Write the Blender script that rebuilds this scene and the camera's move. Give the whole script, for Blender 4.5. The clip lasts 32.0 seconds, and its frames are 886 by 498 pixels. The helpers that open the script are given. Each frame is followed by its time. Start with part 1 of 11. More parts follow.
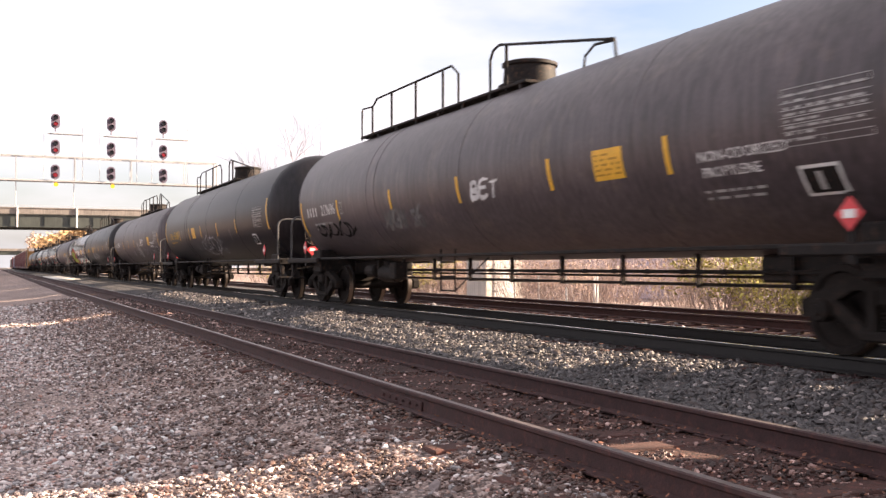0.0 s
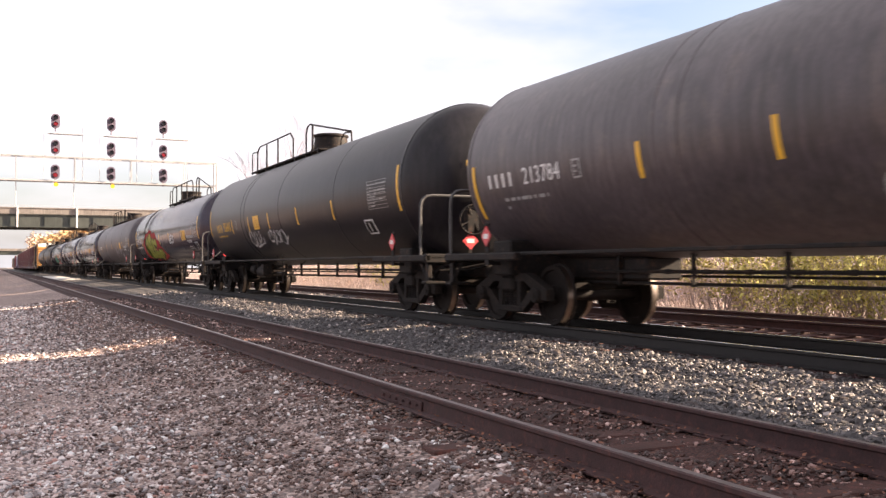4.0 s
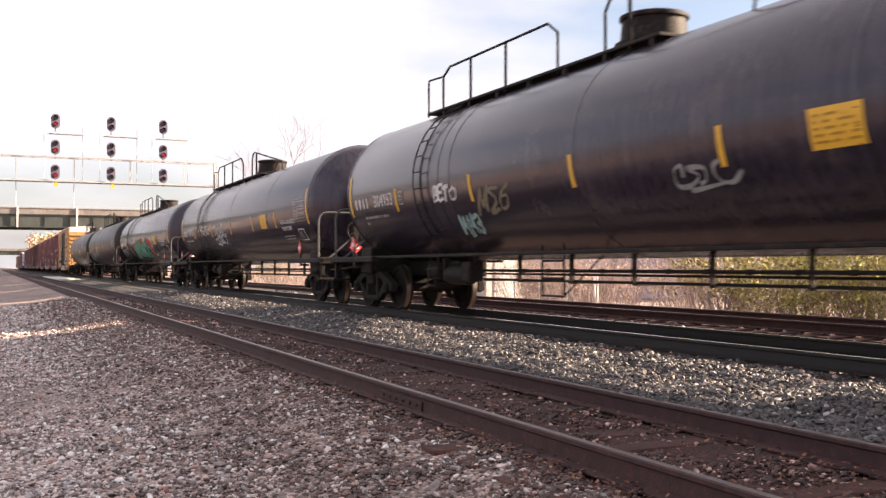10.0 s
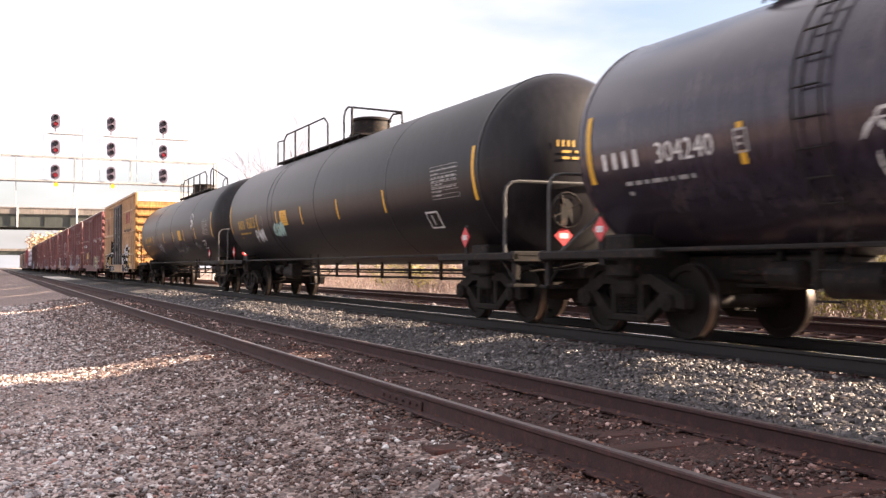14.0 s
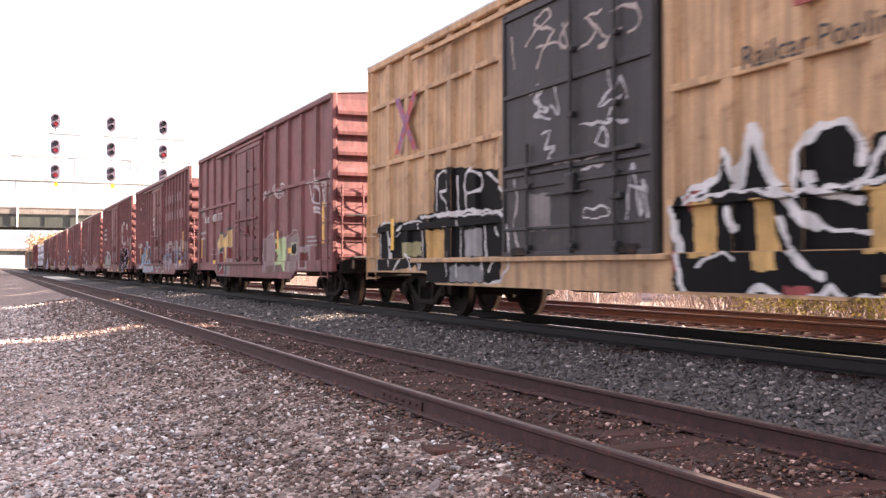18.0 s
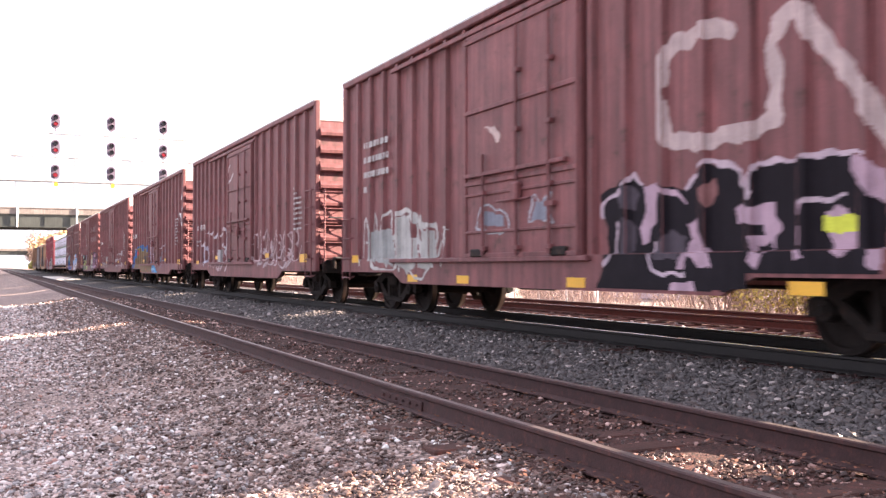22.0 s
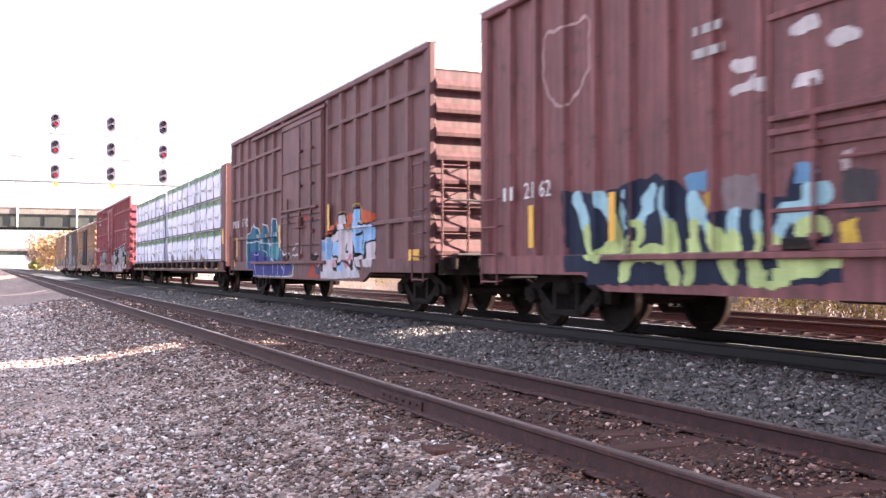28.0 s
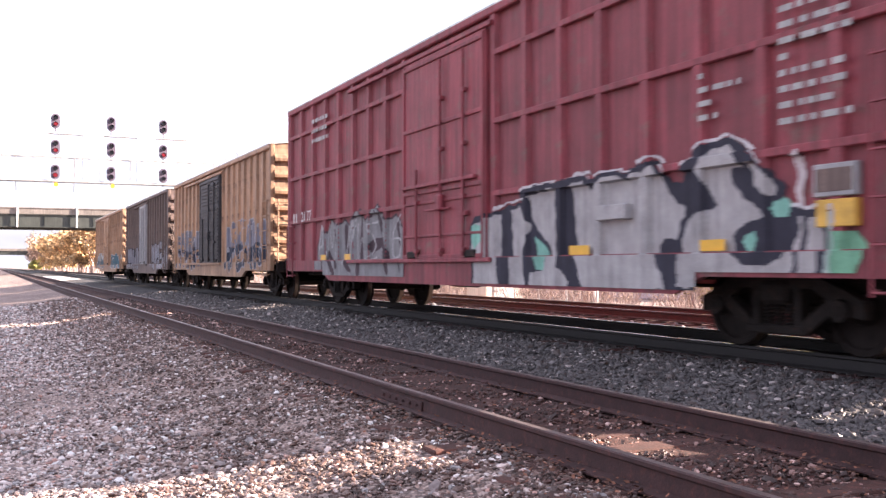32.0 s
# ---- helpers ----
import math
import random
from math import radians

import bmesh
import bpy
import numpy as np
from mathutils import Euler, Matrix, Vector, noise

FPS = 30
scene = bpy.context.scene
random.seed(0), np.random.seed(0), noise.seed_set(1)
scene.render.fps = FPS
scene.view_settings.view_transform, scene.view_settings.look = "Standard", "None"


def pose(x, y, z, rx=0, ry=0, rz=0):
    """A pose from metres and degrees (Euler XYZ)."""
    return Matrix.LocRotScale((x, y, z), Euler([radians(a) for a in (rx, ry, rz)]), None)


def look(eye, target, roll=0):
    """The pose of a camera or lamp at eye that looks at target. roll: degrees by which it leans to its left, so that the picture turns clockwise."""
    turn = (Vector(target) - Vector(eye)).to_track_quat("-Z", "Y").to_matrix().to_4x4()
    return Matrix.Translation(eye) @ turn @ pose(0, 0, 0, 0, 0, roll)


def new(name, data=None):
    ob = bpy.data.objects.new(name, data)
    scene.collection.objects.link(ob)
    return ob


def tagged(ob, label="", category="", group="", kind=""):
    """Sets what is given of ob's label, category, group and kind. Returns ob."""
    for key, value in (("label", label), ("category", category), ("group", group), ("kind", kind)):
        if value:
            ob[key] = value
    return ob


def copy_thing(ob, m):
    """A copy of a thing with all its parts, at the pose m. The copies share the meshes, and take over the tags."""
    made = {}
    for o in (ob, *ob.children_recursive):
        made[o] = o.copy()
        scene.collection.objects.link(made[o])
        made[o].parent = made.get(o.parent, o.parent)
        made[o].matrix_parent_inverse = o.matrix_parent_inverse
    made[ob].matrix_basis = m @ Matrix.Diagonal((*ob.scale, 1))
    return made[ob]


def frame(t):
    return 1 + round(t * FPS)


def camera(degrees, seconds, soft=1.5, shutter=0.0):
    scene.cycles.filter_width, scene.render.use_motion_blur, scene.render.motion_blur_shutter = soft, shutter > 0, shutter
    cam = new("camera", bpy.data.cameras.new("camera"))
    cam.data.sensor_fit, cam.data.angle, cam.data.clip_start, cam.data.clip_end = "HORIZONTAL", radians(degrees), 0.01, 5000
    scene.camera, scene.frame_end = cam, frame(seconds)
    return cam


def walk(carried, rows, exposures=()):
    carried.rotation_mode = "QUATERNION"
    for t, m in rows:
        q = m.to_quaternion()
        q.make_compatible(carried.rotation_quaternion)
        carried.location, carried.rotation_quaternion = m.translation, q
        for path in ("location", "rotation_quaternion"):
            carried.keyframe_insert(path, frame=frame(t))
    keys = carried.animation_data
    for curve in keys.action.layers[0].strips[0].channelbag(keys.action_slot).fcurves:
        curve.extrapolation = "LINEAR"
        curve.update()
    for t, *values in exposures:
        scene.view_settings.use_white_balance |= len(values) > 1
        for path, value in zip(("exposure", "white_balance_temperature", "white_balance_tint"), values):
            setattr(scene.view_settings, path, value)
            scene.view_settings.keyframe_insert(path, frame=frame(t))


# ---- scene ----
# Plan: x is the distance to the right of the camera, square to the tracks; y runs along the tracks,
# away from the camera; z = 0 is the top of the rails on which the train runs.
SPEED = 13.0                      # metres per second, towards the camera
MAIN_X, NEAR_X, THIRD_X = 8.5, 4.01, 12.8
NEAR_Z = -0.17                    # rail top of the near track
cam = camera(48.26, 32.0, soft=1.4, shutter=0.2)
STAND = pose(0, 0, 0.88, 91.05, 0, -24.43)
walk(cam, [(0, STAND), (32, STAND)], exposures=[(0, 2.32, 6750, 19), (3, 2.37, 6750, 19), (7, 2.22, 6750, 19), (13, 2.32, 6750, 19), (16, 2.67, 6650, 20), (19, 2.77, 6500, 23), (23, 2.97, 6300, 24), (25, 2.97, 6200, 24), (28, 2.99, 6000, 22), (30, 2.12, 5900, 20), (31, 2.14, 5900, 20), (32, 2.67, 6050, 23)])

# ---- sky and sun ----
SUN_UP, SUN_WAY = 22.0, Vector((1.0, -0.28, 0)).normalized()
world = bpy.data.worlds.new("sky")
scene.world = world
world.use_nodes = True
wn, wl = world.node_tree.nodes, world.node_tree.links
sky = wn.new("ShaderNodeTexSky")
sky.sky_type, sky.sun_disc = "NISHITA", False
sky.sun_elevation, sky.sun_rotation = radians(SUN_UP), math.atan2(SUN_WAY.x, SUN_WAY.y)
sky.dust_density, sky.air_density = 2.5, 1.0
tc = wn.new("ShaderNodeTexCoord")
cl = wn.new("ShaderNodeTexNoise")
cl.inputs["Scale"].default_value, cl.inputs["Detail"].default_value = 2.2, 6.0
squash = wn.new("ShaderNodeMapping")
squash.inputs["Scale"].default_value = (1, 1, 3.0)
ramp = wn.new("ShaderNodeValToRGB")
ramp.color_ramp.elements[0].position, ramp.color_ramp.elements[1].position = 0.28, 0.52
mixc = wn.new("ShaderNodeMix")
mixc.data_type = "RGBA"
mixc.inputs["B"].default_value = (4.7, 4.8, 5.0, 1)
wl.new(tc.outputs["Generated"], squash.inputs["Vector"])
wl.new(squash.outputs["Vector"], cl.inputs["Vector"])
wl.new(cl.outputs["Fac"], ramp.inputs["Fac"])
wl.new(ramp.outputs["Color"], mixc.inputs["Factor"])
wl.new(sky.outputs["Color"], mixc.inputs["A"])
wl.new(mixc.outputs["Result"], wn["Background"].inputs["Color"])
wn["Background"].inputs["Strength"].default_value = 0.05
sun = new("sun", bpy.data.lights.new("sun", "SUN"))
sun.data.energy, sun.data.angle, sun.data.color = 5.0, radians(0.6), (1.0, 0.83, 0.6)
sun.matrix_world = look((0, 0, 0), -(SUN_WAY * math.cos(radians(SUN_UP)) + Vector((0, 0, math.sin(radians(SUN_UP))))))

# ---- materials ----
MATS = {}


def mat(name, color, rough=0.7, metal=0.0, vary=0.25, scale=3.0, tint=None, tint_at=0.62, streak=0.0, bump=0.15, fine=60.0,
        spec=0.5, island=False, emit=None, coord="Object", per_object=0.0, mix=None):
    """Paint, stone or metal with blotches, fine grain, streaks that run down, and patches of a second colour."""
    if name in MATS:
        return MATS[name]
    m = bpy.data.materials.new(name)
    MATS[name] = m
    m.use_nodes = True
    n, l = m.node_tree.nodes, m.node_tree.links
    b = n["Principled BSDF"]
    b.inputs["Roughness"].default_value, b.inputs["Metallic"].default_value = rough, metal
    b.inputs["Specular IOR Level"].default_value = spec
    if emit:
        b.inputs["Emission Color"].default_value = (*emit[:3], 1)
        b.inputs["Emission Strength"].default_value = emit[3]
    co = n.new("ShaderNodeTexCoord")
    vec = co.outputs[coord]
    info = n.new("ShaderNodeObjectInfo")
    big = n.new("ShaderNodeTexNoise")
    big.noise_dimensions = "4D"
    big.inputs["Scale"].default_value, big.inputs["Detail"].default_value = scale, 7.0
    big.inputs["Roughness"].default_value = 0.62
    w = n.new("ShaderNodeMath")
    w.operation = "MULTIPLY"
    w.inputs[1].default_value = 37.0
    l.new(info.outputs["Random"], w.inputs[0])
    l.new(w.outputs[0], big.inputs["W"])
    l.new(vec, big.inputs["Vector"])
    grain = n.new("ShaderNodeTexNoise")
    grain.inputs["Scale"].default_value, grain.inputs["Detail"].default_value = fine, 4.0
    l.new(vec, grain.inputs["Vector"])
    value = n.new("ShaderNodeMapRange")
    value.inputs["From Min"].default_value, value.inputs["From Max"].default_value = 0.3, 0.7
    value.inputs["To Min"].default_value, value.inputs["To Max"].default_value = 1 - vary, 1 + vary
    l.new(big.outputs["Fac"], value.inputs["Value"])
    g2 = n.new("ShaderNodeMapRange")
    g2.inputs["From Min"].default_value, g2.inputs["From Max"].default_value = 0.3, 0.7
    g2.inputs["To Min"].default_value, g2.inputs["To Max"].default_value = 1 - vary * 0.5, 1 + vary * 0.5
    l.new(grain.outputs["Fac"], g2.inputs["Value"])
    mul = n.new("ShaderNodeMath")
    mul.operation = "MULTIPLY"
    l.new(value.outputs[0], mul.inputs[0])
    l.new(g2.outputs[0], mul.inputs[1])
    last = mul.outputs[0]
    if streak:
        mp = n.new("ShaderNodeMapping")
        mp.inputs["Scale"].default_value = (5.0, 5.0, 0.25)
        l.new(vec, mp.inputs["Vector"])
        st = n.new("ShaderNodeTexNoise")
        st.inputs["Scale"].default_value, st.inputs["Detail"].default_value = 2.2, 5.0
        l.new(mp.outputs[0], st.inputs["Vector"])
        sr = n.new("ShaderNodeMapRange")
        sr.inputs["From Min"].default_value, sr.inputs["From Max"].default_value = 0.35, 0.65
        sr.inputs["To Min"].default_value, sr.inputs["To Max"].default_value = 1 - streak, 1 + streak
        l.new(st.outputs["Fac"], sr.inputs["Value"])
        m3 = n.new("ShaderNodeMath")
        m3.operation = "MULTIPLY"
        l.new(last, m3.inputs[0])
        l.new(sr.outputs[0], m3.inputs[1])
        last = m3.outputs[0]
    if island or per_object:
        r = n.new("ShaderNodeMapRange")
        amount = per_object or 0.55
        r.inputs["To Min"].default_value, r.inputs["To Max"].default_value = 1 - amount, 1 + amount
        if island:
            geo = n.new("ShaderNodeNewGeometry")
            l.new(geo.outputs["Random Per Island"], r.inputs["Value"])
        else:
            l.new(info.outputs["Random"], r.inputs["Value"])
        m4 = n.new("ShaderNodeMath")
        m4.operation = "MULTIPLY"
        l.new(last, m4.inputs[0])
        l.new(r.outputs[0], m4.inputs[1])
        last = m4.outputs[0]
    base = n.new("ShaderNodeMix")
    base.data_type = "RGBA"
    base.inputs["A"].default_value = (*color, 1)
    base.inputs["B"].default_value = (*(tint or color), 1)
    base.inputs["Factor"].default_value = 0
    if tint:
        t2 = n.new("ShaderNodeTexNoise")
        t2.inputs["Scale"].default_value, t2.inputs["Detail"].default_value = scale * 2.3, 8.0
        t2.inputs["Roughness"].default_value = 0.7
        l.new(vec, t2.inputs["Vector"])
        tr = n.new("ShaderNodeMapRange")
        tr.inputs["From Min"].default_value, tr.inputs["From Max"].default_value = tint_at - 0.06, tint_at + 0.06
        if island:
            l.new(geo.outputs["Random Per Island"], tr.inputs["Value"])
        else:
            l.new(t2.outputs["Fac"], tr.inputs["Value"])
        l.new(tr.outputs[0], base.inputs["Factor"])
    out = base.outputs["Result"]
    if mix:
        cr = n.new("ShaderNodeValToRGB")
        cr.color_ramp.interpolation = "CONSTANT"
        for k, (p, col) in enumerate(mix):
            el = cr.color_ramp.elements[k] if k < 2 else cr.color_ramp.elements.new(p)
            el.position, el.color = p, (*col, 1)
        geo2 = n.new("ShaderNodeNewGeometry")
        l.new(geo2.outputs["Random Per Island"], cr.inputs["Fac"])
        out = cr.outputs["Color"]
    sc = n.new("ShaderNodeVectorMath")
    sc.operation = "SCALE"
    l.new(out, sc.inputs[0])
    l.new(last, sc.inputs["Scale"])
    l.new(sc.outputs[0], b.inputs["Base Color"])
    if bump:
        bp = n.new("ShaderNodeBump")
        bp.inputs["Strength"].default_value, bp.inputs["Distance"].default_value = bump, 0.01
        l.new(grain.outputs["Fac"], bp.inputs["Height"])
        l.new(bp.outputs[0], b.inputs["Normal"])
    return m


OXIDE = dict(rough=0.6, vary=0.27, scale=1.3, tint_at=0.62, streak=0.26, bump=0.16, fine=45, per_object=0.1)
M_OX = mat("oxide_red_paint", (0.152, 0.052, 0.055), tint=(0.075, 0.03, 0.027), **OXIDE)
M_BROWN = mat("dark_brown_paint", (0.115, 0.045, 0.0475), tint=(0.07, 0.027, 0.0228), **OXIDE)
M_MAROON = mat("dark_maroon_paint", (0.078, 0.024, 0.028), tint=(0.05, 0.02, 0.018), **OXIDE)
M_CPRED = mat("faded_red_paint", (0.205, 0.037, 0.05), tint=(0.16, 0.072, 0.066), **OXIDE)
M_YEL = mat("faded_yellow_paint", (0.41, 0.26, 0.145), tint=(0.27, 0.145, 0.075), **OXIDE)
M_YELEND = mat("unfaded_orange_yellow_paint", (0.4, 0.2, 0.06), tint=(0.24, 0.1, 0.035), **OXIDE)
M_TAN = mat("weathered_orange_paint", (0.34, 0.205, 0.125), tint=(0.13, 0.075, 0.055), **OXIDE)
M_OLDBR = mat("weathered_brown_paint", (0.11, 0.075, 0.065), tint=(0.06, 0.045, 0.04), **OXIDE)
M_DOORGREY = mat("dark_grey_door_paint", (0.022, 0.021, 0.025), tint=(0.045, 0.038, 0.034), **OXIDE)
M_ROOF = mat("galvanised_roof", (0.55, 0.55, 0.55), rough=0.5, metal=0.4, vary=0.2, scale=1.5, streak=0.2, tint=(0.2, 0.12, 0.08), tint_at=0.66)
M_RAILGREY = mat("dull_grey_pipe", (0.07, 0.068, 0.07), rough=0.55, metal=0.2, vary=0.25, scale=5)
M_LEAF = mat("fallen_brown_leaves", (0.17, 0.07, 0.042), rough=0.9, vary=0.3, scale=4, bump=0, island=True)
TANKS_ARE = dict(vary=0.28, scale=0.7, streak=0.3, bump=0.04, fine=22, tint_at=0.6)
# base colour raised above the tank's black to take in lens haze
M_TANK = mat("glossy_black_haze_lifted_paint", (0.026, 0.021, 0.03), rough=0.2, tint=(0.052, 0.04, 0.044), **TANKS_ARE)
M_TANKDULL = mat("dull_black_tank_paint", (0.0115, 0.0098, 0.0125), rough=0.38, spec=0.3, tint=(0.018, 0.0155, 0.017), **TANKS_ARE)
M_TANKGREY = mat("dusty_black_tank_paint", (0.062, 0.05, 0.056), rough=0.44, tint=(0.09, 0.07, 0.068), **TANKS_ARE)
# lilac tint puts the sky's sheen into the gloss
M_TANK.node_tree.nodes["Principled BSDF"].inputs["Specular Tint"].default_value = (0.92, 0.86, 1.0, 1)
M_IRON = mat("black_iron", (0.015, 0.013, 0.013), rough=0.65, spec=0.15, vary=0.4, scale=5, bump=0.2, tint=(0.06, 0.035, 0.025), tint_at=0.6)
M_CAST = mat("grimy_cast_steel", (0.017, 0.014, 0.013), rough=0.8, spec=0.15, vary=0.4, scale=6, bump=0.3, tint=(0.035, 0.022, 0.017), tint_at=0.6)
M_WHEEL = mat("worn_wheel_steel", (0.016, 0.0125, 0.0115), rough=0.7, spec=0.12, metal=0.1, vary=0.35, scale=5, bump=0.15)
M_TREAD = mat("worn_tread_steel", (0.2, 0.165, 0.14), rough=0.38, metal=1.0, vary=0.15, scale=8, bump=0.05)
M_WHITE = mat("white_stencil_paint", (0.62, 0.62, 0.62), rough=0.6, vary=0.3, scale=7, bump=0)
M_YPAINT = mat("yellow_reflective_tape", (0.72, 0.4, 0.03), rough=0.45, vary=0.12, scale=6, bump=0)
M_GOLD = mat("gold_stencil_paint", (0.6, 0.36, 0.06), rough=0.55, vary=0.25, scale=7, bump=0)
M_RED = mat("red_placard", (0.6, 0.05, 0.06), rough=0.45, vary=0.1, scale=6, bump=0)
M_GREYPAINT = mat("grey_paint", (0.3, 0.3, 0.31), rough=0.6, vary=0.2, scale=4)
M_STEEL = mat("galvanised_steel", (0.5, 0.5, 0.5), rough=0.45, metal=0.5, vary=0.2, scale=4)
M_RUST = mat("rusty_rail_web", (0.0417, 0.0159, 0.0159), rough=0.75, vary=0.35, scale=9, bump=0.3, tint=(0.0745, 0.0247, 0.0212), tint_at=0.58)
# darker copy of the rail web: the unlit sides' shade put into the colour
M_SHADEWEB = mat("shaded_black_rail_web", (0.009, 0.007, 0.007), rough=0.75, vary=0.3, scale=9, bump=0.2)
M_HEAD = mat("worn_rail_head", (0.2, 0.16, 0.15), rough=0.42, metal=0.7, vary=0.3, scale=14, bump=0.1)
M_SHINE = mat("polished_rail_head", (0.6, 0.58, 0.56), rough=0.18, metal=1.0, vary=0.12, scale=6, bump=0.03)
M_TIE = mat("weathered_tie_wood", (0.054, 0.0203, 0.0156), rough=0.9, vary=0.4, scale=6, bump=0.5, tint=(0.108, 0.0348, 0.0252), tint_at=0.6)
M_CONC = mat("weathered_concrete", (0.2, 0.18, 0.165), rough=0.85, vary=0.2, scale=1.0, streak=0.2, bump=0.2)
M_BRIDGE = mat("green_grey_girder_paint", (0.05, 0.058, 0.053), rough=0.6, vary=0.2, scale=0.6, streak=0.15)


def pebbles(name, colours, cell):
    """Close-packed small stones as a surface: a colour for each cell, darkened into the gaps between them, and larger
    dusty blotches.
    """
    m = bpy.data.materials.new(name)
    m.use_nodes = True
    n, l = m.node_tree.nodes, m.node_tree.links
    b = n["Principled BSDF"]
    b.inputs["Roughness"].default_value = 0.92
    co = n.new("ShaderNodeTexCoord")
    vo = n.new("ShaderNodeTexVoronoi")
    vo.inputs["Scale"].default_value = 1 / cell
    sep = n.new("ShaderNodeSeparateColor")
    cr = n.new("ShaderNodeValToRGB")
    cr.color_ramp.interpolation = "CONSTANT"
    for k, c in enumerate(colours):
        el = cr.color_ramp.elements[k] if k < 2 else cr.color_ramp.elements.new(k / len(colours))
        el.position, el.color = k / len(colours), (*c, 1)
    big = n.new("ShaderNodeTexNoise")
    big.inputs["Scale"].default_value, big.inputs["Detail"].default_value = 0.9, 7.0
    rg = n.new("ShaderNodeMapRange")
    rg.inputs["From Min"].default_value, rg.inputs["From Max"].default_value = 0.3, 0.7
    rg.inputs["To Min"].default_value, rg.inputs["To Max"].default_value = 0.7, 1.3
    gap_dark = n.new("ShaderNodeMapRange")
    gap_dark.inputs["From Min"].default_value, gap_dark.inputs["From Max"].default_value = 0.45, 0.75
    gap_dark.inputs["To Min"].default_value, gap_dark.inputs["To Max"].default_value = 1.0, 0.45
    both = n.new("ShaderNodeMath")
    both.operation = "MULTIPLY"
    sc = n.new("ShaderNodeVectorMath")
    sc.operation = "SCALE"
    bp = n.new("ShaderNodeBump")
    bp.invert = True
    bp.inputs["Strength"].default_value, bp.inputs["Distance"].default_value = 0.8, cell * 0.5
    for a in (vo, big):
        l.new(co.outputs["Object"], a.inputs["Vector"])
    l.new(vo.outputs["Color"], sep.inputs[0])
    l.new(sep.outputs[0], cr.inputs["Fac"])
    l.new(big.outputs["Fac"], rg.inputs["Value"])
    l.new(vo.outputs["Distance"], gap_dark.inputs["Value"])
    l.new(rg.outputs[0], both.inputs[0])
    l.new(gap_dark.outputs[0], both.inputs[1])
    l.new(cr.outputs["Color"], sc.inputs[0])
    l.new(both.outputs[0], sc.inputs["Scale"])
    l.new(sc.outputs[0], b.inputs["Base Color"])
    l.new(vo.outputs["Distance"], bp.inputs["Height"])
    l.new(bp.outputs[0], b.inputs["Normal"])
    return m


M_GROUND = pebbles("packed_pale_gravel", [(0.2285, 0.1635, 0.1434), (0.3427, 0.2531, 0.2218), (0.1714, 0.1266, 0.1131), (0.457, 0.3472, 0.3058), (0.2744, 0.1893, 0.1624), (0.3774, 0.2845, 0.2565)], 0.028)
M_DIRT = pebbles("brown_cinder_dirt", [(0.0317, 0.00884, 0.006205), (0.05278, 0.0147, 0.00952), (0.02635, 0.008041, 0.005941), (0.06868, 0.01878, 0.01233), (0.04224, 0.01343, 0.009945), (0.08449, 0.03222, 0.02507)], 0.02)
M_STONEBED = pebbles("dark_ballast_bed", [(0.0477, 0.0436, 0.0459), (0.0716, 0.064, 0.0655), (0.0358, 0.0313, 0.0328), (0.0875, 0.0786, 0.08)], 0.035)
STONE = dict(rough=0.5, vary=0.22, scale=11, bump=0.3, fine=90)
M_STONE = mat("pale_gravel_stone", (0.336, 0.336, 0.336), mix=[(0, (0.168, 0.1344, 0.1344)), (0.12, (0.4704, 0.3696, 0.3472)), (0.26, (0.3024, 0.28, 0.28)), (0.4, (0.616, 0.504, 0.4704)), (0.54, (0.4032, 0.3136, 0.28)), (0.66, (0.2128, 0.168, 0.1624)),
                                                             (0.76, (0.672, 0.5936, 0.5712)), (0.89, (0.4704, 0.2688, 0.224)), (0.94, (0.8, 0.784, 0.7728))], **STONE)
M_STONEMID = mat("brown_gravel_stone", (0.08228, 0.05685, 0.04667), mix=[(0, (0.04945, 0.02752, 0.02259)), (0.2, (0.104, 0.06089, 0.04945)), (0.45, (0.07704, 0.04667, 0.03942)), (0.62, (0.1488, 0.08901, 0.07203)), (0.8, (0.0935, 0.04667, 0.0359)),
                                                               (0.88, (0.2087, 0.1294, 0.1077)), (0.955, (0.3568, 0.2431, 0.2042))], **STONE)
M_STONEGREY = mat("grey_ballast_stone", (0.07533, 0.06758, 0.06547), mix=[(0, (0.04145, 0.03652, 0.0374)), (0.25, (0.06776, 0.06019, 0.0609)), (0.55, (0.09768, 0.08624, 0.08677)), (0.78, (0.07533, 0.05746, 0.05245)), (0.9, (0.1505, 0.132, 0.1285)), (0.955, (0.3766, 0.3238, 0.3071))], **STONE)
M_DIRTSTONE = mat("dirty_brown_stone", (0.07344, 0.04054, 0.03204), mix=[(0, (0.03213, 0.01352, 0.01088)), (0.35, (0.06426, 0.02431, 0.01802)), (0.6, (0.1011, 0.04394, 0.03332)), (0.78, (0.0459, 0.02303, 0.01921)), (0.84, (0.3306, 0.1955, 0.1666)), (0.925, (0.5695, 0.3782, 0.3332))], **STONE)
M_WOOD = mat("pale_lumber", (0.5, 0.34, 0.2), rough=0.8, vary=0.25, scale=5)
M_TWIG = mat("grey_brown_twigs", (0.34, 0.27, 0.25), rough=0.95, vary=0.3, scale=5, bump=0.1, per_object=0.15)
M_FARTWIG = mat("pale_grey_twigs", (0.3, 0.265, 0.29), rough=0.95, vary=0.2, scale=3, bump=0)
M_DRY = mat("dry_brown_brush", (0.42, 0.3, 0.235), rough=0.95, vary=0.35, scale=4, island=True, bump=0)
M_OLIVE = mat("olive_brush_leaves", (0.352, 0.315, 0.09), rough=0.85, vary=0.35, scale=4, island=True, bump=0)
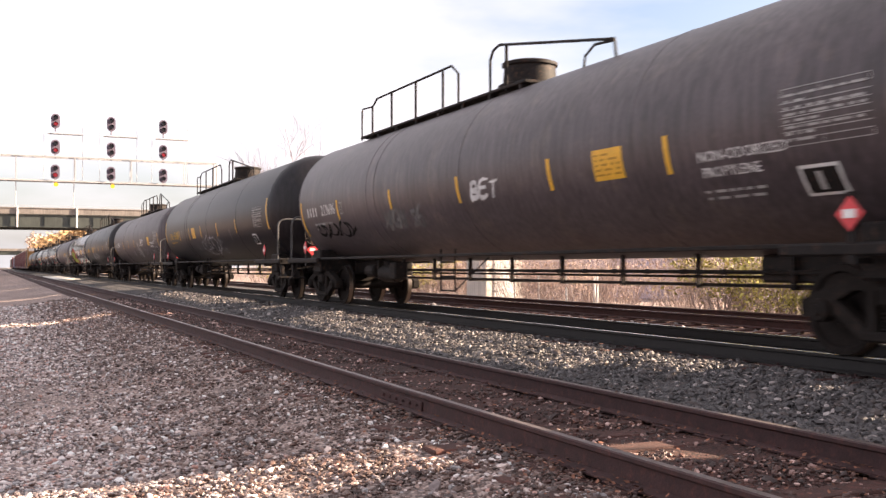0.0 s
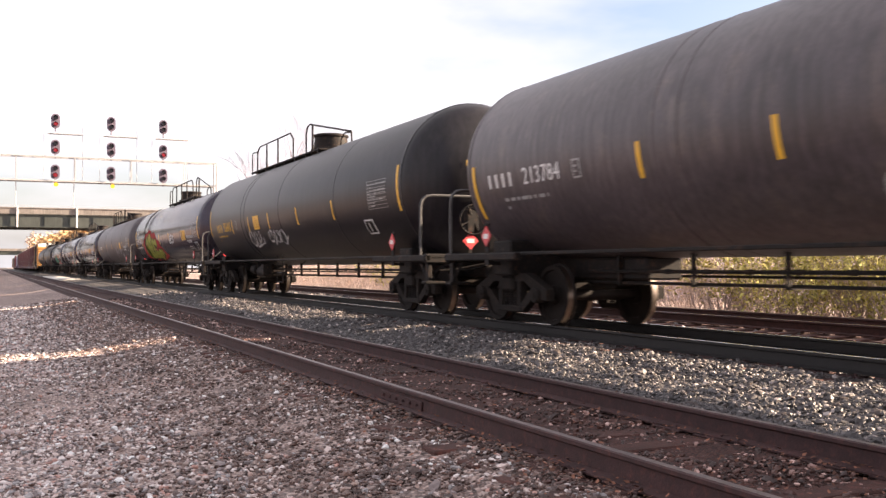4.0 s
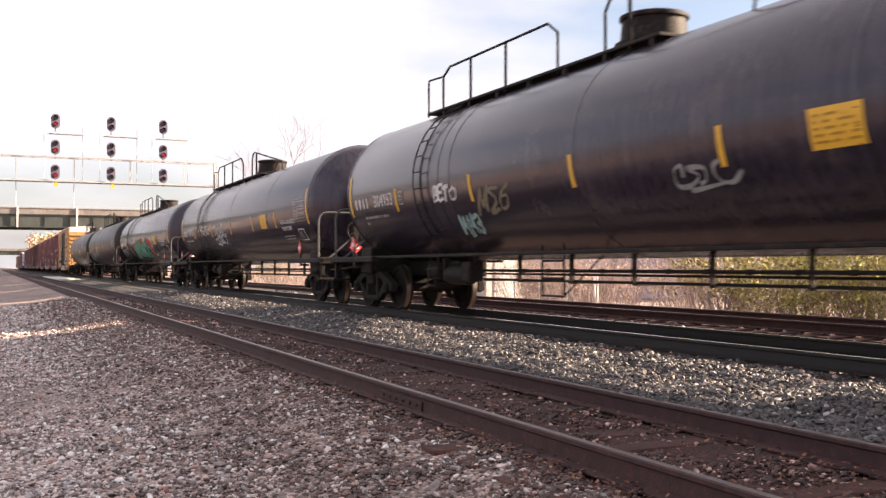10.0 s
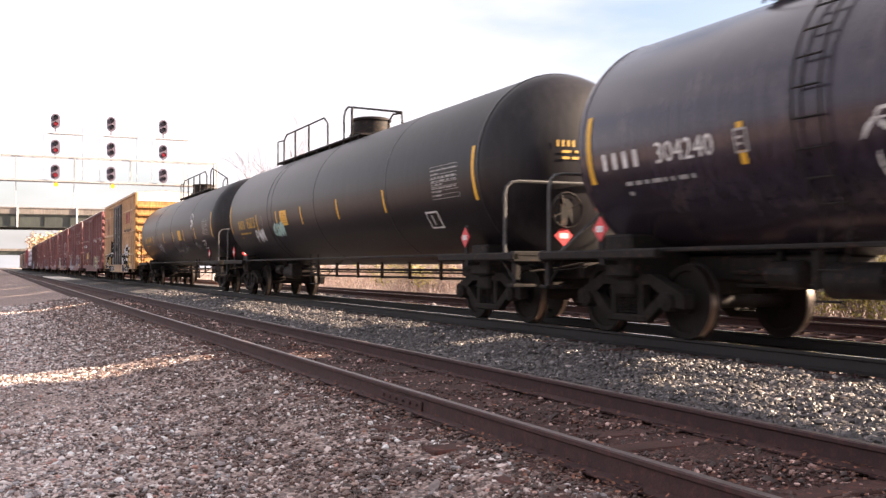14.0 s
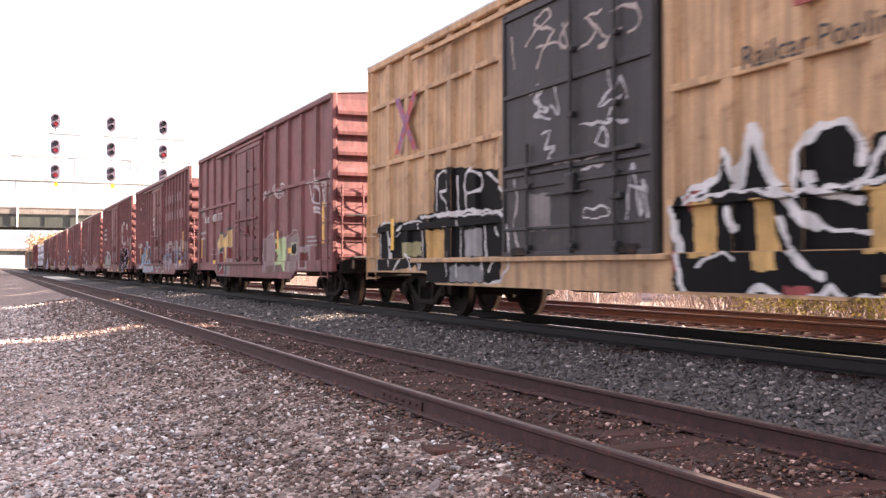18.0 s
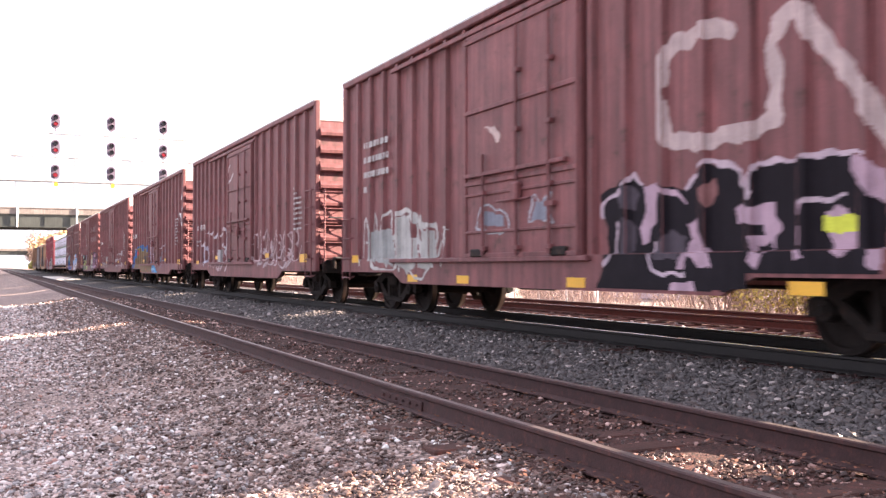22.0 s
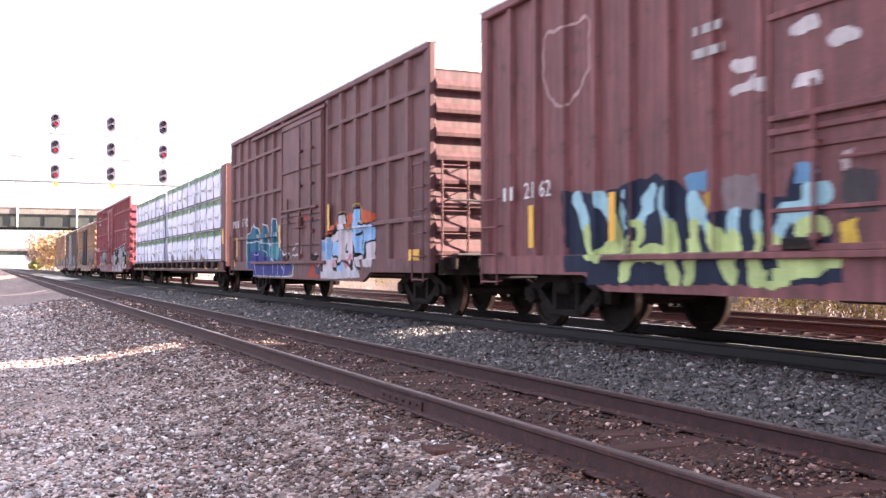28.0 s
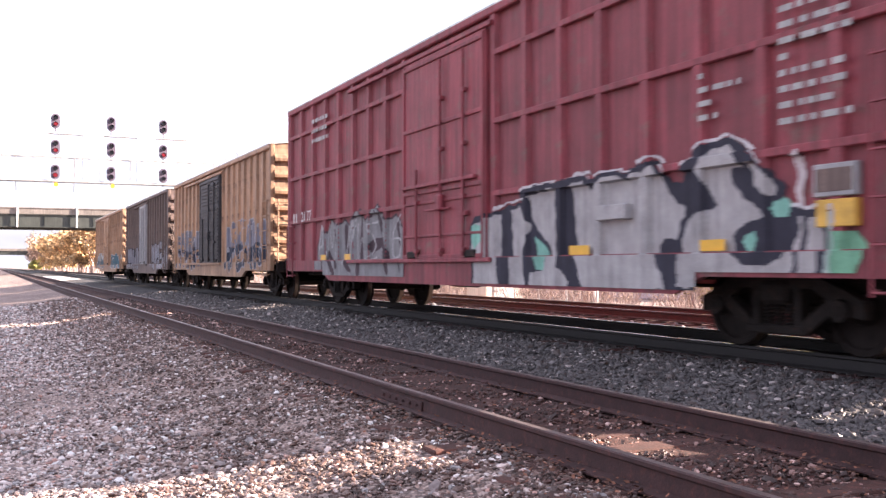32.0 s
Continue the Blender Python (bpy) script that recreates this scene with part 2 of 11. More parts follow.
M_ORANGE = mat("orange_autumn_leaves", (0.612, 0.426, 0.23), rough=0.85, vary=0.35, scale=2, island=True, bump=0)
M_LENSRED = mat("red_signal_glass", (0.4, 0.02, 0.03), rough=0.3, vary=0.05, emit=(1.0, 0.06, 0.08, 0.07), bump=0)
# black heads paled to purple-grey: bright-sky haze put into the colour
M_SIGNAL = mat("haze_paled_signal_paint", (0.12, 0.1, 0.14), rough=0.6, vary=0.15, scale=3)
M_LENSOFF = mat("dark_signal_glass", (0.03, 0.015, 0.02), rough=0.2, vary=0.1, bump=0)


# ---- mesh helpers ----
class Shape:
    """Vertices and faces gathered into one mesh; each face has a material slot."""

    def __init__(self):
        self.v, self.f, self.s, self.slot = [], [], [], 0

    def add(self, verts, faces):
        k = len(self.v)
        self.v += [tuple(p) for p in verts]
        self.f += [tuple(k + i for i in f) for f in faces]
        self.s += [self.slot] * len(faces)
        return self

    def box(self, x0, x1, y0, y1, z0, z1, c=0.0):
        """A box whose edges are cut by c."""
        lo, hi = (x0, y0, z0), (x1, y1, z1)
        if c <= 0:
            vs = [(hi[0] if i & 1 else lo[0], hi[1] if i & 2 else lo[1], hi[2] if i & 4 else lo[2]) for i in range(8)]
            return self.add(vs, [(0, 2, 3, 1), (4, 5, 7, 6), (0, 1, 5, 4), (2, 6, 7, 3), (0, 4, 6, 2), (1, 3, 7, 5)])
        c = min(c, 0.45 * min(hi[i] - lo[i] for i in range(3)))
        vs = []
        for i in range(8):
            p = [hi[a] if i >> a & 1 else lo[a] for a in range(3)]
            q = [hi[a] - c if i >> a & 1 else lo[a] + c for a in range(3)]
            for a in range(3):
                w = list(q)
                w[a] = p[a]
                vs.append(w)
        fs = []
        for a in range(3):
            b, d = (a + 1) % 3, (a + 2) % 3
            for side in (0, 1):
                loop = [side << a | (p << b) | (q << d) for p, q in ((0, 0), (1, 0), (1, 1), (0, 1))]
                face = [3 * i + a for i in loop]
                fs.append(face if side else face[::-1])
            for p, q in ((0, 0), (1, 0), (1, 1), (0, 1)):
                i, j = (p << b) | (q << d), (p << b) | (q << d) | 1 << a
                e = [3 * i + b, 3 * j + b, 3 * j + d, 3 * i + d]
                fs.append(e if (p ^ q) else e[::-1])
        for i in range(8):
            fs.append([3 * i, 3 * i + 1, 3 * i + 2] if bin(i).count("1") % 2 else [3 * i + 2, 3 * i + 1, 3 * i])
        return self.add(vs, fs)

    def rod(self, a, b, r, n=8, r2=None):
        return self.tube([a, b], r, n, r2)

    def tube(self, pts, r, n=6, r2=None):
        """A round bar along a line of points."""
        pts = [Vector(p) for p in pts]
        vs, fs = [], []
        side = None
        for i, p in enumerate(pts):
            d = (pts[min(i + 1, len(pts) - 1)] - pts[max(i - 1, 0)]).normalized()
            if side is None:
                side = d.orthogonal().normalized()
            side = (side - d * side.dot(d)).normalized()
            up = d.cross(side)
            rr = r if r2 is None else r + (r2 - r) * i / (len(pts) - 1)
            vs += [p + (side * math.cos(2 * math.pi * k / n) + up * math.sin(2 * math.pi * k / n)) * rr for k in range(n)]
        for i in range(len(pts) - 1):
            fs += [(i * n + k, i * n + (k + 1) % n, (i + 1) * n + (k + 1) % n, (i + 1) * n + k) for k in range(n)]
        fs += [tuple(range(n))[::-1], tuple((len(pts) - 1) * n + k for k in range(n))]
        return self.add(vs, fs)

    def lathe(self, prof, axis, centre, n=24, closed=True):
        """Turns (along, radius) pairs about an axis: 0 x, 1 y, 2 z."""
        b, c = (axis + 1) % 3, (axis + 2) % 3
        vs, fs = [], []
        for h, r in prof:
            for k in range(n):
                p = list(centre)
                p[axis] += h
                p[b] += r * math.cos(2 * math.pi * k / n)
                p[c] += r * math.sin(2 * math.pi * k / n)
                vs.append(p)
        for i in range(len(prof) - 1):
            fs += [(i * n + k, i * n + (k + 1) % n, (i + 1) * n + (k + 1) % n, (i + 1) * n + k) for k in range(n)]
        if closed:
            fs += [tuple(range(n))[::-1], tuple((len(prof) - 1) * n + k for k in range(n))]
        return self.add(vs, fs)

    def prism(self, outline, axis, lo, hi):
        """A flat outline of (u, v) pushed along an axis."""
        n = len(outline)
        vs = []
        for h in (lo, hi):
            for u, v in outline:
                p = [0, 0, 0]
                p[axis], p[(axis + 1) % 3], p[(axis + 2) % 3] = h, u, v
                vs.append(p)
        fs = [tuple(range(n))[::-1], tuple(range(n, 2 * n))]
        fs += [(k, (k + 1) % n, n + (k + 1) % n, n + k) for k in range(n)]
        return self.add(vs, fs)

    def mesh(self, name, mats, smooth=False):
        me = bpy.data.meshes.new(name)
        me.from_pydata(self.v, [], self.f)
        for m in (mats if isinstance(mats, (list, tuple)) else [mats]):
            me.materials.append(m)
        me.polygons.foreach_set("material_index", self.s)
        if smooth:
            me.polygons.foreach_set("use_smooth", [True] * len(self.f))
            me.set_sharp_from_angle(angle=radians(38))
        me.update()
        return me


CACHE = {}


def part(name, shape, mats, parent, label="", at=None, smooth=False, kind="", key=None):
    """Links a Shape, or a ready mesh, as one mesh object under a thing or a part."""
    if key is not None and key in CACHE:
        me = CACHE[key]
    elif isinstance(shape, Shape):
        me = shape.mesh(name, mats, smooth)
    else:
        me = shape() .mesh(name, mats, smooth) if callable(shape) else shape
    if key is not None:
        CACHE[key] = me
    ob = new(name, me)
    ob.parent = parent
    if at is not None:
        ob.matrix_basis = at
    return tagged(ob, label, kind=kind)


def thing(name, label, category, group="", kind="", at=None):
    ob = new(name)
    ob.empty_display_size = 0.5
    if at is not None:
        ob.matrix_basis = at
    return tagged(ob, label, category, group, kind)


def lettering(text, size, mats, parent, m, name="lettering", stretch=1.0, gap=1.0):
    """Flat letters in the built-in font, turned into a mesh; m maps their plane (x along the line, y up) to the thing."""
    key = ("text", text, size, stretch, gap)
    if key not in CACHE:
        cu = bpy.data.curves.new("letters", "FONT")
        cu.body, cu.size, cu.align_x, cu.align_y, cu.extrude, cu.resolution_u = text, size, "CENTER", "CENTER", 0.002, 2
        cu.space_character = gap
        tmp = bpy.data.objects.new("letters", cu)
        scene.collection.objects.link(tmp)
        me = bpy.data.meshes.new_from_object(tmp.evaluated_get(bpy.context.evaluated_depsgraph_get()))
        bpy.data.objects.remove(tmp)
        bpy.data.curves.remove(cu)
        me.materials.clear()
        for v in me.vertices:
            v.co.x *= stretch
        CACHE[key] = me
    me = CACHE[key].copy()
    me.materials.append(mats)
    for v in me.vertices:
        v.co = m(v.co)
    ob = new(name, me)
    ob.parent = parent
    return tagged(ob, kind="stuff")


# ---- tracks and ground ----
BED = {"near": (NEAR_X, NEAR_Z), "main": (MAIN_X, 0.0), "third": (THIRD_X, 0.0)}
GROUND_Z = -0.40


def ground_height(x):
    """Height of the gravel across the tracks."""
    pts = [(-60, -1.2), (-6, -0.86), (0, -0.69), (0.8, -0.64), (1.5, -0.575), (2.15, -0.47), (2.6, -0.39), (2.9, -0.36), (3.2, -0.36), (4.8, -0.36), (5.2, -0.34), (6.0, -0.3), (6.8, -0.22), (7.3, -0.2), (7.7, -0.2), (8.0, -0.235), (10.0, -0.235), (11.0, -0.25),
           (14.6, -0.235), (16.2, -0.6), (20, -0.75), (60, -0.9)]
    return float(np.interp(x, [p[0] for p in pts], [p[1] for p in pts]))


def make_ground():
    xs = [-3000, -400, -60, -20, -6, -3, -1, 0, 0.4, 0.8, 1.2, 1.5, 1.85, 2.15, 2.4, 2.6, 2.9, 3.2, 4, 4.8, 5.2, 5.5, 5.8, 6.1, 6.4, 6.7, 7.2, 7.7, 8.0, 8.5, 9.8, 10.4, 10.7, 11, 11.6, 12.8,
          14, 14.6, 15.4, 16.2, 18, 20, 30, 60, 400, 3000]
    ys = [-3000, -300, -40, -10, 0] + [2 + 0.5 * i for i in range(60)] + [34, 38, 44, 52, 64, 80, 110, 160, 260, 600, 3000]
    sh = Shape()
    for y in ys:
        for x in xs:
            z = ground_height(x)
            if 0 <= y <= 33 and -3 < x < 15:
                z += 0.035 * noise.noise((x * 1.3, y * 1.3, 0)) + 0.018 * noise.noise((x * 4, y * 4, 3))
            sh.v.append((x, y, z))
    w = len(xs)
    for j in range(len(ys) - 1):
        for i in range(w - 1):
            sh.f.append((j * w + i, j * w + i + 1, (j + 1) * w + i + 1, (j + 1) * w + i))
            mid = 0.5 * (xs[i] + xs[i + 1])
            sh.s.append(1 if 2.9 < mid < 5.1 else 2 if 5.1 < mid < 15.5 else 0)
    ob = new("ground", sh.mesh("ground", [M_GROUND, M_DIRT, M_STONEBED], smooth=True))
    tagged(ob, "grey-brown gravel ground beside the railway tracks", "ground", kind="structure")


RAIL_OUT = [(-0.07, 0), (0.07, 0), (0.07, 0.012), (0.012, 0.032), (0.009, 0.125), (0.036, 0.14), (0.036, 0.163), (0.026, 0.171),
            (-0.026, 0.171), (-0.036, 0.163), (-0.036, 0.14), (-0.009, 0.125), (-0.012, 0.032), (-0.07, 0.012)]


def make_track(name, x, top, head, label, web=M_RUST, y0=-60, y1=420, tie_to=40.0):
    tr = thing(name, label, "track", kind="structure", at=pose(x, 0, top))
    for side in (-0.7535, 0.7535):
        sh = Shape()
        n = len(RAIL_OUT)
        for y in (y0, y1):
            sh.v += [(side + a, y, b - 0.171) for a, b in RAIL_OUT]
        for k in range(n):
            sh.f.append((k, (k + 1) % n, n + (k + 1) % n, n + k))
            sh.s.append(1 if k in (7,) else 0)
        part("rail", sh, [web, head], tr, "rusty steel rail with a worn bright head")
    tie = Shape().box(-1.3, 1.3, -0.115, 0.115, -0.178, -0.02, 0.012).mesh("tie", M_TIE)
    plate = Shape().box(-0.09, 0.09, -0.17, 0.17, 0, 0.014, 0.004).box(-0.06, -0.04, -0.1, -0.08, 0, 0.04).box(0.04, 0.06, 0.08, 0.1, 0, 0.04).mesh("tie_plate", M_RUST)
    y = 1.0
    while y < tie_to:
        o = part("tie", tie, None, tr, at=pose(random.uniform(-0.03, 0.03), y, -0.17 + random.uniform(-0.012, 0.006), 0, 0, random.uniform(-1.2, 1.2)))
        for side in (-0.7535, 0.7535):
            part("tie_plate", plate, None, o, at=pose(side, 0, -0.02))
        y += 0.52
    return tr


def stones(name, mats, label, count, area, size, flat=0.7, dens=lambda x, y: 1.0, lift=0.35, seed=1):
    """Loose stones scattered on the ground, each a rough lump of twenty faces."""
    rng = np.random.default_rng(seed)
    t = (1 + 5 ** 0.5) / 2
    base = np.array([(-1, t, 0), (1, t, 0), (-1, -t, 0), (1, -t, 0), (0, -1, t), (0, 1, t), (0, -1, -t), (0, 1, -t), (t, 0, -1), (t, 0, 1), (-t, 0, -1), (-t, 0, 1)]) / 1.9
    tri = np.array([(0, 11, 5), (0, 5, 1), (0, 1, 7), (0, 7, 10), (0, 10, 11), (1, 5, 9), (5, 11, 4), (11, 10, 2), (10, 7, 6), (7, 1, 8),
                    (3, 9, 4), (3, 4, 2), (3, 2, 6), (3, 6, 8), (3, 8, 9), (4, 9, 5), (2, 4, 11), (6, 2, 10), (8, 6, 7), (9, 8, 1)])
    x0, x1, y0, y1 = area
    u = rng.random((count, 2))
    x = x0 + (x1 - x0) * u[:, 0]
    y = y0 * (y1 / y0) ** u[:, 1]
    keep = rng.random(count) < np.array([dens(a, b) for a, b in zip(x, y)])
    x, y = x[keep], y[keep]
    n = len(x)
    r = size * np.exp(rng.normal(0, 0.33, n)) * (1 + np.clip(y - 12, 0, 60) * 0.03)
    ax = rng.normal(size=(n, 3, 3))
    q, _ = np.linalg.qr(ax)
    stretch = np.stack([np.ones(n) * 1.15, rng.uniform(0.7, 1.0, n), rng.uniform(0.5, 0.85, n)], 1)
    jit = rng.uniform(0.62, 1.3, (n, 12, 1))
    v = np.clip(base[None] * jit, -0.86, 0.86) * stretch[:, None, :]
    v = np.einsum("nij,nkj->nki", q, v) * r[:, None, None]
    z = np.array([ground_height(a) for a in x]) + np.array([0.035 * noise.noise((a * 1.3, b * 1.3, 0)) + 0.018 * noise.noise((a * 4, b * 4, 3)) for a, b in zip(x, y)])
    v[:, :, 2] *= flat
    v += np.stack([x, y, z + r * lift], 1)[:, None, :]
    f = (tri[None] + 12 * np.arange(n)[:, None, None]).reshape(-1, 3)
    me = bpy.data.meshes.new(name)
    me.vertices.add(n * 12)
    me.vertices.foreach_set("co", v.reshape(-1).astype(np.float32))
    me.loops.add(len(f) * 3)
    me.loops.foreach_set("vertex_index", f.reshape(-1).astype(np.int32))
    me.polygons.add(len(f))
    me.polygons.foreach_set("loop_start", (3 * np.arange(len(f))).astype(np.int32))
    me.update(calc_edges=True)
    me.shade_flat()
    me.materials.append(mats)
    return tagged(new(name, me), label, "gravel", kind="stuff")


# ---- the train ----
def truck_meshes():
    """Side frame, bolster, wheelset and spring nest of a freight truck, centred between its axles at rail level."""
    fr = Shape()
    fr.prism([(-1.16, 0.38), (-1.16, 0.55), (-0.95, 0.64), (-0.55, 0.79), (0.55, 0.79), (0.95, 0.64), (1.16, 0.55), (1.16, 0.38), (0.98, 0.4),
              (0.78, 0.52), (0.5, 0.66), (-0.5, 0.66), (-0.78, 0.52), (-0.98, 0.4)], 0, -0.07, 0.07)
    for s in (-1, 1):
        o = [(s * 0.86, 0.5), (s * 0.7, 0.56), (s * 0.34, 0.3), (s * 0.3, 0.2), (s * 0.42, 0.2)]
        fr.prism(o if s > 0 else o[::-1], 0, -0.06, 0.06)
        fr.box(-0.065, 0.065, s * 0.3 - 0.055, s * 0.3 + 0.055, 0.26, 0.7, 0.01)
        fr.lathe([(-0.13, 0.1), (-0.12, 0.115), (0.0, 0.12), (0.02, 0.12)], 0, (0, s * 0.889, 0.457), 14)
        fr.lathe([(-0.15, 0.05), (-0.12, 0.06)], 0, (0, s * 0.889, 0.457), 10)
    fr.box(-0.08, 0.08, -0.42, 0.42, 0.18, 0.28, 0.02)
    CACHE["side_frame"] = fr.mesh("side_frame", M_CAST)
    sp = Shape().tube([(0.05 * math.cos(k * 0.9), 0.05 * math.sin(k * 0.9), 0.28 + 0.0055 * k) for k in range(42)], 0.014, 4)
    CACHE["spring"] = sp.mesh("spring", M_IRON)
    bo = Shape().box(-1.12, 1.12, -0.2, 0.2, 0.5, 0.74, 0.04).lathe([(0, 0.2), (0.08, 0.2)], 2, (0, 0, 0.74), 12)
    for s in (-1, 1):
        bo.box(-0.75, 0.75, s * 0.45 - 0.05, s * 0.45 + 0.05, 0.36, 0.46, 0.02)
        for x in (-0.75, 0.75):
            bo.box(x - 0.05, x + 0.05, s * 0.43 - 0.06, s * 0.43 + 0.03, 0.3, 0.6, 0.02)
    CACHE["bolster"] = bo.mesh("bolster", M_CAST)
    ws = Shape()
    ws.lathe([(-1.0, 0.075), (-0.7, 0.085), (0.7, 0.085), (1.0, 0.075)], 0, (0, 0, 0), 10)
    for s in (-1, 1):
        face = [(0.0, 0.1), (0.0, 0.14), (0.035, 0.16), (0.03, 0.37), (0.0, 0.385), (0.0, 0.452), (0.01, 0.458)]
        back = [(0.1, 0.462), (0.115, 0.487), (0.14, 0.485), (0.14, 0.38), (0.1, 0.36), (0.09, 0.15), (0.14, 0.14), (0.14, 0.085)]
        pr = [(s * (0.81 - a), r) for a, r in face]
        ws.slot = 0
        ws.lathe(pr, 0, (0, 0, 0), 28, False)
        ws.slot = 1
        ws.lathe([(s * 0.80, 0.458), (s * 0.71, 0.462)], 0, (0, 0, 0), 28, False)
        ws.slot = 0
        ws.lathe([(s * (0.81 - a), r) for a, r in back], 0, (0, 0, 0), 28, False)
    CACHE["wheelset"] = ws.mesh("wheelset", [M_WHEEL, M_TREAD], smooth=True)


truck_meshes()
WHEELS = []          # (wheelset, its place along the train at the start, place in its truck)


def add_truck(car, y, s0):
    tr = part("truck", CACHE["bolster"], None, car, "grimy cast-steel four-wheel freight truck", at=pose(0, y, 0))
    for x in (-1.0, 1.0):
        part("side_frame", CACHE["side_frame"], None, tr, at=pose(x, 0, 0, 0, 0, 0 if x < 0 else 180))
        for yy in (-0.15, 0.0, 0.15):
            part("spring", CACHE["spring"], None, tr, at=pose(x, yy, 0))
    for yy in (-0.889, 0.889):
        w = part("wheelset", CACHE["wheelset"], None, tr, "steel wheels on one axle", at=pose(0, yy, 0.457))
        WHEELS.append((w, s0 + y + yy, yy))


def add_coupler(car, y_from, y_to):
    s = 1 if y_to > y_from else -1
    sh = Shape()
    a, b = sorted((y_from, y_to - s * 0.25))
    sh.box(-0.075, 0.075, a, b, 0.8, 0.95, 0.015)
    a, b = sorted((y_to - s * 0.3, y_to - s * 0.02))
    sh.box(-0.16, 0.12, a, b, 0.74, 1.0, 0.04)
    a, b = sorted((y_to - s * 0.06, y_to + s * 0.06))
    sh.box(-0.02, 0.14, a, b, 0.73, 1.01, 0.03)
    sh.tube([(0.15, y_from, 0.78), (0.22, (y_from + y_to) / 2, 0.55), (0.2, y_to, 0.45)], 0.025, 6)
    sh.tube([(0.3, y_from, 0.85), (-0.1, y_to - s * 0.2, 1.0), (-0.9, y_from + s * 0.08, 0.85), (-1.25, y_from + s * 0.06, 0.82)], 0.015, 5)
    part("coupler", sh, M_CAST, car, "steel knuckle coupler with air hose")


def side_map(yc, zc, x):
    """Maps letters on to the side of a car that faces the camera."""
    return lambda co: Vector((x - co.z, yc - co.x, zc + co.y))


def tank_map(yc, ang, r, zc):
    """Maps letters on to a tank's round side, at an angle above its middle."""
    def go(co):
        a = radians(ang) + co.y / r
        return Vector((-(r + 0.004 + co.z) * math.cos(a), yc - co.x, zc + (r + 0.004 + co.z) * math.sin(a)))
    return go


def panel(parent, name, mats, go, w, h, label="", nx=1, ny=3):
    """A thin painted rectangle laid on a surface."""
    sh = Shape()
    for j in range(ny + 1):
        for i in range(nx + 1):
            sh.v.append(tuple(go(Vector(((i / nx - 0.5) * w, (j / ny - 0.5) * h, 0.002)))))
    for j in range(ny):
        for i in range(nx):
            k = j * (nx + 1) + i
            sh.f.append((k, k + 1, k + nx + 2, k + nx + 1))
            sh.s.append(0)
    return part(name, sh, mats, parent, label)


def bars(parent, mats, go, w, h, rows, seed, name="stencil_block"):
    """Small lines of writing that cannot be read, as plain bars."""
    rng = random.Random(seed)
    sh = Shape()
    for r in range(rows):
        y = h / 2 - (r + 0.5) * h / rows
        x = -w / 2
        while x < w / 2 - 0.02:
            n = min(rng.uniform(0.05, 0.22), w / 2 - x)
            k = len(sh.v)
            t = 0.2 * h / rows
            sh.v += [tuple(go(Vector((a, b, 0.003)))) for a, b in ((x, y - t), (x + n, y - t), (x + n, y + t), (x, y + t))]
            sh.f.append((k, k + 1, k + 2, k + 3))
            sh.s.append(0)
            x += n + rng.uniform(0.03, 0.09)
            if rng.random() < 0.12:
                break
    return part(name, sh, mats, parent, kind="stuff")


# strokes of hand-painted letters, in a box one unit wide and high
GLYPH = {
    "B": [[(0, 0), (0, 1), (.7, .9), (.65, .6), (0, .52)], [(.1, .52), (.85, .4), (.75, .08), (0, 0)]], "E": [[(.9, 1), (0, .95), (0, 0), (.9, .05)], [(0, .5), (.7, .52)]],
    "T": [[(0, .95), (1, 1)], [(.5, 1), (.45, 0)]], "A": [[(0, 0), (.45, 1), (.9, 0)], [(.2, .38), (.75, .38)]], "M": [[(0, 0), (.1, 1), (.5, .3), (.9, 1), (1, 0)]],
    "L": [[(.1, 1), (0, .05), (.9, 0)]], "I": [[(.4, 1), (.4, 0)]], "S": [[(.9, .85), (.5, 1), (.05, .75), (.85, .35), (.5, 0), (0, .15)]],
    "R": [[(0, 0), (0, 1), (.8, .9), (.7, .55), (0, .48)], [(.3, .48), (.9, 0)]], "P": [[(0, 0), (0, 1), (.85, .9), (.8, .5), (0, .45)]],
    "Y": [[(0, 1), (.45, .5), (1, 1)], [(.45, .5), (.4, 0)]], "D": [[(0, 0), (0, 1), (.7, .85), (.9, .5), (.7, .12), (0, 0)]], "N": [[(0, 0), (.05, 1), (.9, 0), (.95, 1)]],
    "K": [[(0, 0), (0, 1)], [(.9, 1), (.05, .48), (.95, 0)]], "W": [[(0, 1), (.2, 0), (.5, .65), (.8, 0), (1, 1)]], "O": [[(.5, 1), (.05, .6), (.2, .05), (.75, .05), (.95, .6), (.5, 1)]],
    "C": [[(.9, .85), (.4, 1), (.02, .55), (.3, .03), (.9, .15)]], "H": [[(0, 0), (0, 1)], [(.9, 0), (.9, 1)], [(0, .5), (.9, .5)]],
    "1": [[(0, .1), (.2, 1), (.5, .4), (.9, .9), (.8, 0)], [(.1, .3), (.9, .5)]], "2": [[(.9, .9), (.1, .8), (.8, .4), (.1, .05), (1, .15)]],
    "3": [[(0, .9), (.6, 1), (.9, .6), (.3, .5), (.9, .3), (.4, 0), (0, .3)]], "4": [[(.1, 1), (0, .3), (.5, 0), (.9, .4), (.9, 1)], [(.45, .1), (.5, .8)]],
    "5": [[(0, 0), (.3, .9), (.6, .3), (1, 1), (.9, .1)]], "6": [[(.8, 1), (.1, .6), (.2, .1), (.8, .1), (.8, .5), (.2, .5)]],
}


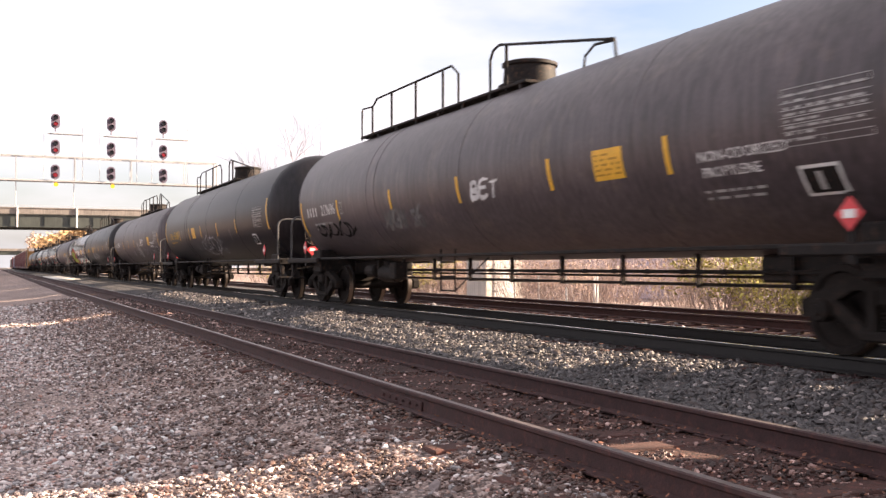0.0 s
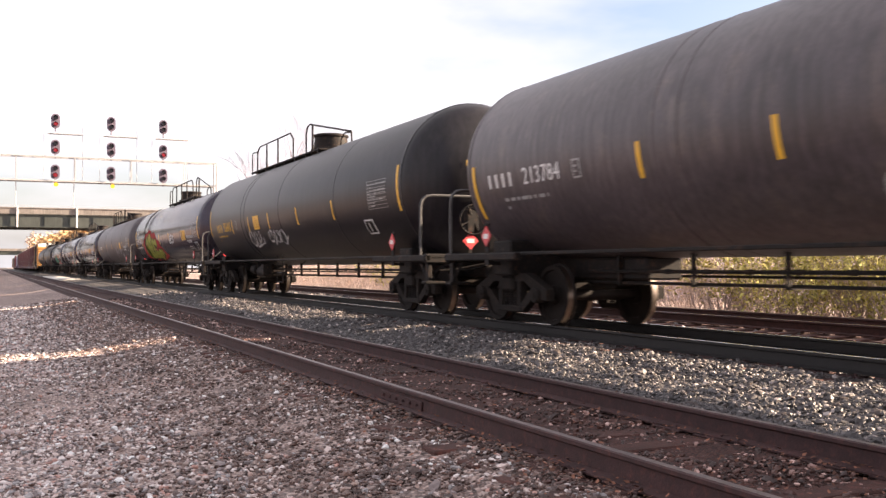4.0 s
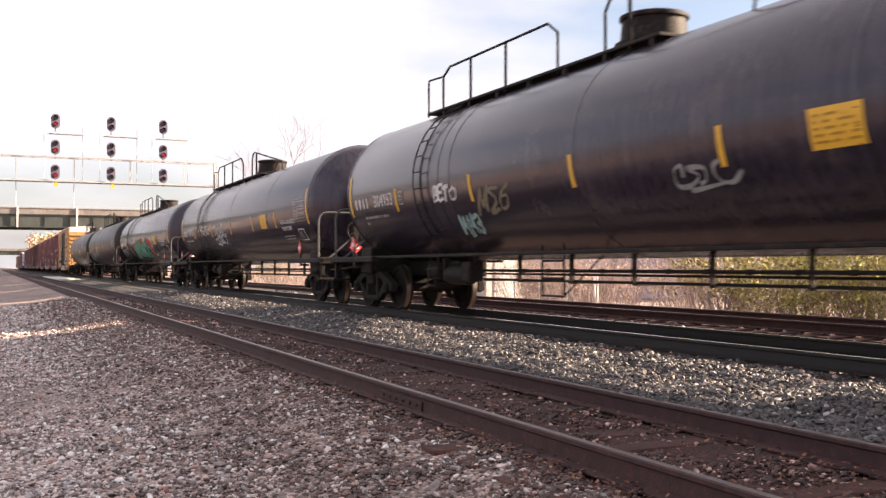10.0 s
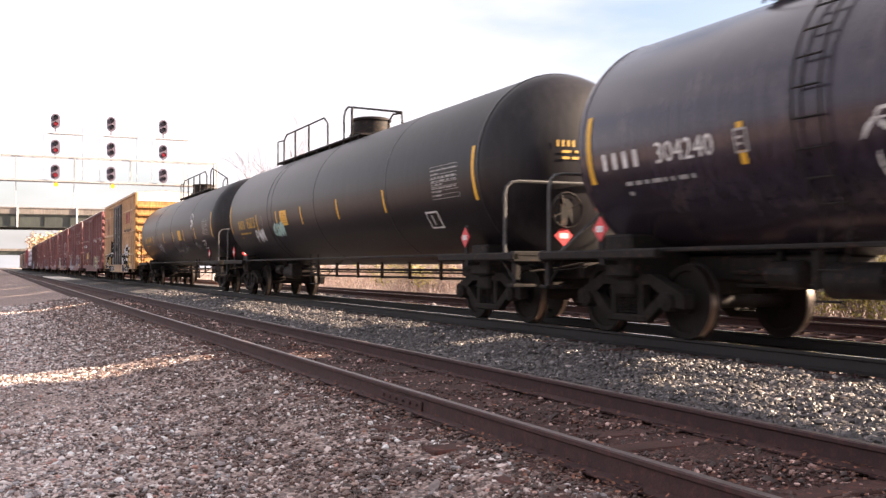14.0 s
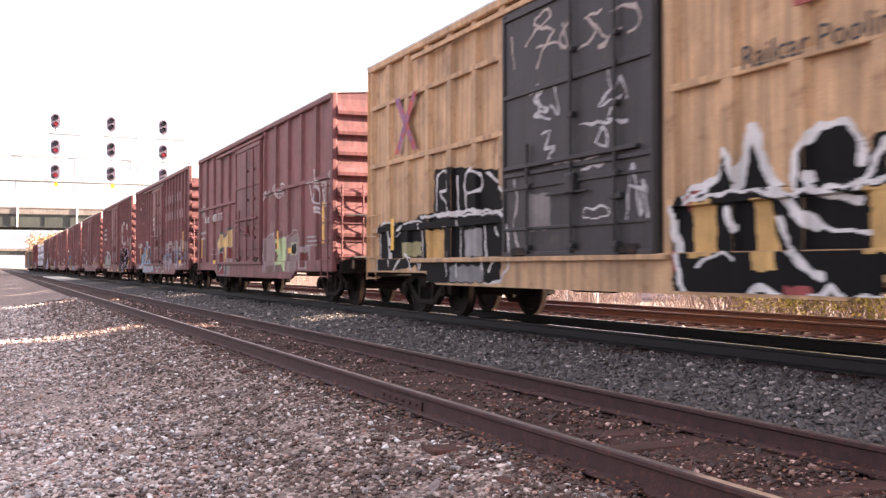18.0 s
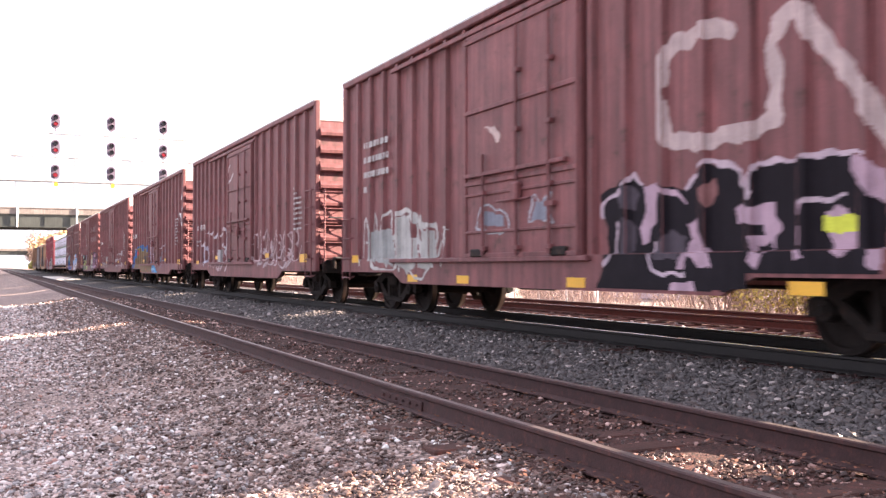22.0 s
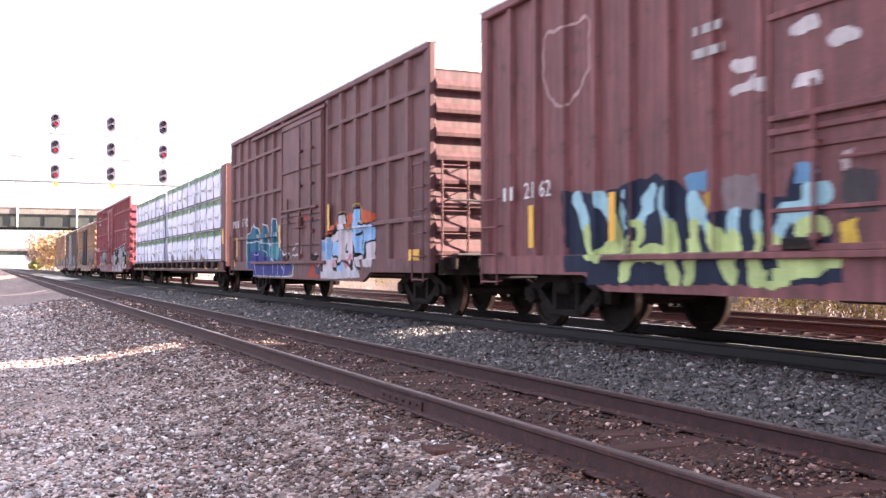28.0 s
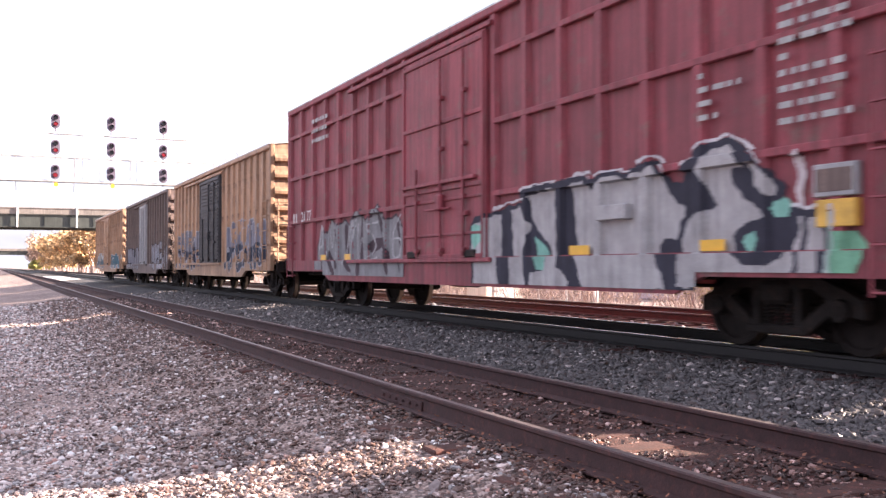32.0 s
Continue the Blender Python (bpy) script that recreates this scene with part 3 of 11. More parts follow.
def rounded(pts, n=5):
    """A smooth line through the given points."""
    if len(pts) < 3:
        return pts
    out = []
    q = [pts[0]] + list(pts) + [pts[-1]]
    for a, b, c, d in zip(q, q[1:], q[2:], q[3:]):
        for k in range(n):
            t = k / n
            out.append(tuple(0.5 * (2 * b[i] + (c[i] - a[i]) * t + (2 * a[i] - 5 * b[i] + 4 * c[i] - d[i]) * t * t + (3 * b[i] - a[i] - 3 * c[i] + d[i]) * t ** 3) for i in (0, 1)))
    return out + [pts[-1]]


def stroke_fields(Y, Z, word, y0, y1, z0, z1, slant=0.15, wob=0.05, seed=0):
    """Letter by letter, the distance from each point of a grid to the nearest stroke of a painted word that fills the given box."""
    rng = random.Random(seed)
    w = (y1 - y0) / len(word)
    for i, ch in enumerate(word):
        if ch == " ":
            continue
        best = np.full(Y.shape, 9.0)
        gz0, gz1 = z0 + rng.uniform(0, 0.1) * (z1 - z0), z1 - rng.uniform(0, 0.14) * (z1 - z0)
        for line in GLYPH[ch]:
            pts = []
            for a, b in line:
                pts.append((y0 + (i + 0.1 + 0.84 * a) * w + slant * (b - 0.5) * w + rng.uniform(-wob, wob) * w, gz0 + b * (gz1 - gz0) + rng.uniform(-wob, wob) * (z1 - z0)))
            pts = rounded(pts)
            for (ax, az), (bx, bz) in zip(pts, pts[1:]):
                dx, dz = bx - ax, bz - az
                k = np.clip(((Y - ax) * dx + (Z - az) * dz) / (dx * dx + dz * dz + 1e-9), 0, 1)
                ex, ez = np.abs(Y - ax - k * dx), np.abs(Z - az - k * dz)
                best = np.minimum(best, 0.5 * np.hypot(ex, ez) + 0.5 * np.maximum(ex, ez))
        yield best


PAINTS = {}


def paint(c):
    if c not in PAINTS:
        PAINTS[c] = mat("spray_paint_%d" % len(PAINTS), c, rough=0.65, vary=0.22, scale=3, bump=0.05, spec=0.1, streak=0.12)
    return PAINTS[c]


def skin(parent, surface, ys, zs, step, idx, mats, label):
    """Turns a grid of paint slots into thin sheets on a surface, one object for each patch that stands apart."""
    on = idx >= 0
    k = max(1, round(0.15 / step))
    hz, hy = -(-len(zs) // k), -(-len(ys) // k)
    coarse = np.zeros((hz * k, hy * k), bool)
    coarse[:len(zs), :len(ys)] = on
    coarse = coarse.reshape(hz, k, hy, k).any((1, 3))
    group = np.full(coarse.shape, -1)
    count = 0
    for start in np.argwhere(coarse):
        if group[tuple(start)] >= 0:
            continue
        todo = [tuple(start)]
        group[todo[0]] = count
        while todo:
            a, b = todo.pop()
            for c in range(max(0, a - 1), min(hz, a + 2)):
                for d in range(max(0, b - 1), min(hy, b + 2)):
                    if coarse[c, d] and group[c, d] < 0:
                        group[c, d] = count
                        todo.append((c, d))
        count += 1
    whose = np.kron(group, np.ones((k, k), int))[:len(zs), :len(ys)]
    last = None
    for q in range(count):
        mine = on & (whose == q)
        used = np.zeros((len(zs) + 1, len(ys) + 1), bool)
        for a in (0, 1):
            for b in (0, 1):
                used[a:len(zs) + a, b:len(ys) + b] |= mine
        num = np.cumsum(used.reshape(-1)).reshape(used.shape) - 1
        jj, ii = np.nonzero(used)
        fj, fi = np.nonzero(mine)
        me = bpy.data.meshes.new("graffiti")
        me.from_pydata([surface(ys[0] + i * step, zs[0] + j * step) for j, i in zip(jj, ii)], [], np.stack([num[fj, fi], num[fj, fi + 1], num[fj + 1, fi + 1], num[fj + 1, fi]], 1).tolist())
        for m in mats:
            me.materials.append(m)
        me.polygons.foreach_set("material_index", idx[mine].astype(np.int32))
        me.update()
        last = new("graffiti", me)
        last.parent = parent
        tagged(last, label)
    return last


def graffiti(parent, surface, y0, y1, z0, z1, word, colours, thick, seed=1, slant=0.15, cloud=None, line=None, outline=0.05, step=0.018, shine=None, label="", fade=0.0, halo=0.2, floor=None):
    """Spray paint: thick strokes filled with colours from top to bottom, an outline, and a cloud behind. y runs towards the camera's right."""
    pad = 0.35
    ys, zs = np.arange(y0 - pad, y1 + pad, step), np.arange(z0 - pad, z1 + pad, step)
    Y, Z = np.meshgrid(ys + step / 2, zs + step / 2)
    wob = np.sin(Y * 3.1 + seed) * 0.3 + np.sin(Z * 5.3 + Y * 1.7 + seed * 2) * 0.3
    idx = np.full(Y.shape, -1)
    mats = []

    def slot(c):
        m = paint(c)
        if m not in mats:
            mats.append(m)
        return mats.index(m)

    fields = list(stroke_fields(Y, Z, word, y0 + thick, y1 - thick, z0 + thick, z1 - thick, slant, seed=seed))
    if cloud:
        near = np.minimum.reduce(fields)
        inside = near < thick + halo * (1 + 0.45 * np.sin(Y * 7 + seed) * np.sin(Z * 6 + Y * 2) + 0.5 * wob)
        idx[inside] = slot(cloud)
    band = np.clip(((Z - z0) / (z1 - z0) + 0.12 * wob) * len(colours), 0, len(colours) - 1).astype(int)
    for n, dist in enumerate(fields):
        dist = dist + 0.02 * wob
        if line:
            idx[dist < thick + outline] = slot(line)
        for k, c in enumerate(colours):
            idx[(dist < thick) & (band == k)] = slot(c)
        if shine:
            idx[(np.abs(dist - thick * 0.6) < thick * 0.16) & (np.sin(Y * 4 + Z * 3 + n) > 0.25)] = slot(shine)
    if fade:
        rng = np.random.default_rng(seed)
        worn = np.zeros(idx.shape)
        for cell, amount in ((0.35, 0.5), (0.12, 0.35), (0.05, 0.3)):
            g = rng.random((int(np.ptp(zs) / cell) + 3, int(np.ptp(ys) / cell) + 3))
            fz, fy = (Z - zs[0]) / cell, (Y - ys[0]) / cell
            iz, iy = fz.astype(int), fy.astype(int)
            tz, ty = fz - iz, fy - iy
            worn += amount * ((g[iz, iy] * (1 - ty) + g[iz, iy + 1] * ty) * (1 - tz) + (g[iz + 1, iy] * (1 - ty) + g[iz + 1, iy + 1] * ty) * tz)
        idx[worn < np.quantile(worn, fade)] = -1
    if floor is not None:
        idx[Z < floor(Y)] = -1
    return skin(parent, surface, ys, zs, step, idx, mats, label)


def ribbon(parent, surface, lines, colour, width, label="", fine=0.035):
    """Thin spray-painted lines that follow the surface."""
    verts, faces = [], []
    for line in lines:
        pts = rounded(line, 6)
        n = len(pts)
        for k, (y, z) in enumerate(pts):
            a, b = pts[max(k - 1, 0)], pts[min(k + 1, n - 1)]
            dy, dz = b[0] - a[0], b[1] - a[1]
            e = math.hypot(dy, dz) + 1e-6
            w = width * (0.55 + 0.45 * math.sin(k * 0.37)) * 0.5 + width * 0.25
            verts += [surface(y - dz / e * w, z + dy / e * w), surface(y + dz / e * w, z - dy / e * w)]
            if k:
                q = len(verts) - 4
                faces.append((q, q + 1, q + 3, q + 2))
    me = bpy.data.meshes.new("graffiti")
    me.from_pydata(verts, [], faces)
    me.materials.append(paint(colour))
    me.update()
    ob = new("graffiti", me)
    ob.parent = parent
    return tagged(ob, label)


def scribble(parent, surface, y0, y1, z0, z1, loops, colour, width, seed=1, label="", lean=0.35):
    """A quick looping tag that nobody could read."""
    rng = random.Random(seed)
    zc, h = 0.5 * (z0 + z1), 0.5 * (z1 - z0)
    r = 0.55 * (y1 - y0) / loops
    line = []
    for k in range(loops * 5 + 1):
        t = k / (loops * 5)
        a = 2 * math.pi * loops * t
        amp = h * rng.uniform(0.5, 1.0)
        z = zc + amp * math.sin(a)
        line.append((y0 + (y1 - y0) * t + r * rng.uniform(0.5, 1.3) * math.cos(a * (1 if k % 10 < 6 else 2)) + lean * (z - zc), z))
    cut = len(line) * 2 // 3
    lines = [line[:cut], line[cut + 1:]]
    if y1 - y0 < 1.5:
        lines.append([(y0 + 0.3 * (y1 - y0), z0 + 0.1 * h), (0.7 * y0 + 0.3 * y1, z0), (y1, z0 + 0.4 * h)])
    return ribbon(parent, surface, lines, colour, width, label)


def mural(parent, surface, top, z0, fill, line, cuts, spots=(), outline=0.05, seed=1, label="", step=0.02, floor=None):
    """A solid painted mass under a bumpy contour, with tapered dark strokes cut into it and a few coloured spots."""
    ty, tz = [p[0] for p in top], [p[1] for p in top]
    ys, zs = np.arange(ty[0] - 0.1, ty[-1] + 0.1, step), np.arange(z0, max(tz) + 0.1, step)
    Y, Z = np.meshgrid(ys + step / 2, zs + step / 2)
    rng = random.Random(seed)
    wob = 0.02 * np.sin(Y * 5 + seed) + 0.012 * np.sin(Y * 13 + Z * 7)
    height = np.interp(Y, ty, tz, left=-9, right=-9) + wob
    idx = np.full(Y.shape, -1)
    cols = [line, fill] + [c for _, _, _, c in spots]
    idx[Z < height] = 0
    idx[(Z < height - outline) & (Y > ty[0] + outline * 0.6) & (Y < ty[-1] - outline * 0.6)] = 1
    for pts, w0, w1 in cuts:
        n = len(pts) - 1
        for k in range(n):
            (ax, az), (bx, bz) = pts[k], pts[k + 1]
            dx, dz = bx - ax, bz - az
            t = np.clip(((Y - ax) * dx + (Z - az) * dz) / (dx * dx + dz * dz + 1e-9), 0, 1)
            w = w0 + (w1 - w0) * (k + t) / n
            idx[(np.hypot(Y - ax - t * dx, Z - az - t * dz) + wob < w / 2) & (idx >= 0)] = 0
    for k, (y, z, r, c) in enumerate(spots):
        idx[(0.75 * np.maximum(np.abs(Y - y), np.abs(Z - z) * 0.6) + 0.25 * np.hypot(Y - y, Z - z) + wob < r) & (Z > z0)] = 2 + k
    if floor is not None:
        idx[Z < floor(Y)] = -1
    verts, faces, slots = [], [], []
    for j, row in enumerate(idx):
        i = 0
        while i < len(row):
            e = i
            while e + 1 < len(row) and row[e + 1] == row[i] and e - i < 1:
                e += 1
            if row[i] >= 0:
                q = len(verts)
                a, b, c, d = ys[0] + i * step, ys[0] + (e + 1) * step, zs[0] + j * step, zs[0] + (j + 1) * step
                verts += [surface(a, c), surface(b, c), surface(b, d), surface(a, d)]
                faces.append((q, q + 1, q + 2, q + 3))
                slots.append(int(row[i]))
            i = e + 1
    me = bpy.data.meshes.new("graffiti")
    me.from_pydata(verts, [], faces)
    for c in cols:
        me.materials.append(paint(c))
    me.polygons.foreach_set("material_index", slots)
    me.update()
    ob = new("graffiti", me)
    ob.parent = parent
    return tagged(ob, label)


class Piece:
    """A piece of spray paint in layers: filled outlines and brushed lines, the later ones over the earlier; y runs towards the camera's right."""

    def __init__(self, label):
        self.label, self.layers = label, []

    def fill(self, colour, pts):
        self.layers.append((colour, 0.0, pts))

    def line(self, colour, width, pts):
        self.layers.append((colour, width, rounded(pts)))

    def draw(self, parent, surface, floor=None, step=0.018):
        ally, allz = [p[0] for q in self.layers for p in q[2]], [p[1] for q in self.layers for p in q[2]]
        ys, zs = np.arange(min(ally) - 0.3, max(ally) + 0.3, step), np.arange(min(allz) - 0.3, max(allz) + 0.3, step)
        Y, Z = np.meshgrid(ys + step / 2, zs + step / 2)
        wy, wz = 0.012 * np.sin(Z * 23 + Y * 5) + 0.008 * np.sin(Y * 31), 0.012 * np.sin(Y * 19 + Z * 7) + 0.008 * np.sin(Z * 37)
        idx = np.full(Y.shape, -1)
        mats = []
        for colour, width, pts in self.layers:
            m = paint(colour)
            if m not in mats:
                mats.append(m)
            a, b = [p[0] for p in pts], [p[1] for p in pts]
            pad = width + 0.05
            i0, i1 = np.searchsorted(ys, (min(a) - pad, max(a) + pad))
            j0, j1 = np.searchsorted(zs, (min(b) - pad, max(b) + pad))
            y, z = (Y + wy)[j0:j1, i0:i1], (Z + wz)[j0:j1, i0:i1]
            if width:
                best = np.full(y.shape, 9.0)
                for (ax, az), (bx, bz) in zip(pts, pts[1:]):
                    dx, dz = bx - ax, bz - az
                    k = np.clip(((y - ax) * dx + (z - az) * dz) / (dx * dx + dz * dz + 1e-9), 0, 1)
                    best = np.minimum(best, np.hypot(y - ax - k * dx, z - az - k * dz))
                on = best < width / 2 * (1 + 0.25 * np.sin(y * 9 + z * 13))
            else:
                on = np.zeros(y.shape, bool)
                for (ax, az), (bx, bz) in zip(pts, pts[1:] + pts[:1]):
                    if az != bz:
                        on ^= ((az > z) != (bz > z)) & (y < (bx - ax) * (z - az) / (bz - az) + ax)
            idx[j0:j1, i0:i1][on] = mats.index(m)
        if floor is not None:
            idx[Z < floor(Y)] = -1
        return skin(parent, surface, ys, zs, step, idx, mats, self.label)


def spray(parent, surface, job, floor=None):
    """Lays one paint job on a surface, whatever its kind."""
    if isinstance(job, Piece):
        return job.draw(parent, surface, floor)
    if "loops" in job:
        return scribble(parent, surface, **job)
    if "lines" in job:
        return ribbon(parent, surface, **job)
    return graffiti(parent, surface, floor=floor, **job)


def digits(car, text, size, mats, go_at, marks=4, stretch=1.0):
    """A wagon's owner mark as plain bars, one for each letter, and its number beside it; go_at(offset) maps a centre shifted along the side."""
    w = 0.62 * size * stretch
    total = (marks + 0.6 + len(text)) * w
    sh = Shape()
    go = go_at(0)
    for k in range(marks):
        x = -total / 2 + (k + 0.12) * w
        q = len(sh.v)
        sh.v += [tuple(go(Vector((x + u, v * size, 0.003)))) for u, v in ((0.1 * w, -0.3), (0.5 * w, -0.3), (0.5 * w, 0.3), (0.1 * w, 0.3))]
        sh.f.append((q, q + 1, q + 2, q + 3))
        sh.s.append(0)
    part("owner_mark", sh, mats, car, kind="stuff")
    off = total / 2 - len(text) * w / 2
    lettering(text, size, mats, car, go_at(off), "number", stretch)


def boxcar(spec):
    """A boxcar: spec holds its body length, eave height, paint, posts and door."""
    L, eave, paint_m = spec["L"], spec["eave"], spec["paint"]
    car = thing("boxcar", spec["label"], "freight car", "boxcars of the freight train")
    h, sk, po = L / 2, 1.53, 1.605
    z0 = 0.96
    part("body", Shape().box(-sk, sk, -h + 0.06, h - 0.06, z0, eave - 0.02), paint_m, car)
    dc, dw = spec.get("door", (0.0, 3.2))
    door_m = spec.get("door_paint", paint_m)
    # posts, spread evenly on either side of the door
    pitch, wide = spec.get("pitch", 0.98), spec.get("post", 0.085)
    post = Shape()
    post.prism([(-po, -wide), (-sk + 0.002, -wide * 1.5), (-sk + 0.002, wide * 1.5), (-po, wide)], 2, z0 + 0.06, eave - 0.12)
    me = post.mesh("side_post", paint_m)
    far_me = me.copy()
    for v in far_me.vertices:
        v.co.x *= -1
    far_me.flip_normals()
    spec["ribs"] = []
    for a, b in ((-h + 0.12, dc - dw / 2 - 0.16), (dc + dw / 2 + 0.16, h - 0.12)):
        n = max(1, round((b - a) / pitch))
        for k in range(n + 1):
            y = a + (b - a) * k / n
            spec["ribs"].append((y, wide))
            part("side_post", me, None, car, at=pose(0, y, 0))
            part("side_post", far_me, None, car, at=pose(0, y, 0))
    for z in spec.get("stringers", ()):
        for a, b in ((-h + 0.1, dc - dw / 2 - 0.1), (dc + dw / 2 + 0.1, h - 0.1)):
            part("side_stringer", Shape().box(-po - 0.004, -sk, a, b, z - 0.045, z + 0.045, 0.012), paint_m, car)
    for s in (-1, 1):
        sh = Shape()
        o = [(-h, 0.78), (-h + 2.9, 0.78), (-h + 3.4, 0.58), (h - 3.4, 0.58), (h - 2.9, 0.78), (h, 0.78), (h, z0 + 0.08), (-h, z0 + 0.08)]
        sh.prism([(y, z) for y, z in o], 0, s * (po + 0.012) if s < 0 else po - 0.06, -(po - 0.06) if s < 0 else po + 0.012)
        part("side_sill", sh, paint_m, car)
        a, b = sorted((s * sk, s * (po + 0.03)))
        part("top_chord", Shape().box(a, b, -h, h, eave - 0.13, eave + 0.01, 0.02), paint_m, car)
    # roof with cross ribs
    rf = Shape()
    for x0, x1, za, zb in ((-1.64, 0, eave + 0.012, eave + 0.16), (0, 1.64, eave + 0.16, eave + 0.012)):
        k = len(rf.v)
        rf.v += [(x0, -h - 0.03, za), (x1, -h - 0.03, zb), (x1, h + 0.03, zb), (x0, h + 0.03, za),
                 (x0, -h - 0.03, za - 0.03), (x1, -h - 0.03, zb - 0.03), (x1, h + 0.03, zb - 0.03), (x0, h + 0.03, za - 0.03)]
        rf.f += [(k, k + 1, k + 2, k + 3), (k + 7, k + 6, k + 5, k + 4), (k, k + 4, k + 5, k + 1), (k + 2, k + 6, k + 7, k + 3), (k + 1, k + 5, k + 6, k + 2), (k, k + 3, k + 7, k + 4)]
        rf.s += [0] * 6
    y = -h + 0.5
    while y < h:
        for s in (-1, 1):
            rf.tube([(s * 1.62, y, eave + 0.02), (0, y, eave + 0.175)], 0.025, 5)
        y += 1.2
    part("roof", rf, spec.get("roof", M_ROOF), car, "ribbed sheet-metal roof")
    # ends with deep pressed ribs
    for s in (-1, 1):
        en = Shape()
        out = [(s * (h - 0.1), z0), (s * h, z0)]
        top = eave - (0.5 if spec.get("band") else 0.12)
        n = 8 if eave > 4.5 else 7
        p = (top - z0 - 0.05) / n
        for k in range(n):
            zb = z0 + 0.05 + k * p
            out += [(s * h, zb + 0.1 * p), (s * (h + 0.1), zb + 0.2 * p), (s * (h + 0.105), zb + 0.36 * p), (s * (h + 0.03), zb + 0.62 * p), (s * h, zb + 0.97 * p)]
        out += [(s * h, eave), (s * (h - 0.1), eave)]
        en.prism(out if s > 0 else out[::-1], 0, -1.5, 1.5)
        for x in (-1.56, 1.56):
            en.box(x - 0.06, x + 0.06, *sorted((s * (h - 0.12), s * (h + 0.03))), z0 - 0.18, eave + 0.02, 0.02)
        for x0, x1 in ((-1.5, 0), (0, 1.5)):
            en.add([(x0, s * h, eave), (x1, s * h, eave), (x1, s * h, eave + (0.14 if x1 == 0 else 0.0)), (x0, s * h, eave + (0.14 if x0 == 0 else 0.0))], [(0, 1, 2, 3)])
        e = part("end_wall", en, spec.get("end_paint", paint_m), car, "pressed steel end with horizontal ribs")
        if spec.get("band"):
            pn = Shape().prism([(eave - 0.47, -1.49), (eave - 0.47, 1.49), (eave + 0.0, 1.49), (eave + 0.125, 0), (eave + 0.0, -1.49)], 1, *sorted((s * (h - 0.02), s * (h + 0.014))))
            part("height_panel", pn, M_BAND, e, "white upper end panel")
            if s < 0 and spec["band"] == 2:
                lettering("EXCESS HEIGHT CAR", 0.16, M_IRON, e, lambda co: Vector((co.x, -h - 0.016 - co.z, eave - 0.33 + co.y)), "warning_text", 1.1)
        en = Shape()
        for x in (-1.42, -0.92):
            en.rod((x, s * (h + 0.13), 1.0), (x, s * (h + 0.13), 2.75), 0.02, 6)
        for k in range(5):
            z = 1.06 + 0.4 * k
            en.tube([(-1.42, s * (h + 0.02), z), (-1.42, s * (h + 0.13), z), (-0.92, s * (h + 0.13), z), (-0.92, s * (h + 0.02), z)], 0.012, 5)
        part("end_ladder", en, paint_m, e, "short steel ladder")
        pl = Shape().box(-1.2, 1.2, *sorted((s * (h + 0.02), s * (h + 0.3))), 1.08, 1.12, 0.01)
        pl.rod((-1.3, s * (h + 0.15), 2.05), (1.3, s * (h + 0.15), 2.05), 0.018, 6).rod((0.3, s * h, 2.0), (0.3, s * (h + 0.15), 2.05), 0.014, 5)
        for x in (-1.3, 1.3):
            pl.rod((x, s * h, 2.05), (x, s * (h + 0.15), 2.05), 0.016, 5)
        part("end_platform", pl, M_RAILGREY, e, "grated crossover step with a grab bar")
        dg = Shape().box(-0.45, 0.45, *sorted((s * (h - 0.3), s * (h + 0.28))), 0.66, 1.06, 0.03).box(-1.45, 1.45, *sorted((s * (h + 0.02), s * (h + 0.1))), 0.74, 1.04, 0.015)
        for x in (-1.2, -0.75, 0.75, 1.2):
            dg.box(x - 0.03, x + 0.03, *sorted((s * (h + 0.1), s * (h + 0.26))), 0.84, 1.07, 0.01)
        part("draft_gear", dg, M_IRON, e, "dark draft gear and end sill")
        if s < 0:
            bw = Shape().lathe([(-0.015, 0.27), (0.015, 0.29), (0.03, 0.27), (0.015, 0.25), (-0.015, 0.27)], 1, (0.25, -h - 0.26, 2.35), 20, False)
            for k in range(4):
                a = k * math.pi / 2 + 0.3
                bw.rod((0.25, -h - 0.2, 2.35), (0.25 + 0.27 * math.cos(a), -h - 0.26, 2.35 + 0.27 * math.sin(a)), 0.012, 5)
            bw.box(0.1, 0.4, -h - 0.2, -h, 2.1, 2.55, 0.03).rod((0.2, -h - 0.1, 2.1), (0.1, -h - 0.1, 1.0), 0.015, 5)
            part("brake_wheel", bw, M_IRON, e, "hand brake wheel and gear box")
            bx = Shape().box(0.75, 1.25, -h - 0.1, -h - 0.02, 1.95, 2.35, 0.02)
            part("notice_board", bx, M_WOOD, e, "pale routing board")
    # sliding door, its tracks and locking bars
    for s in (-1, 1):
        xo = s * (po + 0.05)
        d = Shape()
        d.box(*sorted((s * (sk + 0.01), xo)), dc - dw / 2, dc + dw / 2, 1.02, eave - 0.3, 0.02)
        panels = spec.get("door_panels", 3)
        pieces = []
        for k in range(panels + 1):
            z = 1.06 + (eave - 0.42 - 1.06) * k / panels
            pieces.append(("door_rib", Shape().box(*sorted((xo - s * 0.01, xo + s * 0.035)), dc - dw / 2 + 0.03, dc + dw / 2 - 0.03, z - 0.035, z + 0.035, 0.01)))
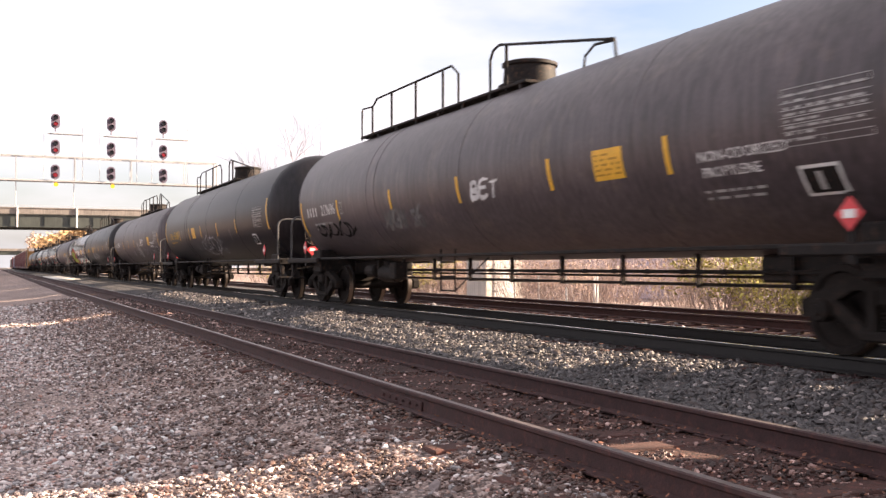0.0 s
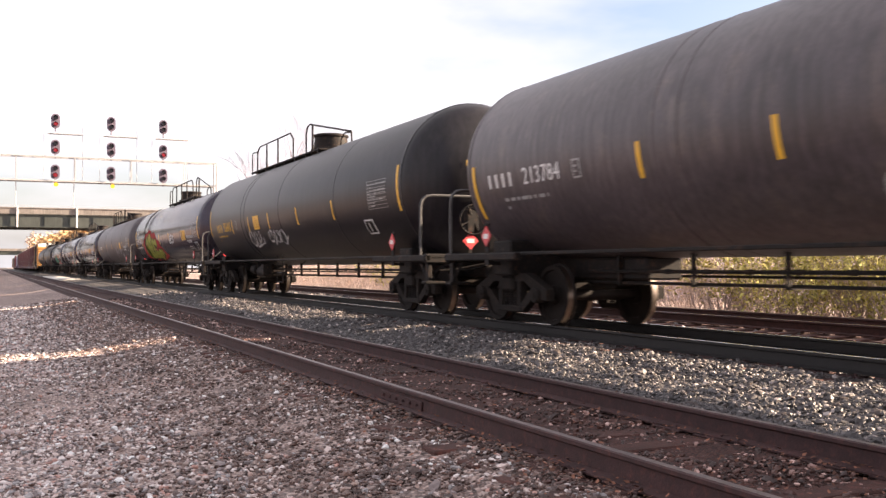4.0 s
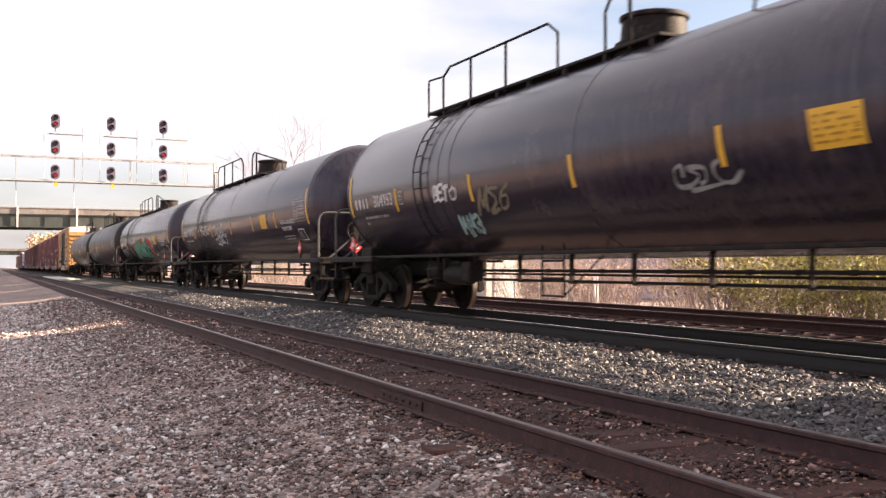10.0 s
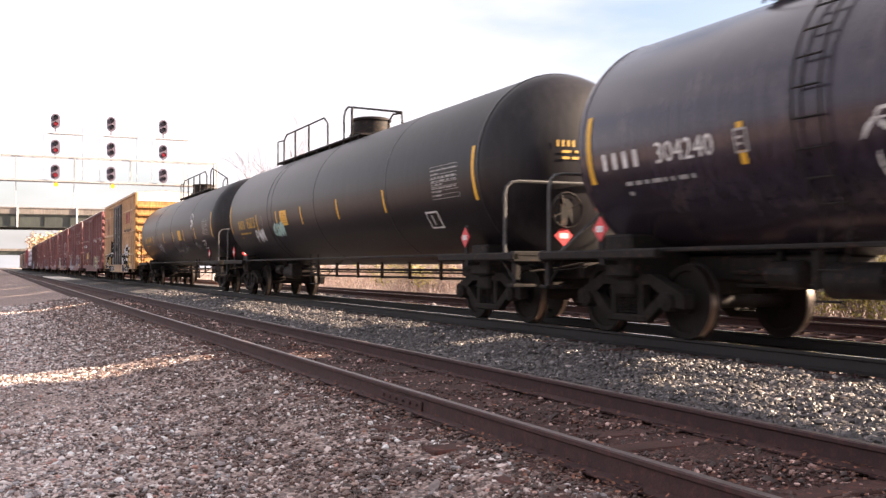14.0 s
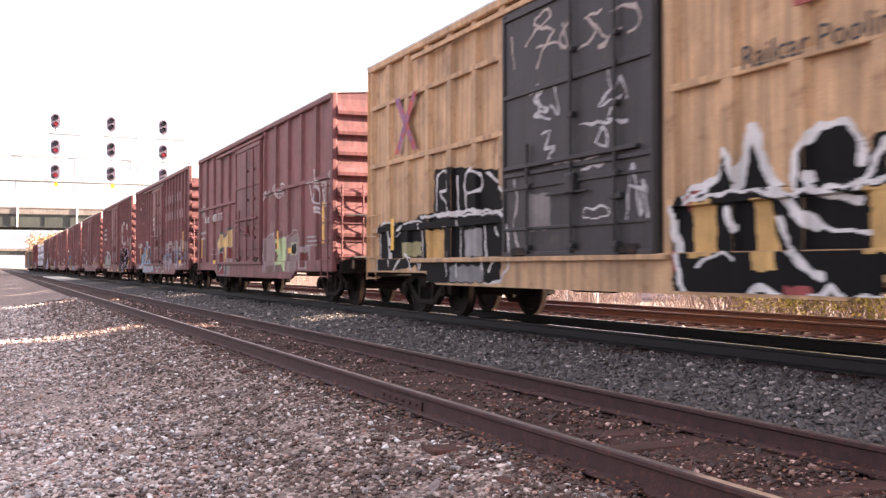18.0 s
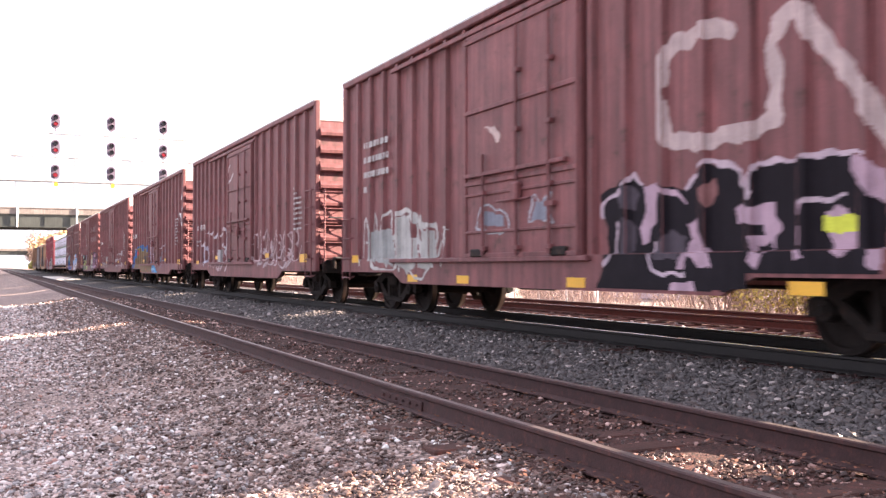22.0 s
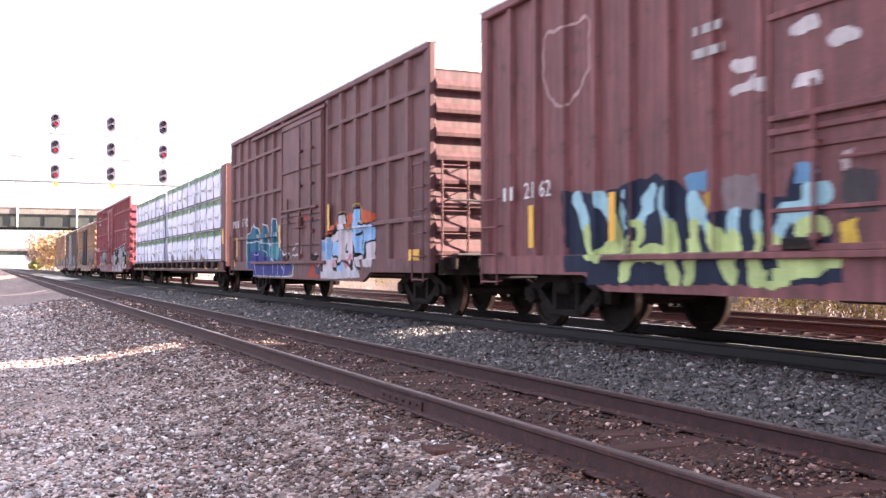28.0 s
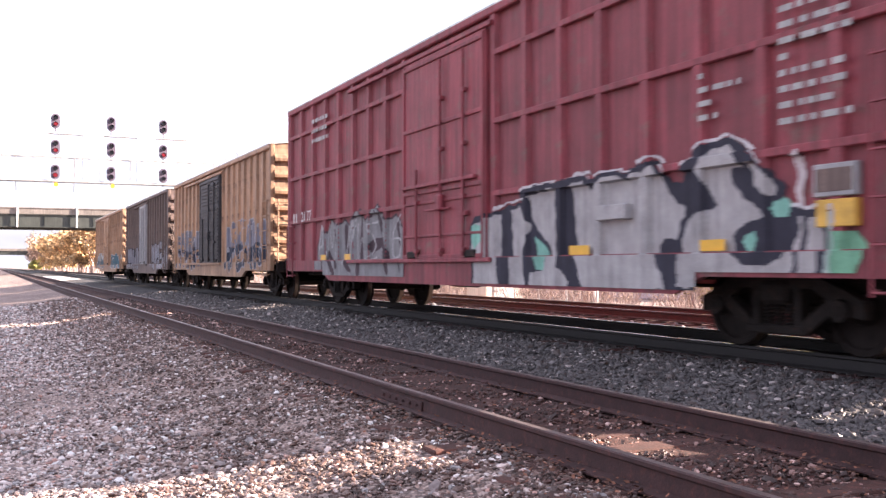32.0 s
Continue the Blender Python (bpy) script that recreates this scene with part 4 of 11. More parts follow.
        if not spec.get("louvre"):
            for z in (1.42, 2.0):
                pieces.append(("door_rib", Shape().box(*sorted((xo - s * 0.01, xo + s * 0.028)), dc - dw / 2 + 0.03, dc + dw / 2 - 0.03, z - 0.022, z + 0.022, 0.008)))
            z = 2.3
            pieces.append(("lock_beam", Shape().box(*sorted((xo - s * 0.01, xo + s * 0.075)), dc - dw * 0.42, dc + dw / 2 - 0.1, z - 0.03, z + 0.03, 0.01)))
        for y in (dc - dw / 2 + 0.05, dc + dw / 2 - 0.05):
            pieces.append(("door_post", Shape().box(*sorted((xo - s * 0.01, xo + s * 0.03)), y - 0.035, y + 0.035, 1.05, eave - 0.34, 0.01)))
        if spec.get("louvre"):
            for k in range(22):
                z = 1.15 + (eave - 1.65) * k / 22
                pieces.append(("slat", Shape().box(*sorted((xo, xo + s * 0.03)), dc - dw * 0.44, dc + dw * 0.44, z, z + 0.07, 0.008)))
        door = part("door", d, door_m, car, spec.get("door_label", "closed sliding door"))
        for nm, piece in pieces:
            part(nm, piece, door_m, door)
        g = Shape()
        for y, z in ((dc - dw * 0.3, eave - 0.5), (dc - 0.03 * dw, eave - 0.5), (dc + dw * 0.28, 2.6)):
            g.rod((xo + s * 0.06, y, 1.06), (xo + s * 0.06, y, z), 0.026, 6)
            for q in np.arange(1.16, z, 0.85):
                g.box(*sorted((xo, xo + s * 0.085)), y - 0.06, y + 0.06, q - 0.035, q + 0.035, 0.01)
        g.box(*sorted((xo, xo + s * 0.12)), dc - 0.03 * dw - 0.1, dc - 0.03 * dw + 0.1, 1.82, 2.1, 0.03)
        g.box(*sorted((xo, xo + s * 0.07)), dc - dw * 0.3 - 0.12, dc - dw * 0.3 + 0.12, 1.7, 1.78, 0.01)
        g.rod((xo + s * 0.06, dc - 0.5, 1.85), (xo + s * 0.06, dc + 0.5, 1.85), 0.018, 6)
        part("locking_bar", g, door_m, door)
        tk = Shape().box(*sorted((s * po, s * (po + 0.09))), dc - dw / 2 - 0.2, min(h - 0.2, dc + dw * 1.45), 0.96, 1.03, 0.01)
        for y in np.arange(dc - dw / 2 - 0.1, min(h - 0.3, dc + dw * 1.4), 0.62):
            tk.prism([(s * po, 0.97), (s * (po + 0.08), 0.97), (s * po, 0.84)], 1, y - 0.015, y + 0.015)
        part("door_track", tk, paint_m, car, "door track on small brackets")
        for y in (dc - dw * 0.36, dc + dw * 0.36):
            part("roller_housing", Shape().box(*sorted((s * (po + 0.03), s * (po + 0.1))), y - 0.2, y + 0.2, 1.03, 1.16, 0.02), M_IRON, door, "dark door roller housing")
        part("door_hood", Shape().box(*sorted((s * po, s * (po + 0.07))), dc - dw / 2 - 0.2, min(h - 0.2, dc + dw * 1.45), eave - 0.3, eave - 0.22, 0.01), paint_m, car)
        for k, y in enumerate((-h + 0.12, h - 0.12 - 0.5)):
            la = Shape()
            for yy in (y, y + 0.5):
                la.rod((s * (po + 0.07), yy, 0.62), (s * (po + 0.07), yy, 2.75 if k == 0 else 1.9), 0.016, 5)
            for j in range(6 if k == 0 else 4):
                z = 0.66 + 0.41 * j
                la.tube([(s * (po - 0.02), y, z + 0.02), (s * (po + 0.07), y, z), (s * (po + 0.07), y + 0.5, z), (s * (po - 0.02), y + 0.5, z + 0.02)], 0.015, 5)
            part("side_ladder", la, paint_m, car, "steel side ladder and stirrup step")
    # under the floor
    u = Shape().box(-0.2, 0.2, -h + 0.1, h - 0.1, 0.72, 0.96, 0.02)
    for y in np.arange(-h + 1.5, h - 1, 1.55):
        u.box(-1.45, 1.45, y - 0.05, y + 0.05, 0.82, 0.96)
    part("underframe", u, M_IRON, car)
    r = Shape().lathe([(-0.55, 0.12), (-0.5, 0.2), (0.5, 0.2), (0.55, 0.12)], 1, (-0.75, 0.9, 0.72), 14)
    r.lathe([(-0.25, 0.1), (-0.22, 0.16), (0.22, 0.16), (0.25, 0.1)], 1, (-0.7, -1.1, 0.72), 12)
    r.rod((-0.5, -h + 2.5, 0.66), (-0.5, h - 2.5, 0.66), 0.02, 5).rod((0.5, -h + 2.5, 0.62), (0.5, h - 2.5, 0.62), 0.02, 5)
    part("brake_gear", r, M_IRON, car, "air reservoir, cylinder and rods")
    for y in (-spec.get("tc", 6.2), spec.get("tc", 6.2)):
        add_truck(car, y, spec["s0"])
    add_coupler(car, -h, -h - spec["near_gap"])
    add_coupler(car, h, h + spec["far_gap"])
    # reflective tape
    for yy, zz, w, hh in spec.get("tapes", ()):
        panel(car, "reflector", M_YPAINT, side_map(-yy, zz, -po - 0.016), w, hh, "yellow reflective tape")
    for k, (yy, zz, w, hh, rows) in enumerate(spec.get("stencils", ())):
        bars(car, M_DIM, side_map(-yy, zz, -po - 0.01), w, hh, rows, k + int(spec["s0"]))
    for text, yy, zz, size, gap in spec.get("words", ()):
        lettering(text, size, spec.get("word_paint", M_WHITE), car, side_map(-yy, zz, -po - 0.008), "lettering", 1.0, gap)
    if "number" in spec:
        text, yy, zz, size = spec["number"]
        digits(car, text, size, M_WHITE, lambda o: side_map(-yy - o, zz, -po - 0.012), spec.get("marks", 3), spec.get("stretch", 1.0))
    ribs = sorted(spec["ribs"])

    def surface(y, z):
        yy = -y
        x = sk
        if dc - dw / 2 < yy < dc + dw / 2 and 1.02 < z < eave - 0.3:
            x = po + 0.05
        else:
            for ry, rw in ribs:
                e = abs(yy - ry)
                if e < rw * 1.5:
                    x = max(x, po if e < rw else po - (po - sk) * (e - rw) / (rw * 0.5))
            if any(abs(z - q) < 0.06 for q in spec.get("stringers", ())):
                x = po + 0.006
            if z < z0 + 0.08:
                x = po + 0.012
        return (-x - 0.006, yy, z)

    for yy, zz, w, hh, deep, m, nm, lb in spec.get("plates", ()):
        part(nm, Shape().box(-po - deep, -sk, -yy - w / 2, -yy + w / 2, zz - hh / 2, zz + hh / 2, 0.008), m, car, lb)
    if "board" in spec:
        part("routing_board", Shape().box(-po - 0.03, -sk, spec["board"] - 0.22, spec["board"] + 0.22, 1.05, 1.46, 0.008), M_GREYPAINT, car, "grey routing board")

    def floor(y):
        return np.where(np.abs(y) > h - 3.0, 0.82, 0.62)

    for g in spec.get("murals", ()):
        mural(car, lambda y, z: (surface(y, z)[0] - 0.008, -y, z), floor=floor, **g)
    over = 0.014 if spec.get("murals") else 0.0
    for g in spec.get("paint_jobs", ()):
        spray(car, lambda y, z: (surface(y, z)[0] - over, -y, z), g, floor)
    return car


def tank_car(spec):
    """A long round tank on two trucks."""
    r, zc, half = spec["r"], spec["zc"], spec["half"]
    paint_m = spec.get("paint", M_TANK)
    car = thing("tank_car", spec["label"], "tank car", "tank cars of the freight train")
    hd = 0.72
    mid = 8.35 if spec["ink"] is M_GOLD else 8.6
    prof = [(-half - hd * math.cos(a), max(0.02, r * math.sin(a))) for a in np.linspace(0, math.pi / 2, 9)]
    body = prof + [(-x, q) for x, q in prof[::-1]]
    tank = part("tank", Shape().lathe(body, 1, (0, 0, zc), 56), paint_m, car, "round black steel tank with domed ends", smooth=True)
    for y in spec.get("seams", (-half, -half * 0.55, -half * 0.02, half * 0.42, half * 0.47, half)):
        part("weld_band", Shape().lathe([(-0.03, r), (-0.02, r + 0.006), (0.02, r + 0.006), (0.03, r)], 1, (0, y, zc), 56, False), paint_m, tank, smooth=True)
    top = zc + r
    # fittings housing and the walkway beside it
    v2 = spec.get("variant", 1) == 2
    dy = 0.6 if v2 else 0.0
    dome = Shape().lathe([(-0.16, 0.56), (0.08, 0.56), (0.1, 0.48), (0.4, 0.45), (0.42, 0.49), (0.47, 0.49), (0.5, 0.4)], 2, (0, dy, top), 20)
    part("fittings_housing", dome, M_IRON, car, "round steel fittings housing with a hinged lid", smooth=True)
    w0, w1 = (-4.0, 3.0) if v2 else (-1.0, 6.9 if spec["number"].startswith("213") else 6.55)
    wk = Shape().box(-0.66, -0.3, w0, w1, top - 0.06, top - 0.01, 0.01)
    for y in np.arange(w0 + 0.2, w1, 1.1):
        wk.box(-0.64, -0.58, y - 0.04, y + 0.04, top - 0.3, top - 0.06)
    part("walkway", wk, M_IRON, car, "narrow steel grating walkway on top")
    segs = ((2.8, -3.3), (-4.1, -7.2)) if v2 else ((w1, 1.6), (0.3, -3.5))
    for x in (-0.62,):
        for k, (a, b) in enumerate(segs):
            ra = Shape()
            z = top - 0.1
            zt = top + 0.74
            if k == 0:
                ra.tube([(x, a, z), (x, a, zt - 0.15), (x * 0.98, a, zt - 0.1), (x, a - 0.7, zt - 0.14)], 0.02, 6)
                ra.tube([(x, a - 0.7, z), (x, a - 0.7, zt - 0.15), (x, a - 1.0, zt), (x, b + 0.3, zt), (x, b, zt - 0.2), (x, b, z)], 0.024, 6)
                for y in np.arange(a - 1.9, b + 0.5, -1.35):
                    ra.rod((x, y, z), (x, y, zt), 0.026, 6)
            else:
                ra.tube([(x, a, z), (x, a, zt - 0.2), (x, a - 0.12, zt - 0.05), (x, a - 0.35, zt), (x, b, z + 0.22), (x, b - 0.05, z - 0.08)], 0.024, 6)
                ra.rod((x, a - 0.6, z), (x, a - 0.6, zt - 0.05), 0.03, 6)
                ra.tube([(x, b, z + 0.2), (x, b + 0.5, z + 0.24), (x, b + 0.75, z + 0.12), (x, b + 0.8, z - 0.1)], 0.02, 6)
            part("railing", ra, M_IRON, car, "bent pipe guard rail")
    if spec["number"].startswith("304"):
        ld = Shape()
        for y in (4.84, 5.2):
            ld.tube([(-(r + 0.06) * math.cos(a), y, zc + (r + 0.06) * math.sin(a)) for a in np.linspace(-0.75, 1.1, 12)], 0.014, 5)
            ld.rod((-(r + 0.06) * math.cos(-0.75), y, zc + (r + 0.06) * math.sin(-0.75)), (-1.25, y, 0.5), 0.014, 5)
        for a in np.linspace(-0.7, 1.05, 10):
            ld.rod((-(r + 0.06) * math.cos(a), 4.84, zc + (r + 0.06) * math.sin(a)), (-(r + 0.06) * math.cos(a), 5.2, zc + (r + 0.06) * math.sin(a)), 0.012, 5)
        ld.rod((-1.25, 4.84, 0.55), (-1.25, 5.2, 0.55), 0.012, 5).rod((-1.22, 4.84, 0.85), (-1.22, 5.2, 0.85), 0.012, 5)
        part("side_ladder", ld, M_IRON, car, "slender ladder up the side of the tank")
    # end platforms, hand rails and sill
    for s in (-1, 1):
        e = s * (half + 0.35)
        e2 = s * (spec["pitch"] / 2 - 0.45)
        part("stub_sill", Shape().box(-0.3, 0.3, *sorted((s * (half - 3.2), e2)), 0.7, 1.02, 0.03), M_IRON, car)
        part("end_sill", Shape().box(-1.5, 1.5, *sorted((e2 - s * 0.12, e2)), 0.95, 1.12, 0.02), M_IRON, car)
        for x in (-1.52, 1.4):
            part("side_sill", Shape().box(x, x + 0.12, *sorted((s * (half - 1.6), e2)), 0.98, 1.1, 0.02), M_IRON, car)
        part("end_step", Shape().box(-1.4, 1.4, *sorted((s * (half + 0.3), e2)), 1.03, 1.07, 0.01), M_RAILGREY, car, "grated end platform")
        hr = Shape()
        yh = s * max(9.74 if spec["ink"] is M_GOLD else 9.87, half + hd + 0.03)
        hr.tube([(-1.46, yh, 1.05), (-1.46, yh, 1.98), (-1.43, yh, 2.1), (-1.35, yh, 2.17), (-1.22, yh, 2.19), (1.22, yh, 2.19), (1.35, yh, 2.17), (1.43, yh, 2.1), (1.46, yh, 1.98), (1.46, yh, 1.05)], 0.026, 7)
        part("end_handrail", hr, M_RAILGREY, car, "tall bent-pipe end handrail")
        if spec["number"].startswith("304"):
            ab = Shape()
            for x in (-1.25, 1.25):
                ab.rod((0, s * 9.93, 2.12), (x, s * 9.95, 1.08), 0.024, 6)
            part("end_brace", ab, M_RAILGREY, car, "slanting pipe brace on the end platform")
        gu = Shape().box(-1.44, -1.36, *sorted((e2 - s * 0.16, e2 - s * 0.04)), 0.62, 0.98, 0.01).rod((-1.4, e2 - s * 0.5, 0.98), (-1.4, e2 - s * 0.12, 0.66), 0.022, 6)
        gu.box(-1.5, -1.1, *sorted((e2 - s * 0.2, e2)), 0.58, 0.63, 0.01)
        part("step_bracket", gu, M_IRON, car, "sill step under the end platform")
        # saddle under the tank
        sd = Shape().box(-1.2, 1.2, s * mid - 0.3, s * mid + 0.3, 0.75, zc - r * 0.8, 0.03)
        part("saddle", sd, M_IRON, car)
        if s < 0:
            bw = Shape().lathe([(-0.015, 0.27), (0.015, 0.29), (0.03, 0.27), (0.015, 0.25), (-0.015, 0.27)], 1, (-0.5, e2 + 0.1, 1.75), 18, False)
            for k in range(4):
                a = k * math.pi / 2 + 0.4
                bw.rod((-0.5, e2 + 0.14, 1.75), (-0.5 + 0.27 * math.cos(a), e2 + 0.1, 1.75 + 0.27 * math.sin(a)), 0.012, 5)
            bw.box(-0.62, -0.38, e2 + 0.12, e2 + 0.3, 1.5, 1.95, 0.02).rod((-0.5, e2 + 0.2, 1.5), (-0.5, e2 + 0.2, 1.05), 0.02, 5)
            part("brake_wheel", bw, M_IRON, car, "hand brake wheel on its stand")
            # number on the tank's end
            def on_head(z):
                return lambda co: Vector((-0.05 + co.x, -half - hd * math.sqrt(max(0.05, 1 - ((-0.05 + co.x) ** 2 + (z - zc + co.y) ** 2) / r ** 2)) - 0.012 - co.z, z + co.y))
            digits(car, spec["number"], 0.17, spec.get("ink", M_WHITE), lambda o: (lambda co: on_head(2.82)(Vector((co.x + o, co.y, co.z)))), 4, 0.85)
            bars(car, spec.get("ink", M_WHITE), on_head(2.64), 0.75, 0.2, 2, 5)
            ep = part("placard", Shape().prism([(-0.16, 0), (0, -0.16), (0.16, 0), (0, 0.16)], 1, -0.006, 0.006), M_RED, car, "red and white diamond hazard placard", at=pose(-0.55, -9.95, 1.36))
            part("placard_label", Shape().box(-0.075, 0.075, -0.012, -0.008, -0.04, 0.04), M_WHITE, ep)
            part("placard_bracket", Shape().box(-0.03, 0.03, 0.008, 0.03, -0.3, 0.14), M_IRON, ep)
        pl = Shape()
        pl.prism([(0, -0.16), (0.16, 0), (0, 0.16), (-0.16, 0)], 0, -1.53, -1.515)
        dm = pl.mesh("placard", M_RED)
        o = part("placard", dm, None, car, "red and white diamond hazard placard", at=pose(0, s * 8.5, 1.36))
        part("placard_label", Shape().box(-1.537, -1.531, -0.075, 0.075, -0.04, 0.04), M_WHITE, o)
        part("placard_bracket", Shape().box(-1.512, -1.49, -0.06, 0.06, -0.45, 0.2).box(-1.5, -1.3, -0.06, 0.06, -0.45, -0.4), M_IRON, o)
    # brake pipes and rods between the trucks
    rods = Shape().rod((-0.35, -7.4, 0.82), (-0.35, 7.4, 0.82), 0.026, 6).rod((-0.3, -7.4, 0.66), (-0.3, 7.4, 0.66), 0.022, 6).rod((0.5, -7.4, 0.75), (0.5, 7.4, 0.75), 0.02, 6)
    for y in np.arange(-7.0, 7.1, 0.78):
        rods.lathe([(-0.05, 0.035), (0.05, 0.035)], 1, (-0.35, y, 0.82), 8)
    part("brake_rod", rods, M_IRON, car, "long brake pipes under the tank")
    for y in np.arange(-6.6, 6.7, 1.65):
        part("pipe_hanger", Shape().box(-0.38, -0.32, -0.025, 0.025, 0.62, zc - r + 0.05).box(-0.36, 0.52, -0.02, 0.02, 0.62, 0.65), M_IRON, car, at=pose(0, y, 0), key=("hanger", round(zc - r, 3)))
    g0 = -6.1 if v2 else 5.3
    rv = Shape().lathe([(-0.42, 0.1), (-0.38, 0.19), (0.38, 0.19), (0.42, 0.1)], 1, (-0.5, g0, 0.74), 14)
    part("air_reservoir", rv, M_IRON, car, smooth=True)
    part("brake_cylinder", Shape().lathe([(-0.3, 0.1), (-0.27, 0.15), (0.2, 0.15), (0.3, 0.06)], 1, (-0.55, g0 + 1.0, 0.8), 12).box(-0.62, -0.5, g0 + 0.5, g0 + 0.56, 0.62, 1.05), M_IRON, car)
    part("control_valve", Shape().box(-0.8, -0.5, g0 - 0.95, g0 - 0.6, 0.62, 0.98, 0.03).rod((-0.65, g0 - 0.6, 0.8), (-0.65, g0 - 0.3, 0.78), 0.03, 6), M_IRON, car)
    l0 = -5.2 if v2 else 0.4
    for y in (l0, l0 + 0.6):
        part("stirrup", Shape().rod((-1.25, y, 0.45), (-1.25, y, 1.2), 0.018, 5), M_IRON, car)
    for z in (0.47, 0.72, 0.97):
        part("rung", Shape().rod((-1.25, l0, z), (-1.25, l0 + 0.6, z), 0.016, 5), M_IRON, car)
    part("stirrup_brace", Shape().rod((-1.25, l0, 0.47), (-0.6, l0, 1.05), 0.014, 5), M_IRON, car)
    # thin rail along the belly
    sr = Shape().box(-1.36, -1.3, -half, half, 1.06, 1.11, 0.01)
    part("side_strip", sr, M_IRON, car)
    for y in (-mid, mid):
        add_truck(car, y, spec["s0"])
    e2 = spec["pitch"] / 2 - 0.45
    add_coupler(car, -e2, -spec["pitch"] / 2)
    add_coupler(car, e2, spec["pitch"] / 2)
    # markings, by their height above the rail; the far end is +y
    def at(y, z, lift=0.0):
        return tank_map(y, math.degrees(math.asin((z - zc) / r)), r + lift, zc)

    gold = spec["ink"] is M_GOLD
    for y in spec["tapes"]:
        panel(tank, "reflector", M_YPAINT, at(y, 2.17), 0.09, 0.45, "yellow reflective tape")
    grey = spec["number"].startswith("213")
    for y in (-half + 0.16, half - 0.16):
        panel(tank, "reflector", M_YPAINT, at(y, 2.05 if grey else 2.38), 0.1, 0.88, "tall yellow reflective tape", 1, 8)
    panel(tank, "warning_panel", M_YPAINT, at(spec["sign"], 2.18), 0.66, 0.4, "yellow warning panel", 2, 5)
    bars(tank, M_OCHRE, at(spec["sign"], 2.18, 0.004), 0.56, 0.32, 5, 3)
    digits(tank, spec["number"], 0.45 if gold else 0.35, spec["ink"], lambda o: at((6.75 if gold else 7.45) - o, 2.17 if gold else 2.2), 4, 0.75 if gold else 1.0)
    for w, ink in ((0.2, M_DIM), (0.15, paint_m)):
        panel(tank, "stencil_frame", ink, at(4.95 if gold else 6.0, 2.2, 0.004 * (ink is paint_m)), w, w + 0.06)
    bars(tank, M_DIM, at(4.95 if gold else 6.0, 2.2, 0.008), 0.1, 0.14, 2, 4)
    bars(tank, spec["ink"] if gold else M_DIM, at(6.9 if gold else 7.3, 1.85), 1.7, 0.26, 2, 11)
    y = -7.7 if gold else -8.15
    bars(tank, M_DIM, at(y, 2.33), 1.0, 0.5, 8, 12)
    rule = Shape()
    table = at(y, 2.33)
    for u0, u1, w0, w1 in [(-0.55, -0.54, -0.28, 0.28), (0.54, 0.55, -0.28, 0.28), (-0.05, -0.04, -0.28, 0.28)] + [(-0.55, 0.55, -0.28 + 0.07 * q, -0.272 + 0.07 * q) for q in range(9)]:
        q = len(rule.v)
        rule.v += [tuple(table(Vector((u, w, 0.004)))) for u, w in ((u0, w0), (u1, w0), (u1, w1), (u0, w1))]
        rule.f.append((q, q + 1, q + 2, q + 3))
        rule.s.append(0)
    part("data_table", rule, M_DIM, tank, "ruled white data table", kind="stuff")
    y = -6.9 if gold else -7.95
    panel(tank, "data_plate", M_WHITE, at(y, 1.72), 0.52, 0.34, "white-framed black stencil panel", 1, 3)
    panel(tank, "data_plate", M_IRON, at(y, 1.72, 0.004), 0.44, 0.27, "", 1, 3)
    panel(tank, "data_plate", M_DIM, at(y + 0.02, 1.72, 0.008), 0.07, 0.2, "", 1, 2)
    if not gold:
        lettering("NON-ODORIZED", 0.165, M_WHITE, tank, at(-6.95, 2.08), "lettering", 1.05)
        lettering("PROPYLENE", 0.165, M_WHITE, tank, at(-6.75, 1.91), "lettering", 1.05)
        bars(tank, M_DIM, at(-6.7, 1.68), 0.95, 0.17, 2, 13)

    def surface(y, z):
        a = math.asin(max(-0.98, min(0.98, (z - zc) / r)))
        return (-(r + 0.006) * math.cos(a), -y, zc + (r + 0.006) * math.sin(a))

    for g in spec.get("paint_jobs", ()):
        spray(tank, surface, g)
    return car


